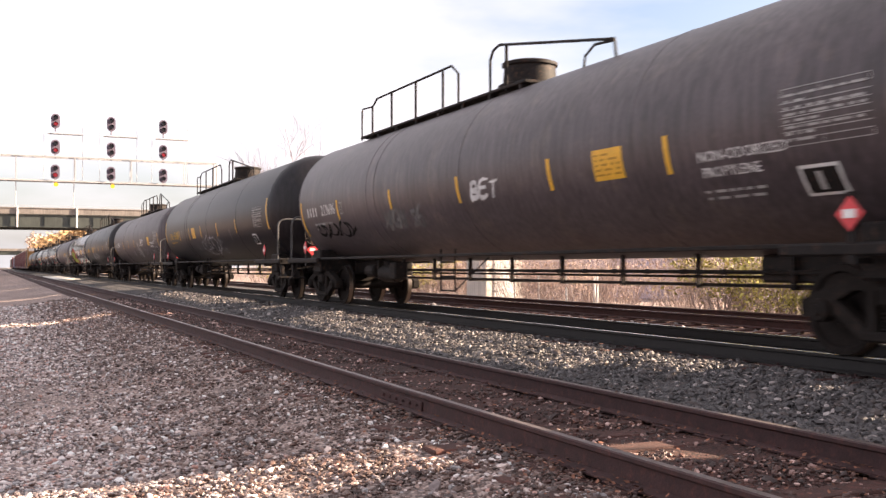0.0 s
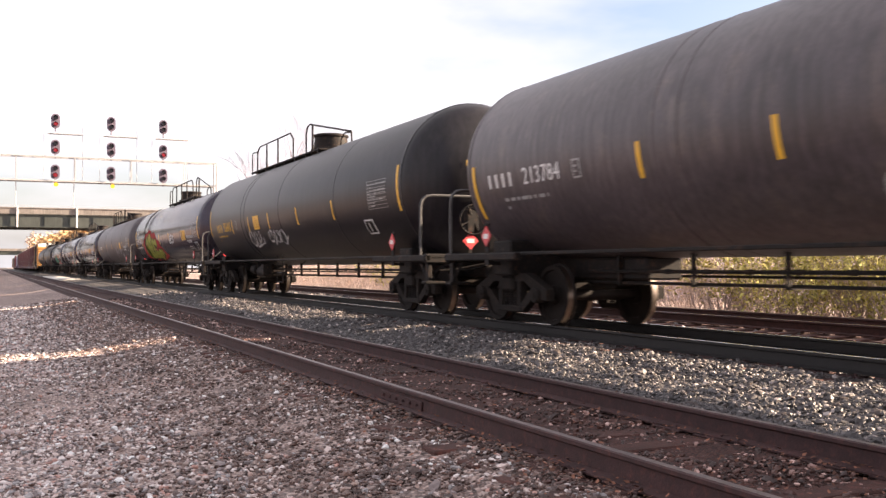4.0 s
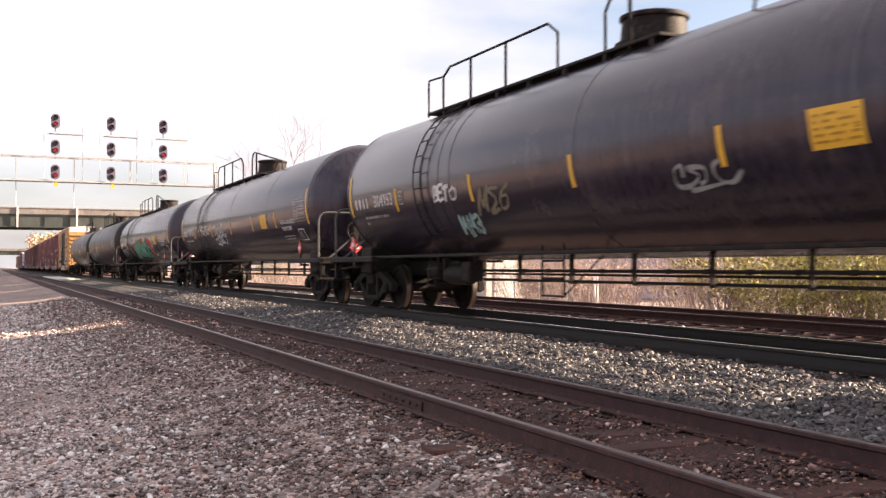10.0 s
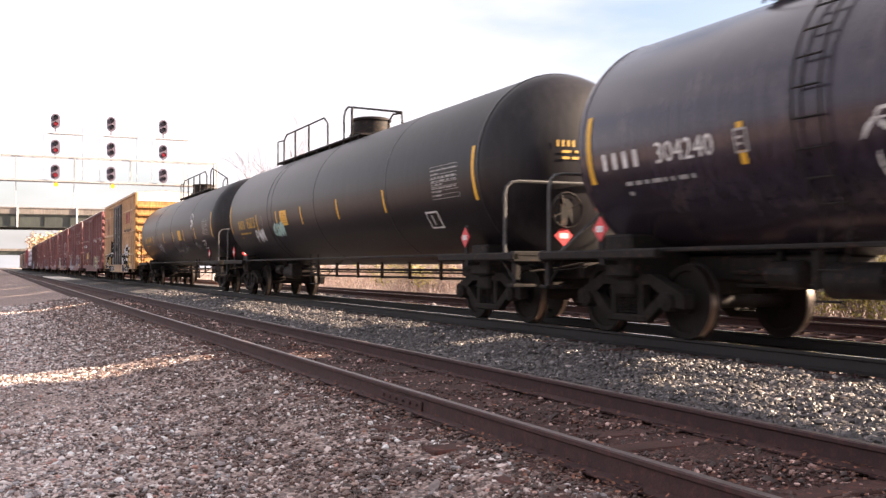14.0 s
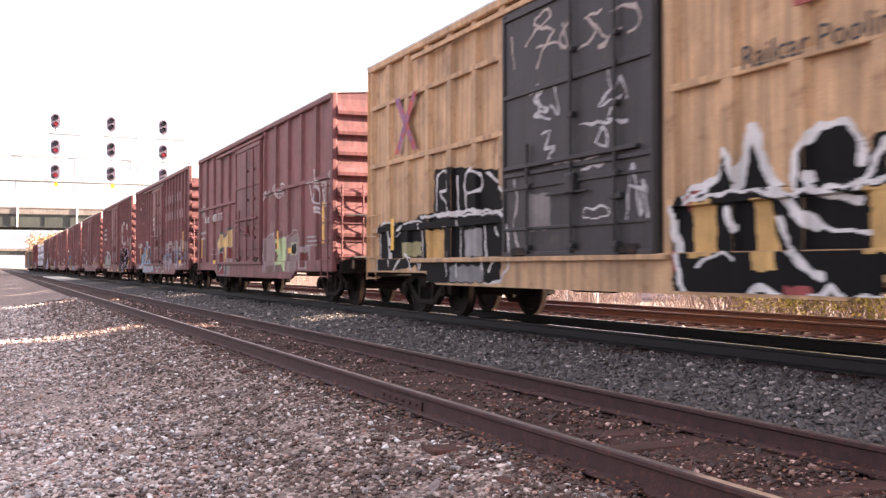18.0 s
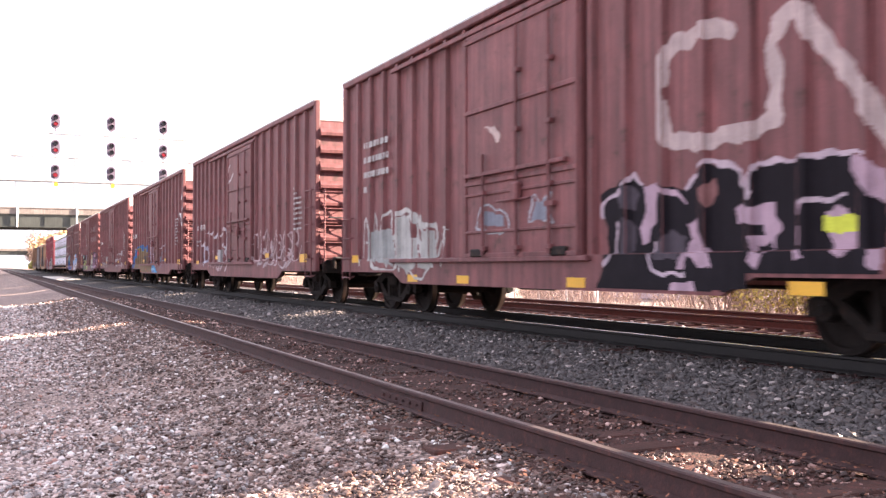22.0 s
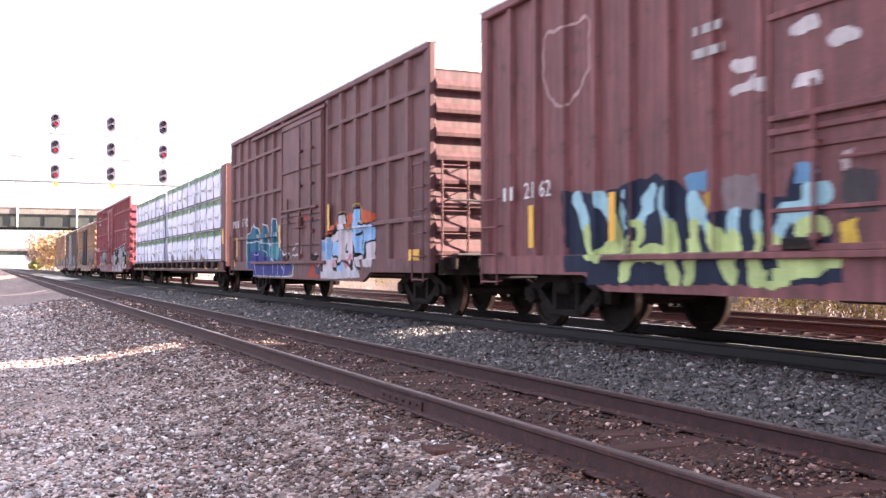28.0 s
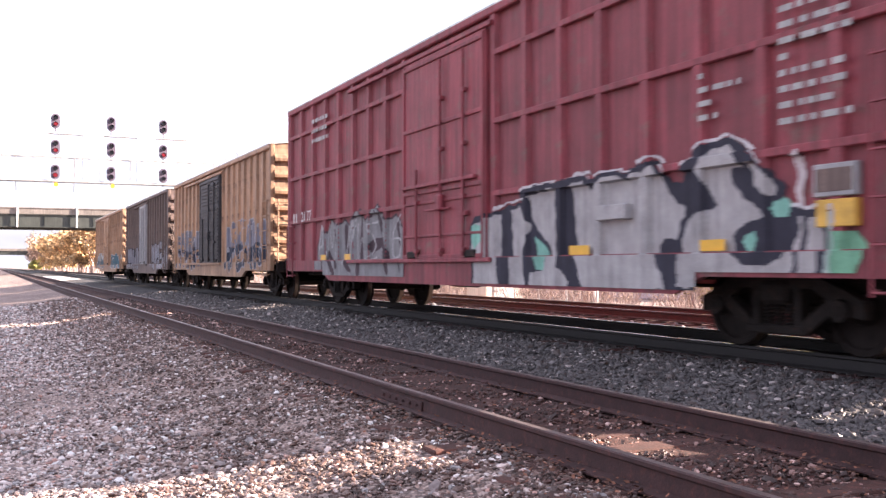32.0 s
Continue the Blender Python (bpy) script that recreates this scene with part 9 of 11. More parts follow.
BLUE_PIECE.line((0.2, 0.24, 0.28), 0.09, [(2.58, 1.15), (2.9, 1.19)])
BLUE_PIECE.fill((0.2, 0.1, 0.11), [(1.75, 0.9), (1.81, 1.39), (2.11, 1.56), (2.18, 1.27), (2.1, 0.9)])
BLUE_PIECE.fill((0.21, 0.11, 0.12), [(2.31, 0.9), (2.52, 1.15), (2.84, 1.14), (3.02, 1.38), (3.25, 1.37), (3.25, 0.87)])
PALE_PIECE = Piece("cyan and pale green letters on navy graffiti")
PALE_PIECE.line((0.36, 0.25, 0.25), 0.045, [(-5.84, 4.14), (-5.58, 4.11), (-5.36, 4.11), (-5.15, 4.09), (-4.94, 4.13), (-4.81, 4.03), (-4.84, 3.74), (-4.81, 3.52), (-5.01, 3.26), (-5.22, 3.11), (-5.47, 3.03), (-5.73, 3.16), (-5.96, 3.42), (-5.99, 3.82), (-5.96, 4.05), (-5.84, 4.14)])
PALE_PIECE.fill((0.022, 0.028, 0.05), [(-5.4, 1.9), (-4.53, 1.79), (-3.83, 1.92), (-3.39, 1.95), (-2.93, 1.79), (-2.61, 1.46), (-1.97, 1.46), (-1.81, 1.64), (-1.27, 1.54), (-1.15, 1.8), (-0.87, 1.83), (-0.76, 1.54), (-0.71, 1.25), (-0.59, 0.74), (-5.3, 0.63)])
PALE_PIECE.fill((0.2, 0.16, 0.17), [(-2.32, 1.82), (-1.69, 1.81), (-1.66, 1.46), (-2.28, 1.45)])
PALE_PIECE.fill((0.12, 0.25, 0.4), [(-2.93, 1.9), (-2.45, 1.95), (-2.45, 1.71), (-2.83, 1.71)])
PALE_PIECE.fill((0.45, 0.28, 0.06), [(-2.59, 1.66), (-2.39, 1.68), (-2.43, 1.49), (-2.56, 1.51)])
PALE_PIECE.fill((0.12, 0.25, 0.4), [(-1.12, 1.85), (-0.87, 1.86), (-0.86, 1.65), (-1.11, 1.65)])
PALE_PIECE.line((0.3, 0.5, 0.56), 0.2, [(-5.12, 1.79), (-4.9, 1.34)])
PALE_PIECE.line((0.3, 0.5, 0.56), 0.2, [(-4.56, 1.72), (-4.29, 1.44)])
PALE_PIECE.line((0.3, 0.5, 0.56), 0.2, [(-3.5, 1.78), (-3.75, 1.37)])
PALE_PIECE.line((0.3, 0.5, 0.56), 0.2, [(-3.31, 1.71), (-3.18, 1.35)])
PALE_PIECE.line((0.3, 0.5, 0.56), 0.2, [(-2.76, 1.64), (-2.77, 1.33)])
PALE_PIECE.line((0.3, 0.5, 0.56), 0.2, [(-2.71, 1.54), (-2.45, 1.25)])
PALE_PIECE.line((0.3, 0.5, 0.56), 0.2, [(-2.13, 1.39), (-2.11, 1.19)])
PALE_PIECE.line((0.3, 0.5, 0.56), 0.2, [(-1.74, 1.38), (-1.73, 1.15)])
PALE_PIECE.line((0.3, 0.5, 0.56), 0.2, [(-0.91, 1.46), (-1.25, 1.36)])
PALE_PIECE.line((0.3, 0.5, 0.56), 0.2, [(-1.25, 1.36), (-1.39, 1.14)])
PALE_PIECE.line((0.3, 0.5, 0.56), 0.2, [(-0.98, 1.55), (-0.78, 1.54)])
PALE_PIECE.line((0.3, 0.5, 0.56), 0.2, [(-4.07, 1.72), (-4.0, 1.41)])
PALE_PIECE.line((0.42, 0.52, 0.22), 0.2, [(-4.9, 1.34), (-4.72, 1.05)])
PALE_PIECE.line((0.42, 0.52, 0.22), 0.2, [(-4.29, 1.44), (-4.12, 1.18)])
PALE_PIECE.line((0.42, 0.52, 0.22), 0.2, [(-4.12, 1.18), (-4.56, 1.04)])
PALE_PIECE.line((0.42, 0.52, 0.22), 0.2, [(-3.75, 1.37), (-3.98, 0.76)])
PALE_PIECE.line((0.42, 0.52, 0.22), 0.2, [(-3.18, 1.35), (-2.99, 0.77)])
PALE_PIECE.line((0.42, 0.52, 0.22), 0.2, [(-3.86, 1.0), (-3.13, 1.06)])
PALE_PIECE.line((0.42, 0.52, 0.22), 0.2, [(-2.77, 1.33), (-2.73, 0.78)])
PALE_PIECE.line((0.42, 0.52, 0.22), 0.2, [(-2.45, 1.25), (-2.02, 0.78)])
PALE_PIECE.line((0.42, 0.52, 0.22), 0.2, [(-2.11, 1.19), (-2.08, 1.01)])
PALE_PIECE.line((0.42, 0.52, 0.22), 0.2, [(-1.73, 1.15), (-1.69, 0.76)])
PALE_PIECE.line((0.42, 0.52, 0.22), 0.2, [(-1.39, 1.14), (-1.26, 0.85)])
PALE_PIECE.line((0.42, 0.52, 0.22), 0.2, [(-1.26, 0.85), (-0.72, 0.94)])
PALE_PIECE.line((0.42, 0.52, 0.22), 0.2, [(-0.78, 1.28), (-1.05, 1.21)])
PALE_PIECE.line((0.42, 0.52, 0.22), 0.2, [(-1.5, 0.79), (-1.31, 0.78)])
PALE_PIECE.line((0.022, 0.028, 0.05), 0.06, [(-5.03, 0.9), (-4.56, 0.9), (-4.5, 0.72), (-4.96, 0.7)])
PALE_PIECE.line((0.022, 0.028, 0.05), 0.06, [(-4.19, 1.8), (-3.84, 1.24), (-4.07, 0.9)])
PALE_PIECE.line((0.022, 0.028, 0.05), 0.06, [(-2.98, 1.72), (-2.83, 1.21)])
PALE_PIECE.line((0.022, 0.028, 0.05), 0.06, [(-1.96, 1.42), (-1.88, 0.78)])
PALE_PIECE.line((0.022, 0.028, 0.05), 0.06, [(-1.57, 1.45), (-1.48, 1.06), (-1.51, 0.79)])
PALE_PIECE.fill((0.5, 0.35, 0.06), [(-0.58, 1.25), (-0.39, 1.32), (-0.37, 0.99), (-0.55, 0.95)])
PALE_PIECE.fill((0.06, 0.055, 0.06), [(-0.56, 1.75), (-0.16, 1.73), (-0.16, 1.35), (-0.55, 1.36)])
PALE_PIECE.fill((0.42, 0.35, 0.35), [(-0.54, 1.91), (-0.45, 1.92), (-0.45, 1.76), (-0.54, 1.76)])
PALE_PIECE.line((0.5, 0.47, 0.48), 0.13, [(-1.12, 3.11), (-0.9, 3.12)])
PALE_PIECE.line((0.5, 0.47, 0.48), 0.13, [(-0.63, 2.92), (-0.38, 2.93)])
PALE_PIECE.line((0.5, 0.47, 0.48), 0.13, [(-2.06, 2.95), (-1.8, 2.93)])
PALE_PIECE.line((0.5, 0.47, 0.48), 0.13, [(-2.07, 2.7), (-1.8, 2.73)])
PALE_PIECE.line((0.5, 0.47, 0.48), 0.13, [(-1.68, 2.69), (-1.48, 2.72)])
PALE_PIECE.line((0.5, 0.47, 0.48), 0.13, [(-1.08, 2.6), (-0.87, 2.62)])
SKY_PIECE = Piece("indigo letters and pale blue letters on an orange cloud")
SKY_PIECE.fill((0.03, 0.13, 0.2), [(-5.61, 0.61), (-5.77, 1.6), (-5.41, 2.05), (-4.92, 2.08), (-4.46, 1.9), (-4.28, 1.55), (-3.97, 2.05), (-3.55, 1.99), (-3.39, 1.51), (-2.96, 1.59), (-2.76, 2.22), (-2.33, 1.73), (-2.09, 1.47), (-1.75, 1.52), (-1.49, 1.22), (-0.91, 1.21), (-0.68, 0.81), (-1.3, 0.62), (-5.61, 0.61)])
SKY_PIECE.fill((0.045, 0.05, 0.2), [(-5.56, 0.63), (-5.59, 1.31), (-4.5, 1.34), (-3.23, 1.08), (-1.78, 1.15), (-0.93, 0.98), (-0.78, 0.81), (-1.34, 0.65)])
SKY_PIECE.fill((0.1, 0.28, 0.33), [(-3.23, 1.17), (-2.8, 1.51), (-2.29, 1.41), (-2.47, 1.07)])
SKY_PIECE.line((0.5, 0.53, 0.56), 0.05, [(-5.61, 0.61), (-5.77, 1.6), (-5.41, 2.05), (-4.92, 2.08), (-4.46, 1.9), (-4.28, 1.55), (-3.97, 2.05), (-3.55, 1.99), (-3.39, 1.51), (-2.96, 1.59), (-2.76, 2.22), (-2.33, 1.73), (-2.09, 1.47), (-1.75, 1.52), (-1.49, 1.22), (-0.91, 1.21), (-0.68, 0.81), (-1.3, 0.62), (-5.61, 0.61)])
SKY_PIECE.line((0.48, 0.52, 0.55), 0.03, [(-4.5, 1.84), (-4.59, 1.29), (-4.97, 1.2), (-4.5, 0.67)])
SKY_PIECE.line((0.48, 0.52, 0.55), 0.03, [(-4.23, 1.47), (-3.63, 1.27), (-3.74, 0.68)])
SKY_PIECE.line((0.48, 0.52, 0.55), 0.03, [(-3.39, 1.51), (-3.23, 1.08), (-2.75, 1.08), (-2.66, 0.69)])
SKY_PIECE.line((0.48, 0.52, 0.55), 0.03, [(-2.29, 1.49), (-2.09, 1.15), (-2.21, 0.7)])
SKY_PIECE.line((0.48, 0.52, 0.55), 0.03, [(-1.78, 1.47), (-1.87, 0.99), (-1.62, 0.82)])
SKY_PIECE.line((0.48, 0.52, 0.55), 0.03, [(-5.72, 1.6), (-4.5, 1.61), (-3.39, 1.53), (-2.09, 1.53)])
SKY_PIECE.line((0.48, 0.52, 0.55), 0.03, [(-1.49, 1.18), (-1.54, 0.75)])
SKY_PIECE.line((0.48, 0.52, 0.55), 0.03, [(-1.23, 1.06), (-0.85, 1.02)])
SKY_PIECE.line((0.48, 0.52, 0.55), 0.03, [(-2.65, 2.02), (-2.54, 1.67)])
SKY_PIECE.fill((0.42, 0.1, 0.05), [(1.96, 1.62), (2.54, 1.9), (3.55, 2.05), (3.96, 1.98), (4.14, 2.14), (4.51, 2.03), (5.02, 1.98), (5.01, 1.49), (1.98, 1.5)])
SKY_PIECE.fill((0.36, 0.07, 0.05), [(0.57, 0.61), (1.08, 1.12), (1.53, 1.17), (1.73, 0.64)])
SKY_PIECE.fill((0.012, 0.012, 0.014), [(1.69, 1.54), (2.61, 1.74), (2.63, 2.01), (2.68, 2.06), (3.15, 2.06), (3.37, 1.72), (3.73, 1.72), (3.87, 2.14), (4.13, 2.13), (4.19, 1.79), (5.02, 1.78), (5.01, 1.08), (4.36, 1.04), (4.27, 0.75), (1.73, 0.68)])
SKY_PIECE.fill((0.5, 0.46, 0.5), [(1.75, 1.49), (2.61, 1.66), (2.73, 1.5), (2.47, 1.44), (2.57, 0.72), (1.8, 0.71)])
SKY_PIECE.fill((0.5, 0.46, 0.5), [(2.71, 2.0), (3.1, 2.01), (3.3, 1.63), (3.58, 1.67), (3.69, 1.37), (3.76, 0.74), (2.82, 0.73), (2.89, 1.29)])
SKY_PIECE.fill((0.24, 0.42, 0.66), [(3.77, 1.67), (3.91, 2.11), (4.09, 2.1), (4.15, 1.75), (4.51, 1.75), (5.02, 1.75), (5.01, 1.43), (4.37, 1.42), (4.32, 1.13), (3.98, 1.19), (3.89, 1.4)])
SKY_PIECE.fill((0.24, 0.42, 0.66), [(2.24, 1.43), (2.71, 1.45), (2.72, 1.12), (2.31, 1.14)])
SKY_PIECE.fill((0.24, 0.42, 0.66), [(2.85, 0.9), (3.25, 1.0), (3.35, 0.75), (2.87, 0.73)])
SKY_PIECE.fill((0.48, 0.2, 0.22), [(3.2, 1.03), (3.57, 1.19), (3.64, 0.9), (3.39, 0.85)])
SKY_PIECE.fill((0.48, 0.3, 0.34), [(2.52, 1.07), (2.77, 1.09), (2.79, 0.9), (2.56, 0.87)])
SKY_PIECE.fill((0.5, 0.46, 0.5), [(3.89, 1.1), (4.27, 1.12), (4.33, 0.9), (3.92, 0.74)])
SKY_PIECE.fill((0.24, 0.42, 0.66), [(1.84, 1.46), (2.17, 1.53), (2.22, 1.08), (1.9, 1.02)])
SKY_PIECE.fill((0.44, 0.44, 0.48), [(1.63, 0.77), (4.24, 0.81), (4.33, 0.66), (1.63, 0.58)])
SKY_PIECE.fill((0.5, 0.46, 0.5), [(4.46, 1.38), (5.01, 1.39), (5.01, 0.89), (4.48, 0.89)])
SKY_PIECE.line((0.012, 0.012, 0.014), 0.05, [(3.25, 1.39), (3.19, 1.23), (3.32, 1.23)])
SKY_PIECE.line((0.012, 0.012, 0.014), 0.05, [(4.02, 1.56), (4.28, 1.59), (4.21, 1.24)])
SKY_PIECE.line((0.012, 0.012, 0.014), 0.05, [(2.76, 1.99), (2.86, 1.41), (2.77, 0.95)])
SKY_PIECE.line((0.012, 0.012, 0.014), 0.05, [(3.69, 1.79), (3.69, 1.55), (3.85, 1.26)])
SKY_PIECE.line((0.012, 0.012, 0.014), 0.05, [(2.85, 0.92), (3.25, 1.01), (3.75, 0.9)])
SKY_PIECE.line((0.012, 0.012, 0.014), 0.05, [(2.22, 1.46), (2.27, 1.14), (2.73, 1.1)])
SKY_PIECE.line((0.012, 0.012, 0.014), 0.05, [(3.89, 1.1), (4.08, 0.9), (4.36, 0.85)])
SKY_PIECE.line((0.5, 0.52, 0.6), 0.05, [(2.52, 1.63), (3.55, 1.69), (4.51, 1.71), (5.02, 1.71)])
SKY_PIECE.line((0.4, 0.3, 0.05), 0.025, [(2.66, 2.07), (3.16, 2.07), (3.39, 1.75), (3.73, 1.75), (3.86, 2.17), (4.14, 2.15), (4.2, 1.82), (4.51, 1.82)])
SKY_PIECE.line((0.45, 0.43, 0.46), 0.05, [(1.16, 1.1), (1.43, 1.19), (1.53, 0.96), (1.27, 0.9), (1.16, 1.1)])
SKY_PIECE.line((0.45, 0.43, 0.46), 0.05, [(-0.56, 1.28), (-0.22, 1.45), (0.17, 1.4), (0.1, 1.19)])
SKY_PIECE.line((0.45, 0.43, 0.46), 0.05, [(-0.64, 1.17), (0.17, 1.18)])
SKY_PIECE.fill((0.05, 0.07, 0.12), [(1.14, 0.93), (1.6, 0.9), (1.64, 0.71), (1.27, 0.71)])
SKY_PIECE.fill((0.45, 0.05, 0.03), [(0.46, 2.14), (0.65, 2.13), (0.65, 1.99), (0.46, 2.0)])

MARK = (0.62, 0.63, 0.64)
STD = (6.25, 3.0, -0.1, -3.1, -5.75)
TANKS = [
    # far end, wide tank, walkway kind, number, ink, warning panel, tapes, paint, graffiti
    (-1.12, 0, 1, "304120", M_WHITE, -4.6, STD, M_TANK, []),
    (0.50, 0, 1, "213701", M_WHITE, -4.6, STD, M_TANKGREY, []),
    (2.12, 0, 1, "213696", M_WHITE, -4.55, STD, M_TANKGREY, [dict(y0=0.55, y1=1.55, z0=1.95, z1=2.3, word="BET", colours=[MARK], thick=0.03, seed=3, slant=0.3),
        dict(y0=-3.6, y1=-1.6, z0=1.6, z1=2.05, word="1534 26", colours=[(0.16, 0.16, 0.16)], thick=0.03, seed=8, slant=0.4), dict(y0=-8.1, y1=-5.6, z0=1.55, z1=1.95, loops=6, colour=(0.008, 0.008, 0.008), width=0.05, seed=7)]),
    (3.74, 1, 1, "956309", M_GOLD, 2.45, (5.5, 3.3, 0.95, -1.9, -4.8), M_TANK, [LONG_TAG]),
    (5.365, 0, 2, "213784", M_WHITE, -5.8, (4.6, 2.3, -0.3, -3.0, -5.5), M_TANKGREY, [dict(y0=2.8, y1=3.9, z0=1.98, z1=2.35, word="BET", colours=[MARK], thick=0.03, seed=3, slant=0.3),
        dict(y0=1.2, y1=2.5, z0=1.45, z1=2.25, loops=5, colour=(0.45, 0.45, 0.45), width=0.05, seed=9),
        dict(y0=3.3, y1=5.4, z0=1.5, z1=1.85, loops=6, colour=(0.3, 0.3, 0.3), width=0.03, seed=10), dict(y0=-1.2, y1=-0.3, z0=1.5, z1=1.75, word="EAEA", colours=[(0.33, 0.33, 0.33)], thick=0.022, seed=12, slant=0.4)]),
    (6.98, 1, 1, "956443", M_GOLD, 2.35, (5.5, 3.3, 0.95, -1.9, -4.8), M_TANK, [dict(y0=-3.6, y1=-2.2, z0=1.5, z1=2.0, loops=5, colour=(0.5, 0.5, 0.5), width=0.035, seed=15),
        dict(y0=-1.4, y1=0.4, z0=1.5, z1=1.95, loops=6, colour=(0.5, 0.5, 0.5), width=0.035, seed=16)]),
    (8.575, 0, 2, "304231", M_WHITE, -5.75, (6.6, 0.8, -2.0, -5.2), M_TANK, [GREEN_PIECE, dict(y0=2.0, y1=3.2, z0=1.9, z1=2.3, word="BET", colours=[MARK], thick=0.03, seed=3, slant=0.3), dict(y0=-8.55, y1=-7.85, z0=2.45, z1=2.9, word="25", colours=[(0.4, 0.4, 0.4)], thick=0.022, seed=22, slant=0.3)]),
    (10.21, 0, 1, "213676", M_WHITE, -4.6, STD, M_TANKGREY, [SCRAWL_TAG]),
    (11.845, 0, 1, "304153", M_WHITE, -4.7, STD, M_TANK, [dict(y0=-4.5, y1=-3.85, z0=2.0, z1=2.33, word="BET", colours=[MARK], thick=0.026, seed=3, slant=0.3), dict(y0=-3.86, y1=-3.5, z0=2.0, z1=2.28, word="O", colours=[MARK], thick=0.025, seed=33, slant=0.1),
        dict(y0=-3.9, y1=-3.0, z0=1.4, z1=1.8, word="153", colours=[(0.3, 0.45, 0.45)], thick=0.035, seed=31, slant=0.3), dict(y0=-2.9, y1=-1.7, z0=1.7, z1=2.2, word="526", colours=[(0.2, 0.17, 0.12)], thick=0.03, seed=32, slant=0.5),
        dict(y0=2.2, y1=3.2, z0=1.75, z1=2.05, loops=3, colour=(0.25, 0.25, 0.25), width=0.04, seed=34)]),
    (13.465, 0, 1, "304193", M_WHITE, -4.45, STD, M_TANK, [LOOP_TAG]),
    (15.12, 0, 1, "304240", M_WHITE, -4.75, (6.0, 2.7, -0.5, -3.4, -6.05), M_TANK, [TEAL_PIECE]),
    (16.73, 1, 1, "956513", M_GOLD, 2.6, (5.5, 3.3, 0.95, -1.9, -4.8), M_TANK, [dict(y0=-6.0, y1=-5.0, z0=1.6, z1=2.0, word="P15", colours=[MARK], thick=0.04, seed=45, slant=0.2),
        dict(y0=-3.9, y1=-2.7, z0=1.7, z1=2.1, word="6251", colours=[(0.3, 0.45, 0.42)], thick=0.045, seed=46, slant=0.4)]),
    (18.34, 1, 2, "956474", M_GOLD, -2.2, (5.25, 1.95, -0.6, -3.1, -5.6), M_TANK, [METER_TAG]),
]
for tau, big, var, num, ink, sign, tapes, pm, jobs in TANKS:
    s0 = place(tau - 0.72)
    r, zc = (1.56, 2.5) if big else (1.475, 2.48)
    pm = M_TANKDULL if big else pm
    spec = dict(r=r, zc=zc, half=9.2 if num.startswith("213") else 9.0, variant=var, number=num, ink=ink, sign=sign, tapes=tapes, paint=pm, pitch=21.06, s0=s0, paint_jobs=jobs,
                label="%s long tank car with %s stencils and graffiti" % ("glossy black" if pm is M_TANK else "dull black" if big else "dusty black", "gold" if ink is M_GOLD else "white"))
    TRAIN.append((tank_car(spec), s0))

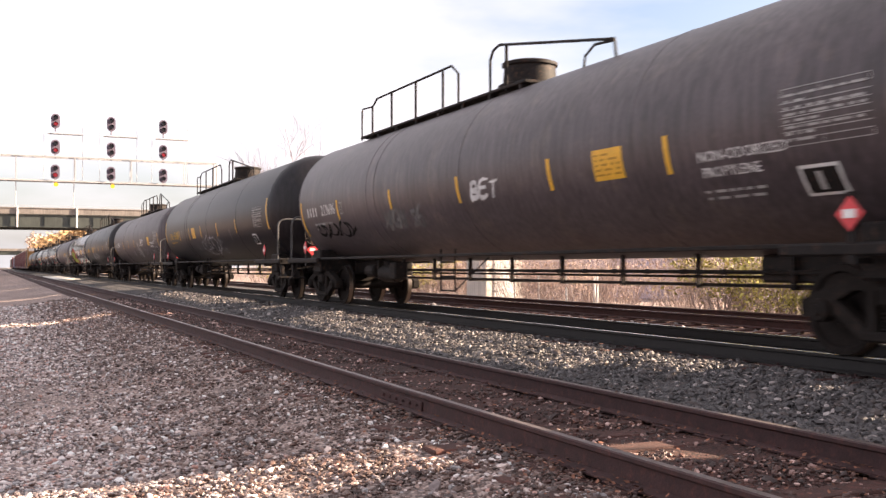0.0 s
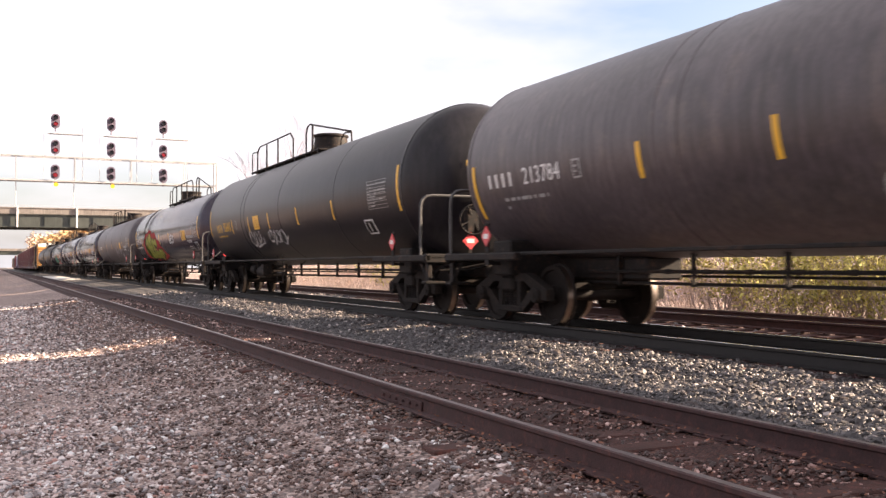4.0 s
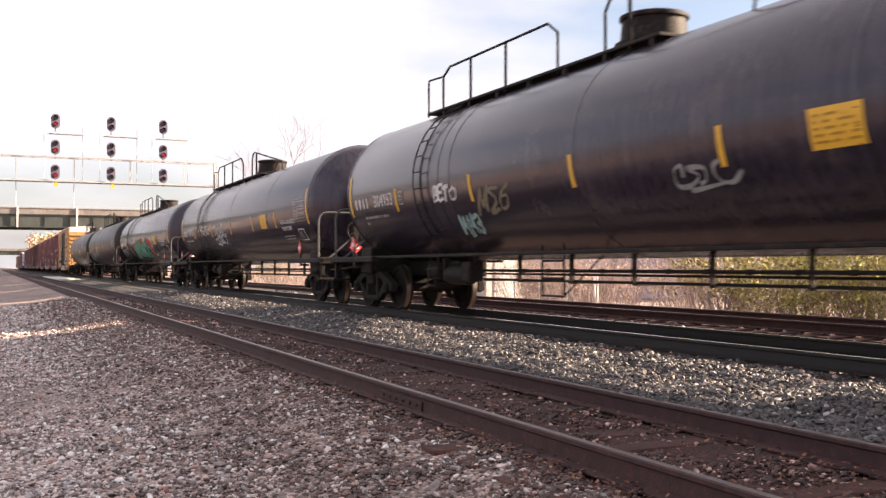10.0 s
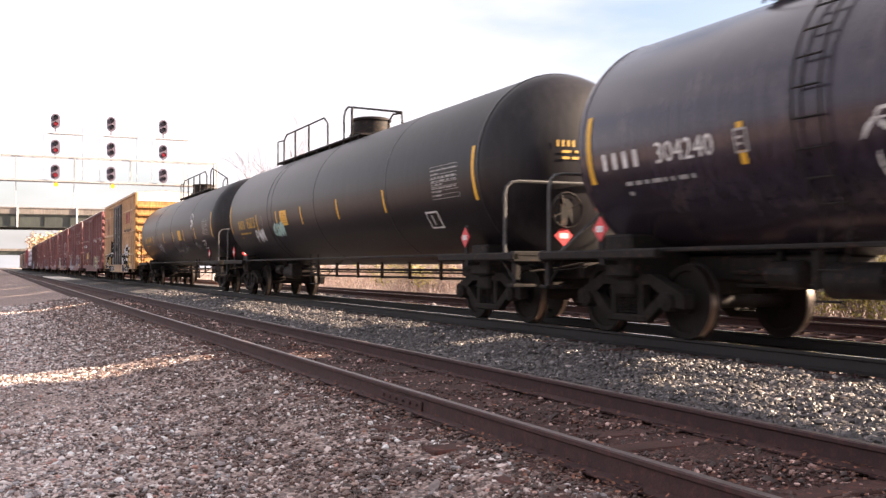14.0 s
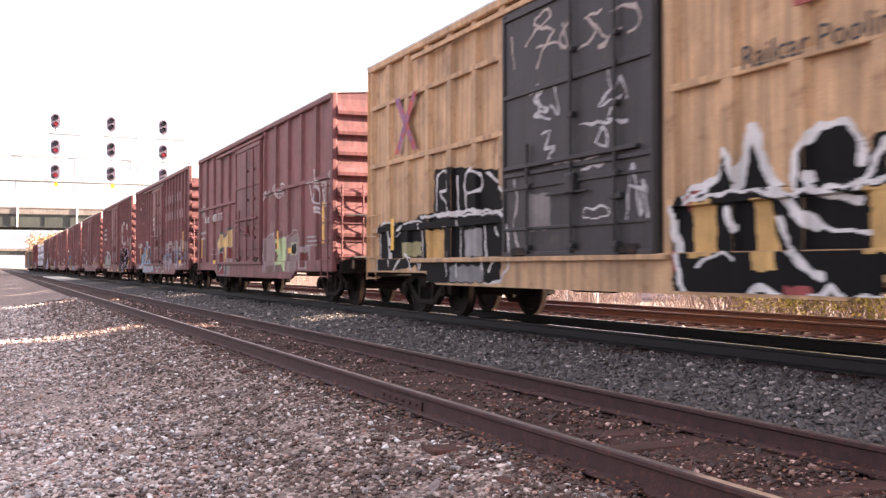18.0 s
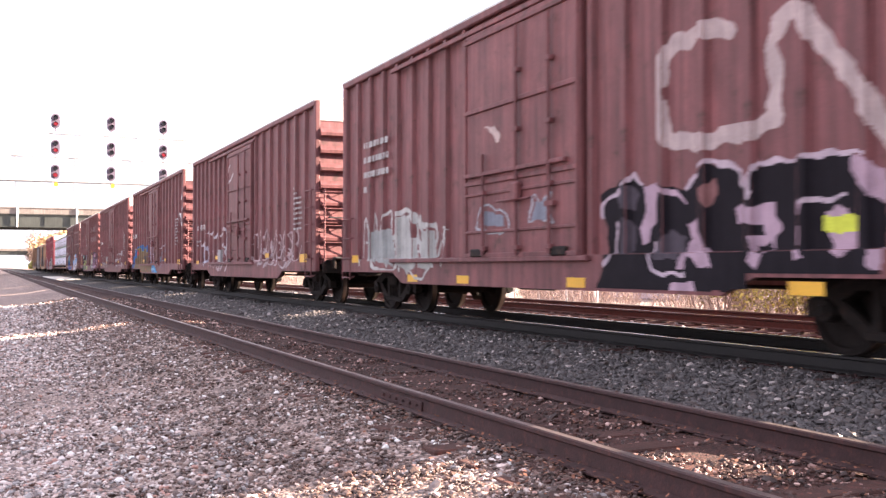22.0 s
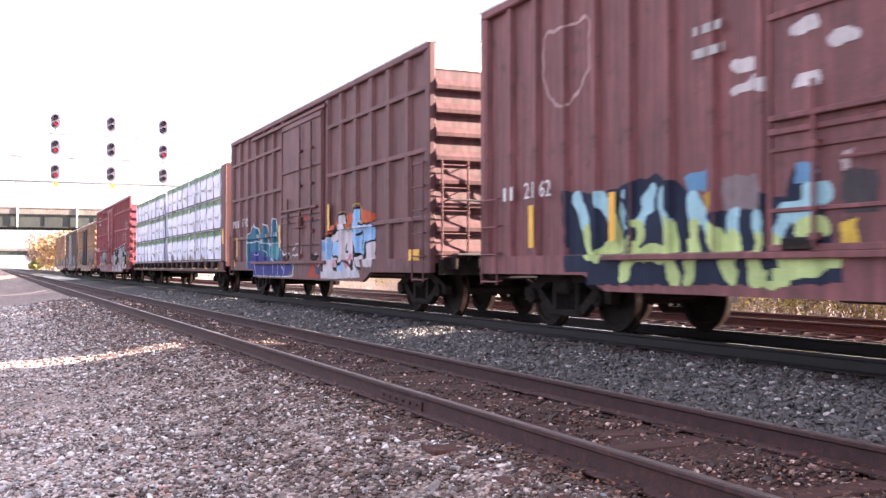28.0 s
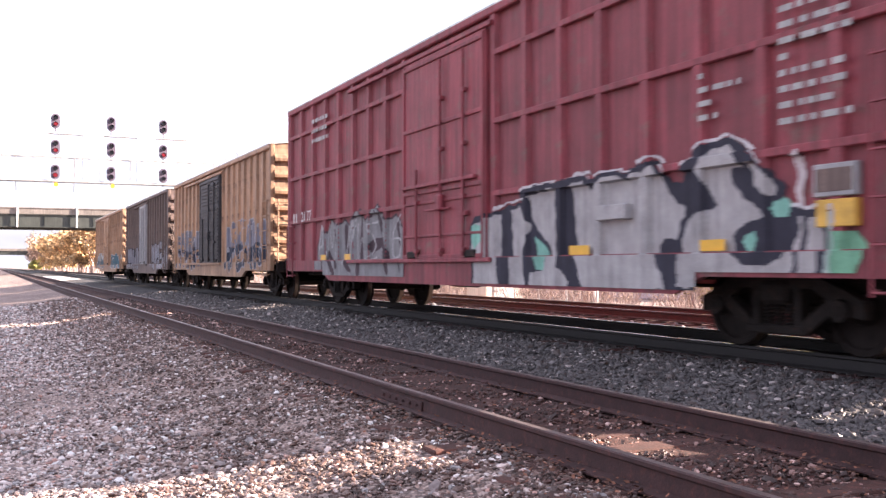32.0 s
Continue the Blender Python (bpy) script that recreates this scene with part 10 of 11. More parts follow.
WHT, BLK = (0.6, 0.6, 0.62), (0.012, 0.012, 0.014)
STEN = [(6.4, 2.35, 0.75, 1.15, 9), (-6.6, 1.75, 0.8, 0.3, 2)]
LOW = [(-6.8, 1.05, 0.5, 0.12), (-3.4, 1.2, 0.4, 0.12), (3.4, 1.2, 0.4, 0.12), (6.9, 1.1, 0.6, 0.2)]
BOXES = [
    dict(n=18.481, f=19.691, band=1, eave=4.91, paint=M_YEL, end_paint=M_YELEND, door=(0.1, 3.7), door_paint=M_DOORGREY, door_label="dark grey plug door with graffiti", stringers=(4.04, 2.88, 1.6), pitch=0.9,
         label="faded yellow boxcar with dark grey doors and graffiti", words=[("Railcar Pooling Experts", 4.7, 2.98, 0.34, 1.0)], word_paint=M_DOORGREY, logo=True,
         tapes=[(5.7, 1.55, 0.22, 0.75), (5.7, 1.0, 0.5, 0.2), (-6.5, 1.5, 0.15, 0.6)],
         paint_jobs=[BLOCK_PIECE]),
    dict(n=19.871, f=21.089, eave=4.81, paint=M_OX, door=(0.0, 3.1), stringers=(2.95,), pitch=1.25, post=0.07, label="oxide red boxcar with white and yellow graffiti", stretch=1.4, number=("405 515", -5.1, 2.55, 0.36),
         tapes=[(7.3, 1.9, 0.17, 0.95), (3.3, 1.6, 0.14, 0.5), (4.5, 1.3, 0.3, 0.14), (-7.2, 1.55, 0.14, 0.7), (-5.0, 1.05, 0.4, 0.13), (-3.2, 1.5, 0.13, 0.6)], stencils=[(0.2, 2.9, 0.7, 0.8, 6), (-0.9, 3.4, 0.6, 0.5, 4), (-6.9, 2.0, 0.9, 0.4, 2), (6.4, 1.5, 0.8, 0.3, 3), (0.9, 2.0, 0.5, 0.5, 4)],
         paint_jobs=[TAN_PIECE]),
    dict(n=21.25, f=22.458, band=1, eave=4.83, paint=M_OX, door=(0.0, 3.0), pitch=0.72, post=0.05, label="oxide red boxcar with pale graffiti along its lower side", number=("21 60", -5.9, 1.95, 0.33), marks=2, tapes=[(6.7, 1.9, 0.14, 0.8), (6.0, 1.05, 0.5, 0.2), (-3.6, 1.5, 0.14, 0.6), (-5.8, 1.6, 0.14, 0.6), (1.0, 1.8, 0.16, 0.6)],
         rowbars=(2.2, 7.0, 3.6), stencils=[(-0.6, 4.1, 0.9, 0.4, 3), (5.9, 1.55, 0.4, 0.4, 3)],
         paint_jobs=[PATCHY_PIECE, dict(y0=1.6, y1=7.2, z0=0.75, z1=2.0, word="1HM5D4W", colours=[(0.32, 0.3, 0.34), (0.22, 0.24, 0.3), (0.36, 0.29, 0.28)], thick=0.11, seed=82, slant=0.1, line=(0.3, 0.28, 0.3), outline=0.05, fade=0.35)]),
    dict(n=22.61, f=23.81, eave=4.85, paint=M_OX, band=1, door=(-0.05, 3.4), pitch=0.72, post=0.05, label="oxide red boxcar with big white letters and dark graffiti", stencils=[(-5.8, 2.9, 1.4, 1.2, 4)],
         tapes=[(-7.0, 1.05, 0.4, 0.15), (-3.9, 0.68, 0.45, 0.13), (-1.8, 0.68, 0.45, 0.13), (1.6, 0.68, 0.45, 0.13), (5.6, 0.68, 0.45, 0.13), (6.8, 1.15, 0.5, 0.25)],
         paint_jobs=[DARK_PIECE]),
    dict(n=23.969, f=25.178, band=1, eave=4.83, paint=M_OX, door=(-0.1, 3.2), pitch=0.8, post=0.06, board=2.93, label="oxide red boxcar with a wavy pale graffiti line", number=("473 170", -6.1, 2.3, 0.28), marks=2, tapes=LOW, stencils=STEN,
         paint_jobs=[dict(lines=[[(-6.2, 1.66), (-5.9, 1.75), (-5.56, 2.05), (-4.95, 2.1), (-4.7, 2.0), (-4.21, 2.15), (-3.94, 1.9), (-3.6, 2.0), (-3.2, 1.88), (-2.54, 2.13), (-2.27, 2.07), (-2.2, 1.7), (-2.35, 1.3)],
                                [(-2.9, 1.6), (-2.5, 1.7), (-2.3, 1.5), (-1.9, 1.42), (-1.5, 1.3)]], colour=(0.5, 0.47, 0.5), width=0.08, label="wavy pale graffiti line"),
                     dict(lines=[[(-5.9, 1.7), (-6.0, 1.3), (-5.8, 0.95)], [(-5.75, 1.75), (-5.6, 1.4), (-5.7, 0.9)], [(-5.5, 1.6), (-5.3, 1.5), (-5.2, 1.2), (-5.5, 1.05), (-5.8, 1.2)], [(-5.65, 1.6), (-5.75, 1.2)]], colour=(0.42, 0.42, 0.5), width=0.1),
                     dict(y0=-4.9, y1=-3.0, z0=0.8, z1=1.5, loops=5, colour=(0.4, 0.27, 0.28), width=0.05, seed=3), dict(y0=-3.4, y1=-1.7, z0=0.75, z1=1.35, loops=4, colour=(0.45, 0.36, 0.38), width=0.07, seed=4),
                     dict(y0=1.7, y1=6.3, z0=0.85, z1=2.0, loops=9, colour=(0.4, 0.31, 0.32), width=0.06, seed=6), dict(y0=2.2, y1=5.8, z0=0.8, z1=1.5, loops=6, colour=(0.42, 0.36, 0.38), width=0.05, seed=7),
                     dict(y0=-2.2, y1=-1.0, z0=3.5, z1=4.2, loops=3, colour=WHT, width=0.035, seed=103)]),
    dict(n=25.351, f=26.546, eave=4.83, paint=M_OX, band=2, door=(0.0, 3.1), pitch=0.8, post=0.06, label="oxide red boxcar with blue and tan graffiti", number=("478 240", -6.8, 2.5, 0.3), marks=2, tapes=LOW[1:], stencils=STEN,
         paint_jobs=[BLUE_PIECE, dict(y0=6.8, y1=7.6, z0=2.5, z1=3.9, word="3", colours=[WHT], thick=0.04, seed=115, slant=0.2)]),
    dict(n=26.735, f=27.941, eave=4.83, paint=M_OX, band=2, door=(0.0, 3.1), pitch=0.8, post=0.06, label="oxide red boxcar with faded graffiti", number=("473 411", -6.6, 2.5, 0.3), marks=2, tapes=LOW, stencils=STEN,
         paint_jobs=[dict(y0=1.2, y1=6.3, z0=0.85, z1=1.9, word="165342", colours=[(0.4, 0.36, 0.38)], thick=0.06, seed=121, slant=0.1, fade=0.2), dict(y0=-6.8, y1=-2.6, z0=0.8, z1=1.7, word="5W16", colours=[(0.32, 0.3, 0.3)], thick=0.07, seed=122, slant=0.1, fade=0.2)]),
    dict(n=28.103, f=29.297, eave=4.83, paint=M_OX, door=(0.0, 3.0), pitch=0.72, post=0.05, label="oxide red boxcar with pale blue and pink graffiti", number=("21 62", -6.3, 1.95, 0.33), marks=2, rowbars=(2.1, 6.9, 3.55),
         stencils=[(-0.6, 3.5, 0.9, 0.4, 3), (-2.4, 3.3, 0.5, 0.5, 2)], tapes=[(-6.2, 1.45, 0.14, 0.6), (-4.2, 1.5, 0.14, 0.6), (1.5, 1.7, 0.17, 0.7), (3.3, 1.8, 0.17, 0.7)],
         paint_jobs=[PALE_PIECE, dict(y0=1.9, y1=4.0, z0=0.7, z1=1.95, word="1M5", colours=[(0.5, 0.5, 0.48), (0.55, 0.55, 0.5), (0.45, 0.35, 0.3)], thick=0.11, seed=132, slant=0.0, cloud=(0.06, 0.07, 0.08), line=(0.02, 0.02, 0.03), outline=0.05, halo=0.08),
                     dict(y0=3.8, y1=7.3, z0=0.68, z1=1.95, word="5E4W", colours=[(0.42, 0.24, 0.36), (0.45, 0.27, 0.4)], thick=0.13, seed=133, slant=0.05, cloud=(0.05, 0.1, 0.13), line=(0.04, 0.05, 0.07), outline=0.06, halo=0.1, shine=(0.55, 0.45, 0.5))]),
    dict(n=29.454, f=30.664, band=1, eave=4.83, paint=M_BROWN, door=(-0.1, 3.5), stringers=(4.05, 2.95, 1.75), pitch=0.98, label="dark brown boxcar with blue and orange graffiti", number=("17 42", -6.5, 2.2, 0.36), marks=4, stencils=[(0.3, 4.2, 0.9, 0.5, 4), (-0.6, 1.7, 0.5, 0.7, 4), (0.9, 2.1, 0.5, 0.3, 2)],
         tapes=[(-7.0, 1.5, 0.14, 0.6), (-2.0, 1.7, 0.14, 0.6), (2.2, 2.0, 0.14, 0.6), (-7.4, 1.0, 0.3, 0.2), (7.2, 1.1, 0.5, 0.2)],
         paint_jobs=[SKY_PIECE]),
    dict(n=30.77, f=32.528, flat=True),
    dict(n=32.67, f=34.149, eave=4.87, paint=M_CPRED, band=2, door=(0.0, 3.3), stringers=(4.15, 3.1, 2.0), pitch=1.0, post=0.07, tc=7.2, label="faded red boxcar with large silver graffiti", number=("21 77", -8.3, 2.1, 0.36), marks=2, stencils=[(-6.9, 4.1, 1.3, 0.7, 3), (8.3, 2.9, 0.9, 1.4, 9), (7.1, 2.7, 0.9, 0.6, 4), (-0.5, 2.2, 0.3, 0.9, 6)],
         tapes=[(-6.6, 1.1, 0.4, 0.12), (-4.9, 1.1, 0.4, 0.12), (-1.3, 1.1, 0.35, 0.14), (1.3, 1.25, 0.4, 0.13), (4.28, 1.1, 0.48, 0.12), (6.83, 1.11, 0.5, 0.12)], plates=[(8.54, 1.37, 0.46, 0.25, 0.012, M_GOLD, "warning_plate", "dull orange warning plate"), (8.53, 1.67, 0.5, 0.3, 0.014, M_GREYPAINT, "notice_frame", "pale metal notice frame"), (8.53, 1.67, 0.44, 0.22, 0.018, M_OLDBR, "notice_board", "dull brown notice panel"), (5.06, 1.55, 0.6, 0.18, 0.07, paint((0.35, 0.34, 0.345)), "card_holder", "silver-sprayed card holder box")],
         murals=[dict(top=[(-7.3, 1.4), (-6.9, 1.75), (-6.5, 1.7), (-6.2, 2.0), (-5.8, 1.75), (-5.3, 1.95), (-4.9, 1.8), (-4.3, 2.1), (-3.9, 1.8), (-3.3, 2.15), (-2.8, 1.85), (-2.3, 1.9), (-1.7, 1.6)], z0=0.7, fill=(0.22, 0.22, 0.23), line=(0.07, 0.05, 0.06), seed=5, label="dull silver graffiti piece with dark strokes",
                      cuts=[([(-6.8, 1.6), (-6.7, 0.8)], 0.2, 0.1), ([(-6.0, 1.7), (-5.7, 0.9)], 0.1, 0.2), ([(-5.2, 1.7), (-5.1, 1.0), (-4.7, 0.8)], 0.22, 0.1), ([(-4.2, 1.9), (-4.25, 0.8)], 0.1, 0.26), ([(-3.5, 1.3), (-2.9, 1.4), (-2.6, 0.8)], 0.3, 0.12), ([(-3.3, 2.0), (-3.0, 1.6)], 0.1, 0.25),
                            ([(-2.2, 1.7), (-1.9, 0.8)], 0.16, 0.08), ([(-6.4, 1.2), (-5.9, 0.75)], 0.12, 0.2)])],
         paint_jobs=[dict(y0=-7.2, y1=-1.9, z0=0.95, z1=1.9, word="1M 5W2 6", colours=[(0.4, 0.4, 0.41)], thick=0.018, seed=152, slant=0.15, label="thin white graffiti lines"), SILVER_PIECE]),
    dict(n=34.29, f=35.504, eave=4.28, paint=M_TAN, door=(0.3, 3.4), door_paint=M_DOORGREY, louvre=True, door_label="dark louvred sliding door", pitch=0.8, post=0.05, label="weathered orange boxcar with a dark ribbed door",
         paint_jobs=[dict(y0=-7.4, y1=-1.8, z0=0.75, z1=2.35, word="5M1H46", colours=[(0.06, 0.065, 0.09), (0.2, 0.2, 0.23)], thick=0.12, seed=161, slant=0.1, line=(0.34, 0.34, 0.37), outline=0.035, fade=0.2), dict(y0=2.0, y1=7.4, z0=0.75, z1=2.3, word="1ME5W3", colours=[(0.05, 0.06, 0.085), (0.2, 0.2, 0.24)], thick=0.12, seed=162, slant=0.1, line=(0.36, 0.36, 0.39), outline=0.035, fade=0.2)]),
    dict(n=35.64, f=36.78, eave=4.3, paint=M_OLDBR, door=(0.2, 2.3), door_paint=M_GREYPAINT, louvre=True, door_label="pale ribbed sliding door", pitch=0.8, post=0.05, label="weathered brown boxcar with a pale ribbed door",
         paint_jobs=[dict(y0=-7.0, y1=-1.8, z0=0.75, z1=2.0, word="5M1H4", colours=[(0.25, 0.25, 0.28)], thick=0.14, seed=171, slant=0.1, line=(0.06, 0.06, 0.07), outline=0.04), dict(y0=2.0, y1=7.0, z0=0.75, z1=2.0, word="1ME5", colours=[(0.3, 0.3, 0.33)], thick=0.14, seed=172, slant=0.1, line=(0.06, 0.06, 0.07), outline=0.04)]),
    dict(n=36.93, f=38.209, eave=4.35, paint=M_TAN, door=(0.2, 2.9), pitch=0.8, post=0.05, label="weathered orange boxcar at the end of the train",
         paint_jobs=[dict(y0=-7.4, y1=-1.8, z0=0.8, z1=1.9, word="5M1H4", colours=[(0.16, 0.2, 0.22), (0.35, 0.36, 0.36)], thick=0.18, seed=181, slant=0.1, line=(0.5, 0.5, 0.5), outline=0.04), dict(y0=2.0, y1=7.4, z0=0.8, z1=1.7, word="1ME5W", colours=[(0.12, 0.2, 0.24)], thick=0.15, seed=182, slant=0.1, line=(0.45, 0.45, 0.46), outline=0.04)]),
]
for k, b in enumerate(BOXES):
    b["L"], b["s0"] = SPEED * (b["f"] - b["n"]), place((b["f"] + b["n"]) / 2)
    b["near_gap"] = 0.6 * SPEED * (b["n"] - 18.31) if k == 0 else 0.5 * SPEED * (b["n"] - BOXES[k - 1]["f"])
    b["far_gap"] = 0.5 * SPEED * (BOXES[k + 1]["n"] - b["f"]) if k + 1 < len(BOXES) else 1.0
    if b.get("flat"):
        TRAIN.append((lumber_car(b), b["s0"]))
        lumber_load(b)
        continue
    car = boxcar(b)
    if b.get("rowbars"):
        a, c, z = b["rowbars"]
        for row in (0, 1):
            sh = Shape()
            for j in range(7 + row):
                y = a + (c - a) * j / 8
                for u0, u1, w0, w1 in ((0, 0.17, 0, 0.36),):
                    q = len(sh.v)
                    zz = z - 0.72 * row
                    sh.v += [(-1.612, -(y + u), zz + w) for u, w in ((u0, w0), (u1, w0), (u1, w1), (u0, w1))]
                    sh.f.append((q, q + 1, q + 2, q + 3))
                    sh.s.append(0)
            part("owner_name", sh, mat("worn_white_lettering", (0.27, 0.19, 0.19), vary=0.4, scale=9), car, "worn white owner's lettering as plain bars", kind="stuff")
    if b.get("logo"):
        sh = Shape()
        for k in range(3):
            y0 = 3.75 + 0.68 * k
            sh.prism([(-y0 - 0.5, 3.95), (-y0, 3.95), (-y0 - 0.1, 3.35), (-y0 - 0.4, 3.35)], 0, -1.618, -1.61)
        part("emblem", sh, mat("faded_maroon_emblem", (0.3, 0.07, 0.06), vary=0.25, scale=5), car, "faded maroon owner's emblem")
        sh = Shape()
        for (a, za), (c, zc2) in (((-6.4, 3.0), (-5.3, 4.05)), ((-6.4, 4.05), (-5.3, 3.0))):
            q = len(sh.v)
            sh.v += [(-1.616, -a, za), (-1.616, -a - 0.22, za), (-1.616, -c, zc2), (-1.616, -c + 0.22, zc2)]
            sh.f.append((q, q + 1, q + 2, q + 3))
            sh.s.append(0)
        part("emblem", sh, mat("faded_blue_red_emblem", (0.2, 0.1, 0.2), vary=0.3, scale=2, tint=(0.4, 0.06, 0.05), tint_at=0.5), car, "crossed blue and red emblem")
    TRAIN.append((car, b["s0"]))


# ---- signals, bridges, cabin and plants ----
def make_gantry():
    g = thing("signal_gantry", "slender galvanised signal gantry across the tracks", "signal gantry", at=pose(0, 77, 0))
    x0, x1 = -14.0, 15.6
    for dy in (-0.45, 0.45):
        for z in (7.1, 8.87):
            part("chord", Shape().box(x0, x1, dy - 0.05, dy + 0.05, z - 0.05, z + 0.05, 0.01), M_STEEL, g)
        for k, x in enumerate(np.arange(1.4, x1, 3.95)):
            part("upright", Shape().box(x - 0.035, x + 0.035, dy - 0.03, dy + 0.03, 7.1, 8.87), M_STEEL, g)
    wk = Shape().box(x0, x1, -0.42, 0.42, 7.16, 7.19)
    part("walkway", wk, M_STEEL, g)
    part("brace", Shape().rod((1.4, 0, 7.1), (1.4, 0, 5.2), 0.03).rod((5.3, 0, 7.1), (5.3, 0, 5.2), 0.03), M_STEEL, g)
    for x in (15.6, -13.8):
        for dy in (-0.9, 0.9):
            part("column", Shape().tube([(x, dy, -0.7), (x, dy * 0.5, 8.9)], 0.11, 10, 0.08), M_STEEL, g)
    part("mast", Shape().rod((15.1, 0, 8.8), (15.1, 0, 10.6), 0.03), M_STEEL, g)
    for i, x in enumerate((4.0, 7.85, 11.6)):
        rails = Shape()
        for dx in (-0.75, 1.9):
            rails.rod((x + dx, 0.2, 7.1), (x + dx, 0.2, 11.6), 0.022, 6)
        rails.box(x - 0.5, x + 1.9, -0.25, 0.25, 10.55, 10.6)
        part("signal_frame", rails, M_STEEL, g)
        for j, z in enumerate((7.77, 9.57, 11.46)):
            out = [(0.31 * math.cos(a), 0.31 * math.sin(a) + (0.23 if math.sin(a) > 0 else -0.23)) for a in np.linspace(0, 2 * math.pi, 21)[:-1]]
            sh = Shape()
            sh.prism([(v, u) for u, v in out], 1, -0.36, -0.3)
            sh.rod((0, -0.3, -0.54), (0, -0.3, -0.8), 0.05).rod((0, -0.33, -0.3), (0, 0.0, -0.3), 0.06)
            head = part("signal_head", sh, M_SIGNAL, g, "dark oval signal head with hooded lamps", at=pose(x, 0, z, 0, 0, 0))
            for lz in (-0.24, 0.24):
                hood = Shape().lathe([(-0.68, 0.17), (-0.36, 0.17), (-0.36, 0.15), (-0.68, 0.15)], 1, (0, 0, lz), 14, False)
                part("hood", hood, M_SIGNAL, head)
                red = lz < 0 and (i == 0 or (i == 2 and j == 1))
                part("lamp", Shape().lathe([(-0.4, 0.13), (-0.385, 0.15), (-0.37, 0.15)], 1, (0, 0, lz), 14), M_LENSRED if red else M_LENSOFF, head, "glowing red lamp" if red else "")
    for x in (4.05, 7.95):
        part("number_plate", Shape().lathe([(-0.02, 0.16), (0.02, 0.16)], 1, (x, -0.5, 6.85), 12), M_YPAINT, g, "small round yellow marker")


def make_bridge():
    b = thing("road_bridge", "steel girder road bridge with a concrete parapet over the tracks", "bridge", at=pose(0, 185, 0, 0, 0, -1.5))
    part("deck", Shape().box(-160, 160, 0.3, 13.7, 10.0, 10.5), M_CONC, b)
    for y in (0.0, 3.3, 6.6, 9.9, 13.2):
        g = Shape().box(-160, 160, y - 0.03, y + 0.03, 7.9, 10.0).box(-160, 160, y - 0.25, y + 0.25, 7.75, 7.9).box(-160, 160, y - 0.25, y + 0.25, 9.9, 10.0)
        for x in range(-60, 61, 4):
            g.box(x - 0.03, x + 0.03, y - 0.2, y + 0.2, 7.9, 9.9)
        part("girder", g, M_BRIDGE, b, "dark green-grey plate girder")
    for y in (-0.1, 13.9):
        part("parapet", Shape().box(-160, 160, y - 0.2, y + 0.2, 10.02, 11.1, 0.04).box(-160, 160, y - 0.3, y + 0.3, 11.0, 11.2, 0.03), M_CONC, b, "concrete parapet")
        part("rail", Shape().box(-160, 160, y - 0.05, y + 0.05, 11.45, 11.52), M_STEEL, b)
    for x in range(-60, 61, 6):
        part("rail_post", Shape().box(x - 0.04, x + 0.04, -0.14, -0.06, 11.2, 11.5), M_STEEL, b)
    for x in (-5.2, 3.6, 13.2):
        part("downpipe", Shape().rod((x, -0.45, 7.8), (x, -0.45, 11.2), 0.16, 8), M_WHITE, b, "white drain pipe on the girder")
    for x in (-16, 27):
        part("pier", Shape().box(x - 0.8, x + 0.8, 0, 14, -1.2, 7.75, 0.1), M_CONC, b, "concrete pier wall")
    f = thing("far_road_bridge", "second road bridge far down the line", "bridge", at=pose(0, 520, 0))
    part("girder", Shape().box(-90, 90, 0, 10, 6.8, 8.8), M_BRIDGE, f)
    part("parapet", Shape().box(-90, 90, -0.4, 0, 8.6, 9.8), M_CONC, f)
    for x in (-14, 24):
        part("pier", Shape().box(x - 0.8, x + 0.8, 0, 10, -1.2, 6.8), M_CONC, f)


def make_cabin():
    c = thing("relay_cabinet", "white concrete relay cabinet beside the far track", "cabinet", at=pose(17.8, 34.35, -0.62))
    part("body", Shape().box(-0.8, 0.8, -0.85, 0.85, 0, 2.6, 0.03), M_CABIN, c)
    part("roof", Shape().box(-0.9, 0.9, -0.95, 0.95, 2.6, 2.7, 0.02), M_CONC, c)
    part("door", Shape().box(-0.45, 0.45, -0.88, -0.85, 0.15, 2.2, 0.01), M_WHITE, c)
    f = thing("pipe_fence", "low white pipe fence beside the cabinet", "fence")
    for s in (25.9, 26.05, 27.7, 29.5, 31.2):
        part("post", Shape().rod((17.0, s, -0.65), (17.0, s, 0.66), 0.035), M_WHITE, f)
    part("top_rail", Shape().rod((17.0, 27.7, 0.64), (17.0, 31.2, 0.64), 0.025), M_WHITE, f)
    w = thing("warehouse", "low grey warehouse beyond the brush", "building", at=pose(34, 52, -0.8))
    part("wall", Shape().box(-3, 9, -14, 14, 0, 2.6, 0.05), M_WAREHOUSE, w)
    part("roof", Shape().box(-3.4, 9.4, -14.4, 14.4, 2.6, 2.8, 0.05), M_ROOF, w)


M_CABIN = mat("pale_cabinet_paint", (0.62, 0.58, 0.53), rough=0.7, vary=0.1, scale=1.5, streak=0.1)
M_WAREHOUSE = mat("blue_grey_cladding", (0.46, 0.42, 0.52), rough=0.7, vary=0.12, scale=0.7, streak=0.15)


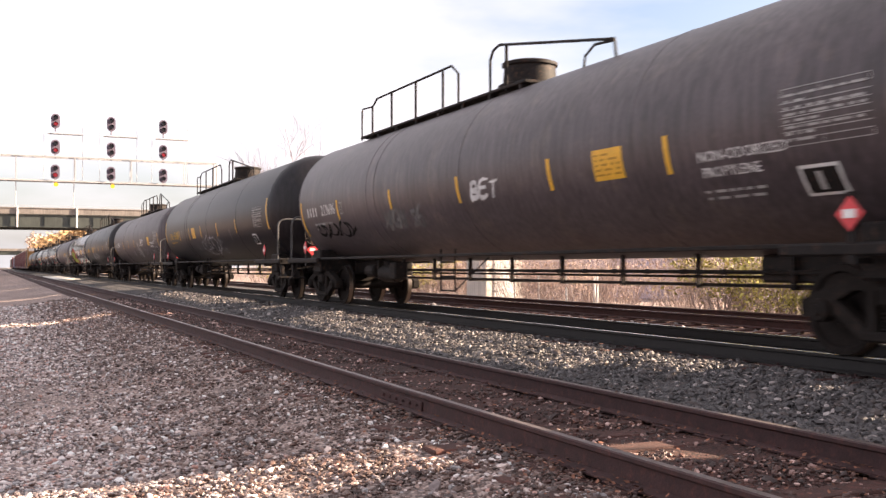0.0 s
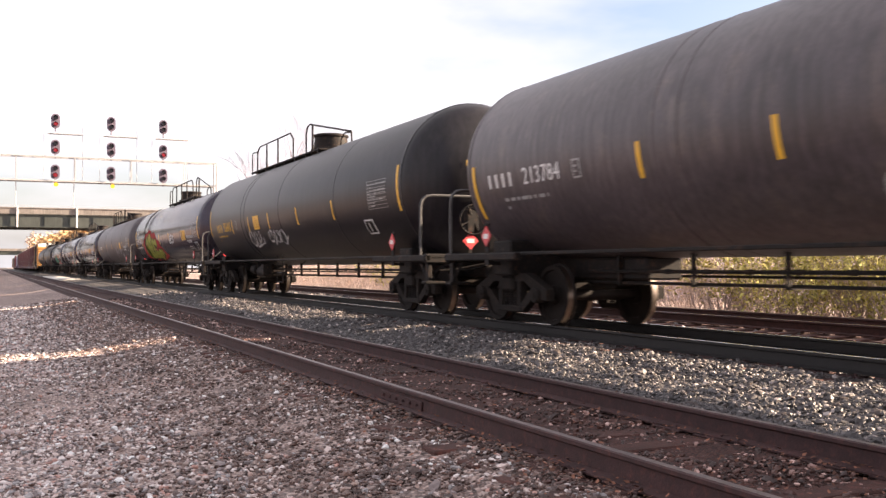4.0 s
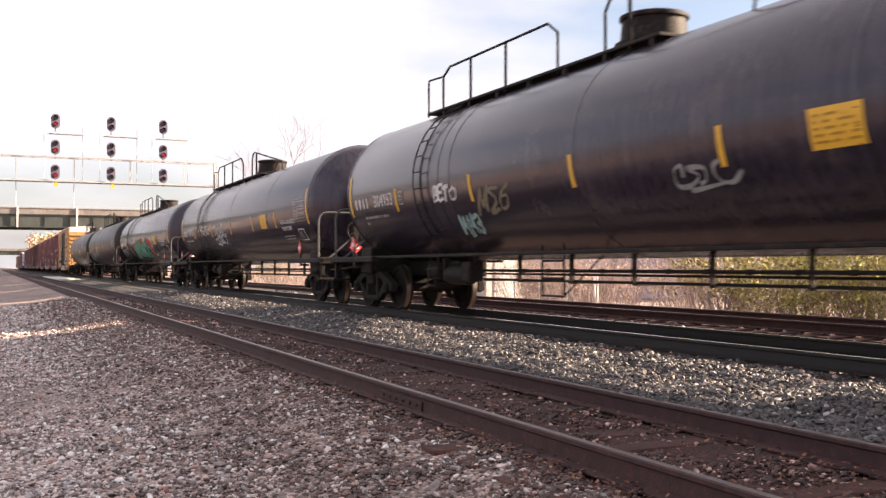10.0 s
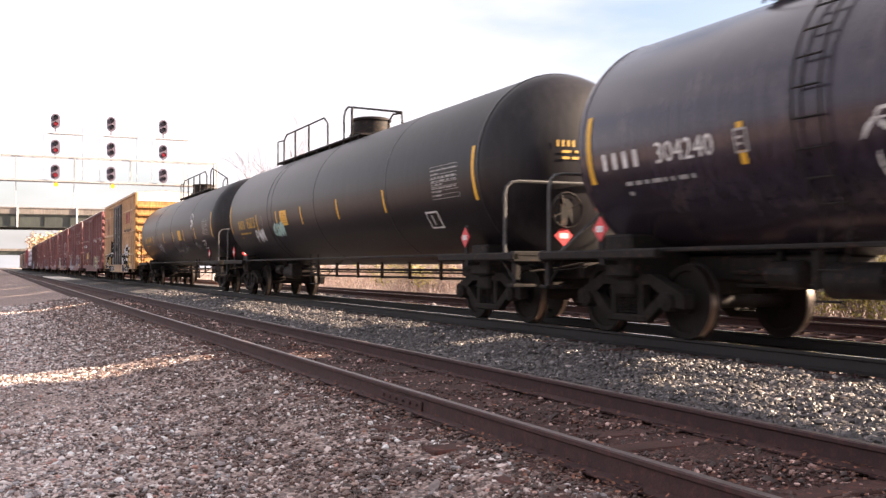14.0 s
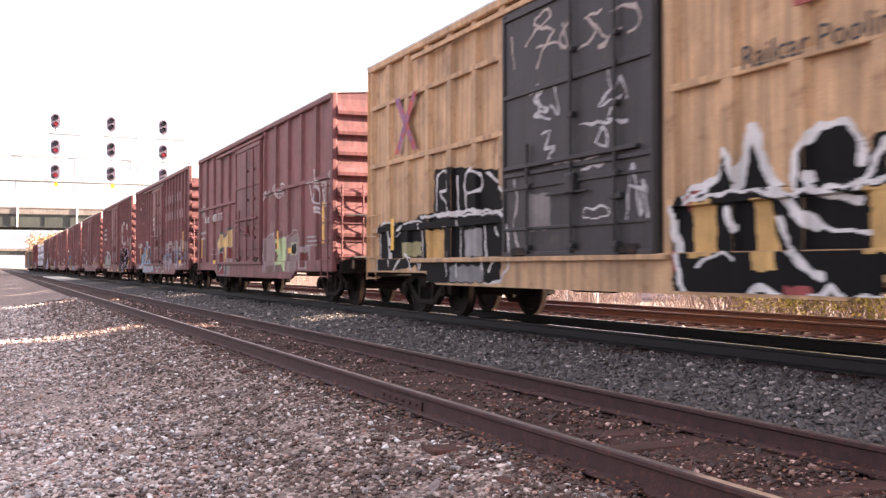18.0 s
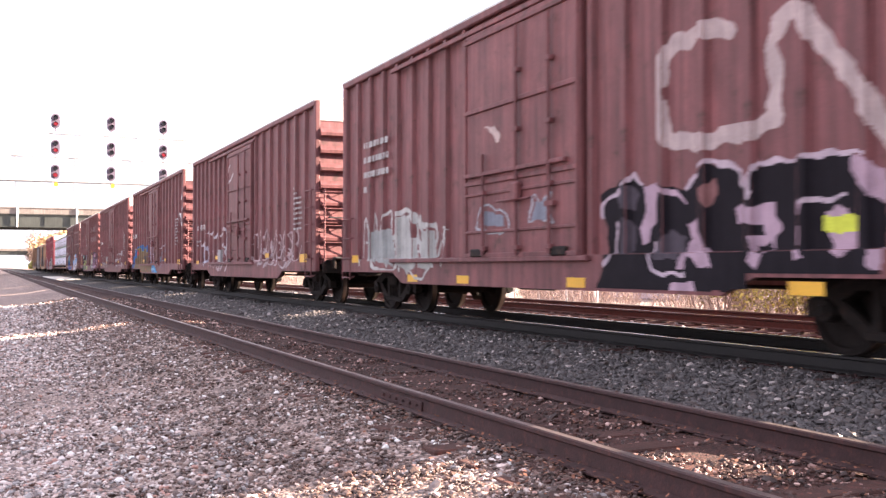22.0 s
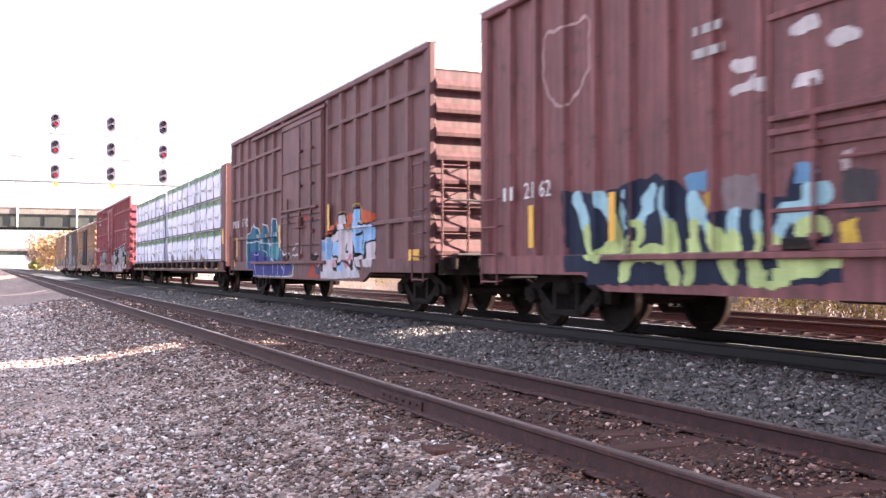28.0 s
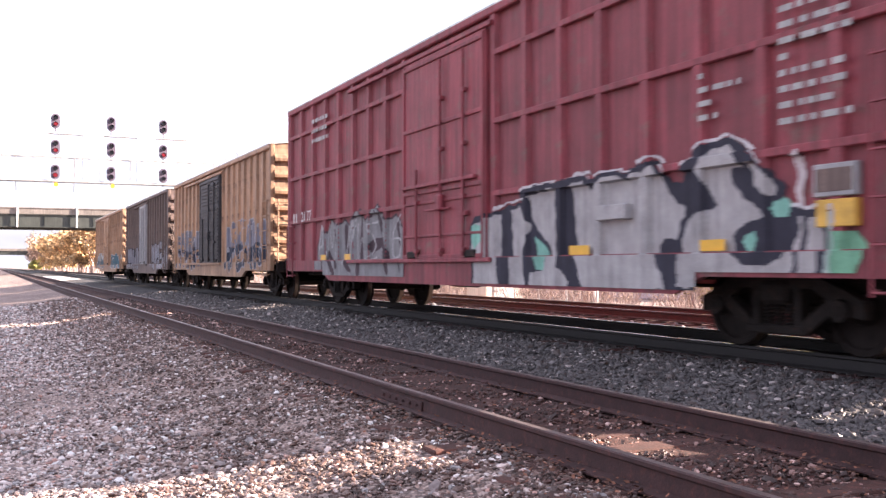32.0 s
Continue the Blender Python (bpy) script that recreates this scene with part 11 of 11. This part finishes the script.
def branches(sh, p, d, length, r, depth, rng, spread=0.6):
    """A limb that forks into thinner ones."""
    pts = [p]
    q, v = Vector(p), Vector(d).normalized()
    n = 4
    for k in range(n):
        v = (v + Vector((rng.uniform(-1, 1), rng.uniform(-1, 1), rng.uniform(-0.3, 0.6))) * 0.14).normalized()
        q = q + v * length / n
        pts.append(q.copy())
    sh.tube(pts, r, 5 if depth > 1 else 3, r * 0.55)
    ends = []
    if depth > 0:
        for k in range(rng.randint(3, 4)):
            a = pts[rng.randint(1, n)]
            w = (v + Vector((rng.uniform(-1, 1), rng.uniform(-1, 1), rng.uniform(-0.35, 0.6))) * spread).normalized()
            ends += branches(sh, a, w, length * rng.uniform(0.5, 0.78), r * 0.5, depth - 1, rng, spread)
    ends.append(pts[-1])
    return ends


def leaves(pts, size, per, spread, rng, mats):
    sh = Shape()
    for p in pts:
        for k in range(per):
            c = Vector(p) + Vector((rng.gauss(0, 1), rng.gauss(0, 1), rng.gauss(0, 0.8))) * spread
            u = Vector((rng.uniform(-1, 1), rng.uniform(-1, 1), rng.uniform(-1, 1))).normalized()
            w = u.orthogonal().normalized()
            s = size * rng.uniform(0.6, 1.4)
            sh.add([c - u * s, c + w * s * 0.5, c + u * s, c - w * s * 0.5], [(0, 1, 2, 3)])
    return sh.mesh("leaves", mats)


def shrub(kind, seed):
    rng = random.Random(seed)
    names = {"dry": ("dry brown leafless brush beside the track", M_DRY), "olive": ("olive green bush turning yellow", M_OLIVE)}
    t = thing("shrub", names[kind][0], "shrub", "brush along the far track")
    sh = Shape()
    ends = []
    for k in range(14):
        a = rng.uniform(0, 2 * math.pi)
        ends += branches(sh, (0.5 * math.cos(a) * rng.random(), 0.7 * math.sin(a) * rng.random(), 0), (0.5 * math.cos(a), 0.5 * math.sin(a), 1), rng.uniform(0.9, 1.7), 0.014, 2, rng, 0.7)
    part("stem", sh, M_TWIG, t, kind="stuff")
    part("leaves", leaves(ends, 0.045 if kind == "dry" else 0.05, 1 if kind == "dry" else 5, 0.12, rng, names[kind][1]), None, t, kind="stuff")
    return t


def tree(name, label, height, seed, crown=None, size=0.2, per=10, depth=4, spread=0.55):
    rng = random.Random(seed)
    t = thing(name, label, "tree")
    sh = Shape()
    ends = branches(sh, (0, 0, 0), (0, 0, 1), height * 0.42, height * (0.018 if crown else 0.008), depth, rng, spread)
    ends += branches(sh, (0, 0, height * 0.2), (0.25, 0.2, 1), height * 0.38, height * (0.012 if crown else 0.006), depth - 1, rng, spread)
    part("trunk", sh, M_TWIG if crown else M_FARTWIG, t)
    if crown:
        part("crown", leaves(ends, size, per, height * 0.05, rng, crown), None, t)
    return t


def make_plants():
    rng = random.Random(9)
    dry = [shrub("dry", k) for k in range(3)]
    olive = [shrub("olive", 10 + k) for k in range(2)]
    first = {}
    y = 9.0
    n = 0
    while y < 75:
        for x in (17.2 + rng.uniform(-0.3, 0.9), 19.0 + rng.uniform(-0.8, 0.9), 21.5 + rng.uniform(-0.8, 0.8)):
            if (32.5 < y < 36.5 and x < 20) or (34.6 < math.degrees(math.atan2(x, y)) < 38.0 and rng.random() < 0.85):
                continue
            p = (0.9 if y < 18.5 else 0.35 if y < 20.5 else 0.03)
            src = rng.choice(olive if rng.random() < p else dry)
            m = pose(x, y + rng.uniform(-0.4, 0.4), ground_height(x) - 0.05, 0, 0, rng.uniform(0, 360))
            if src.name not in first:
                first[src.name] = 1
                src.matrix_basis = m
                src.scale = [rng.uniform(0.8, 1.15)] * 3
            else:
                copy_thing(src, m)
            n += 1
        y += 0.95 if y < 45 else 1.8
    for k, (x, yy, hgt) in enumerate(((25.8, 90, 17.5), (27, 68, 11), (26, 100, 15), (40, 170, 16), (34, 160, 13))):
        t = tree("bare_tree", "leafless grey tree against the sky", hgt, 30 + k, depth=5, spread=0.75)
        t.matrix_basis = pose(x, yy, -0.8, 0, 0, 70 * k)
    a = tree("autumn_tree", "orange-leaved autumn tree beyond the bridge", 13.5, 50, M_ORANGE, 0.42, 22, 3, 0.8)
    b = tree("autumn_tree", "orange-leaved autumn tree beyond the bridge", 12, 51, M_ORANGE, 0.4, 22, 3, 0.8)
    c = tree("autumn_tree", "olive green tree turning brown beyond the bridge", 13, 52, M_OLIVE, 0.4, 22, 3, 0.8)
    f = tree("autumn_tree", "brown-leaved tree far down the line", 16, 53, M_DRY, 0.45, 18, 3, 0.8)
    srcs = [a, b, c, f]
    low = [tree("bush", "dense %s thicket beyond the bridge" % w, 5.5, 70 + q, m, 0.34, 34, 2, 1.1) for q, (w, m) in enumerate((("tan", M_ORANGE), ("olive", M_OLIVE)))]
    for k in range(64):
        yy = 204 + 4.6 * k + rng.uniform(-1.5, 1.5)
        src = low[1 if k > 40 or rng.random() < 0.12 else 0]
        m = pose(15.5 + 1.5 * rng.random() + 4 * (k % 3), yy, -0.9, 0, 0, rng.uniform(0, 360))
        if src.name not in first:
            first[src.name] = 1
            src.matrix_basis = m
        else:
            copy_thing(src, m)
    for k in range(60):
        yy = 207 + 6.2 * k + rng.uniform(-2, 2)
        x = 18.0 + rng.uniform(0, 5) + (5 if k % 3 == 2 else 0)
        src = srcs[3 if yy > 430 else (0, 0, 1, 0, 1, 0, 0, 1, 0, 1)[k % 10] if yy < 400 else 2]
        m = pose(x, yy, -0.9, 0, 0, rng.uniform(0, 360))
        if src.name not in first:
            first[src.name] = 1
            src.matrix_basis = m
        else:
            copy_thing(src, m)


make_ground()
make_track("near_track", NEAR_X, NEAR_Z, M_HEAD, "rusty little-used railway track on brown dirt", tie_to=34)
make_track("main_track", MAIN_X, 0.0, M_SHINE, "railway track with bright rails under the train", M_SHADEWEB, tie_to=24)
make_track("third_track", THIRD_X, 0.0, M_SHINE, "railway track behind the train", tie_to=34)
make_gantry()
make_bridge()
make_cabin()
make_plants()
slab = thing("crossing_slab", "pale concrete crossing slabs between the tracks", "crossing", at=pose(6.1, 108, -0.2))
for k in range(6):
    part("slab", Shape().box(-1.0, 1.0, -14 + 4.7 * k, -14 + 4.7 * k + 4.66, -0.15, 0.02, 0.02), M_CABIN, slab)


def fallen_leaves():
    rng = random.Random(77)
    sh = Shape()
    for k in range(3200):
        y = 3.4 * (30 / 3.4) ** rng.random()
        x = rng.choice([NEAR_X - 0.7535 + rng.gauss(0, 0.13), NEAR_X - 0.55 + rng.gauss(0, 0.1), NEAR_X + 0.62 + rng.gauss(0, 0.1), NEAR_X - 0.95 + rng.gauss(0, 0.15), NEAR_X - 1.1 + rng.gauss(0, 0.2), NEAR_X + rng.gauss(0, 0.5)])
        z = ground_height(x) + rng.uniform(0.03, 0.07)
        a, t, s = rng.uniform(0, 6.3), rng.uniform(-0.5, 0.5), rng.uniform(0.009, 0.024)
        u, w = Vector((math.cos(a), math.sin(a), t)) * s, Vector((-math.sin(a), math.cos(a), rng.uniform(-0.5, 0.5))) * s * 0.55
        c = Vector((x, y, z))
        sh.add([c - u, c + w - u * 0.2, c + u, c - w - u * 0.2], [(0, 1, 2, 3)])
    tagged(new("fallen_leaves", sh.mesh("fallen_leaves", M_LEAF)), "brown fallen leaves along the rusty rails", "leaves", kind="stuff")
    jb = thing("rail_joint", "bolted steel joint bar on the rusty rail", "rail joint", at=pose(NEAR_X - 0.7535 - 0.03, 8.0, NEAR_Z - 0.1))
    part("joint_bar", Shape().box(-0.002, 0.016, -0.46, 0.46, -0.045, 0.035, 0.006), M_RUST, jb)
    for yy in (-0.38, -0.23, -0.08, 0.08, 0.23, 0.38):
        part("bolt", Shape().lathe([(-0.02, 0.012), (-0.002, 0.014)], 0, (0, yy, 0), 6), M_RUST, jb)


fallen_leaves()


def in_view(x, y):
    return 1.0 if -0.35 < x < 1.2 * y + 0.4 else 0.0


def gravel_here(x, y):
    dust = math.exp(-(((x - 0.55) / 0.7) ** 2 + ((y - 12.3) / 1.9) ** 2))
    return in_view(x, y) * (1 - 0.85 * dust) * (0.75 + 0.5 * noise.noise((x * 1.7, y * 1.1, 8)))


def brownish(x):
    return min(1.0, max(0.0, (x - 0.6) / 1.3))


stones("gravel", M_STONE, "loose pale pink and white gravel beside the track", 70000, (-0.3, 3.0, 4.0, 42), 0.0165, dens=lambda x, y: gravel_here(x, y) * (1 - 0.8 * brownish(x)), seed=2)
stones("brown_gravel", M_STONEMID, "brown-grey gravel at the foot of the track", 62000, (-0.3, 3.2, 4.0, 42), 0.0155, dens=lambda x, y: gravel_here(x, y) * (0.25 + 0.75 * brownish(x)), seed=12)
stones("trackbed_gravel", M_DIRTSTONE, "scattered pale stones and dirt between the rails", 20000, (2.9, 5.1, 3.2, 40), 0.0165,
       dens=lambda x, y: in_view(x, y) * (0.25 if abs(abs(x - NEAR_X) - 0.75) < 0.12 else 0.75), lift=0.2, seed=3)
stones("ballast", M_STONEGREY, "dark grey crushed stone ballast", 56000, (5.0, 7.6, 3.5, 45), 0.0205, dens=in_view, seed=4)
stones("far_ballast", M_STONEGREY, "grey crushed stone ballast between the tracks", 12000, (7.7, 14.5, 6.5, 45), 0.027, dens=in_view, seed=5)


def motions():
    """The train rolls towards the camera at an even speed, and its wheels turn while it passes."""
    beats = [2.0 * k for k in range(17)]
    for car, s0 in TRAIN:
        walk(car, [(t, pose(MAIN_X, s0 - SPEED * t, 0)) for t in beats])
    for b, s0, z in BUNDLES:
        walk(b, [(t, pose(MAIN_X, s0 - SPEED * t, z)) for t in beats])
    turn = math.degrees(SPEED / 0.458) / FPS
    for w, s0, yy in WHEELS:
        a, b = max(0.0, (s0 - 42) / SPEED), min(32.0, (s0 + 2) / SPEED)
        fa, fb = round(a * FPS), round(b * FPS)
        if fb <= fa:
            fa, fb = 0, 0
        rows = [(f / FPS, pose(0, yy, 0.457, turn * (f - fa))) for f in range(fa, fb + 1)]
        if fa > 0:
            rows = [(0, rows[0][1])] + rows
        if fb < 32 * FPS:
            rows = rows + [(32.0, rows[-1][1])]
        walk(w, rows)


motions()
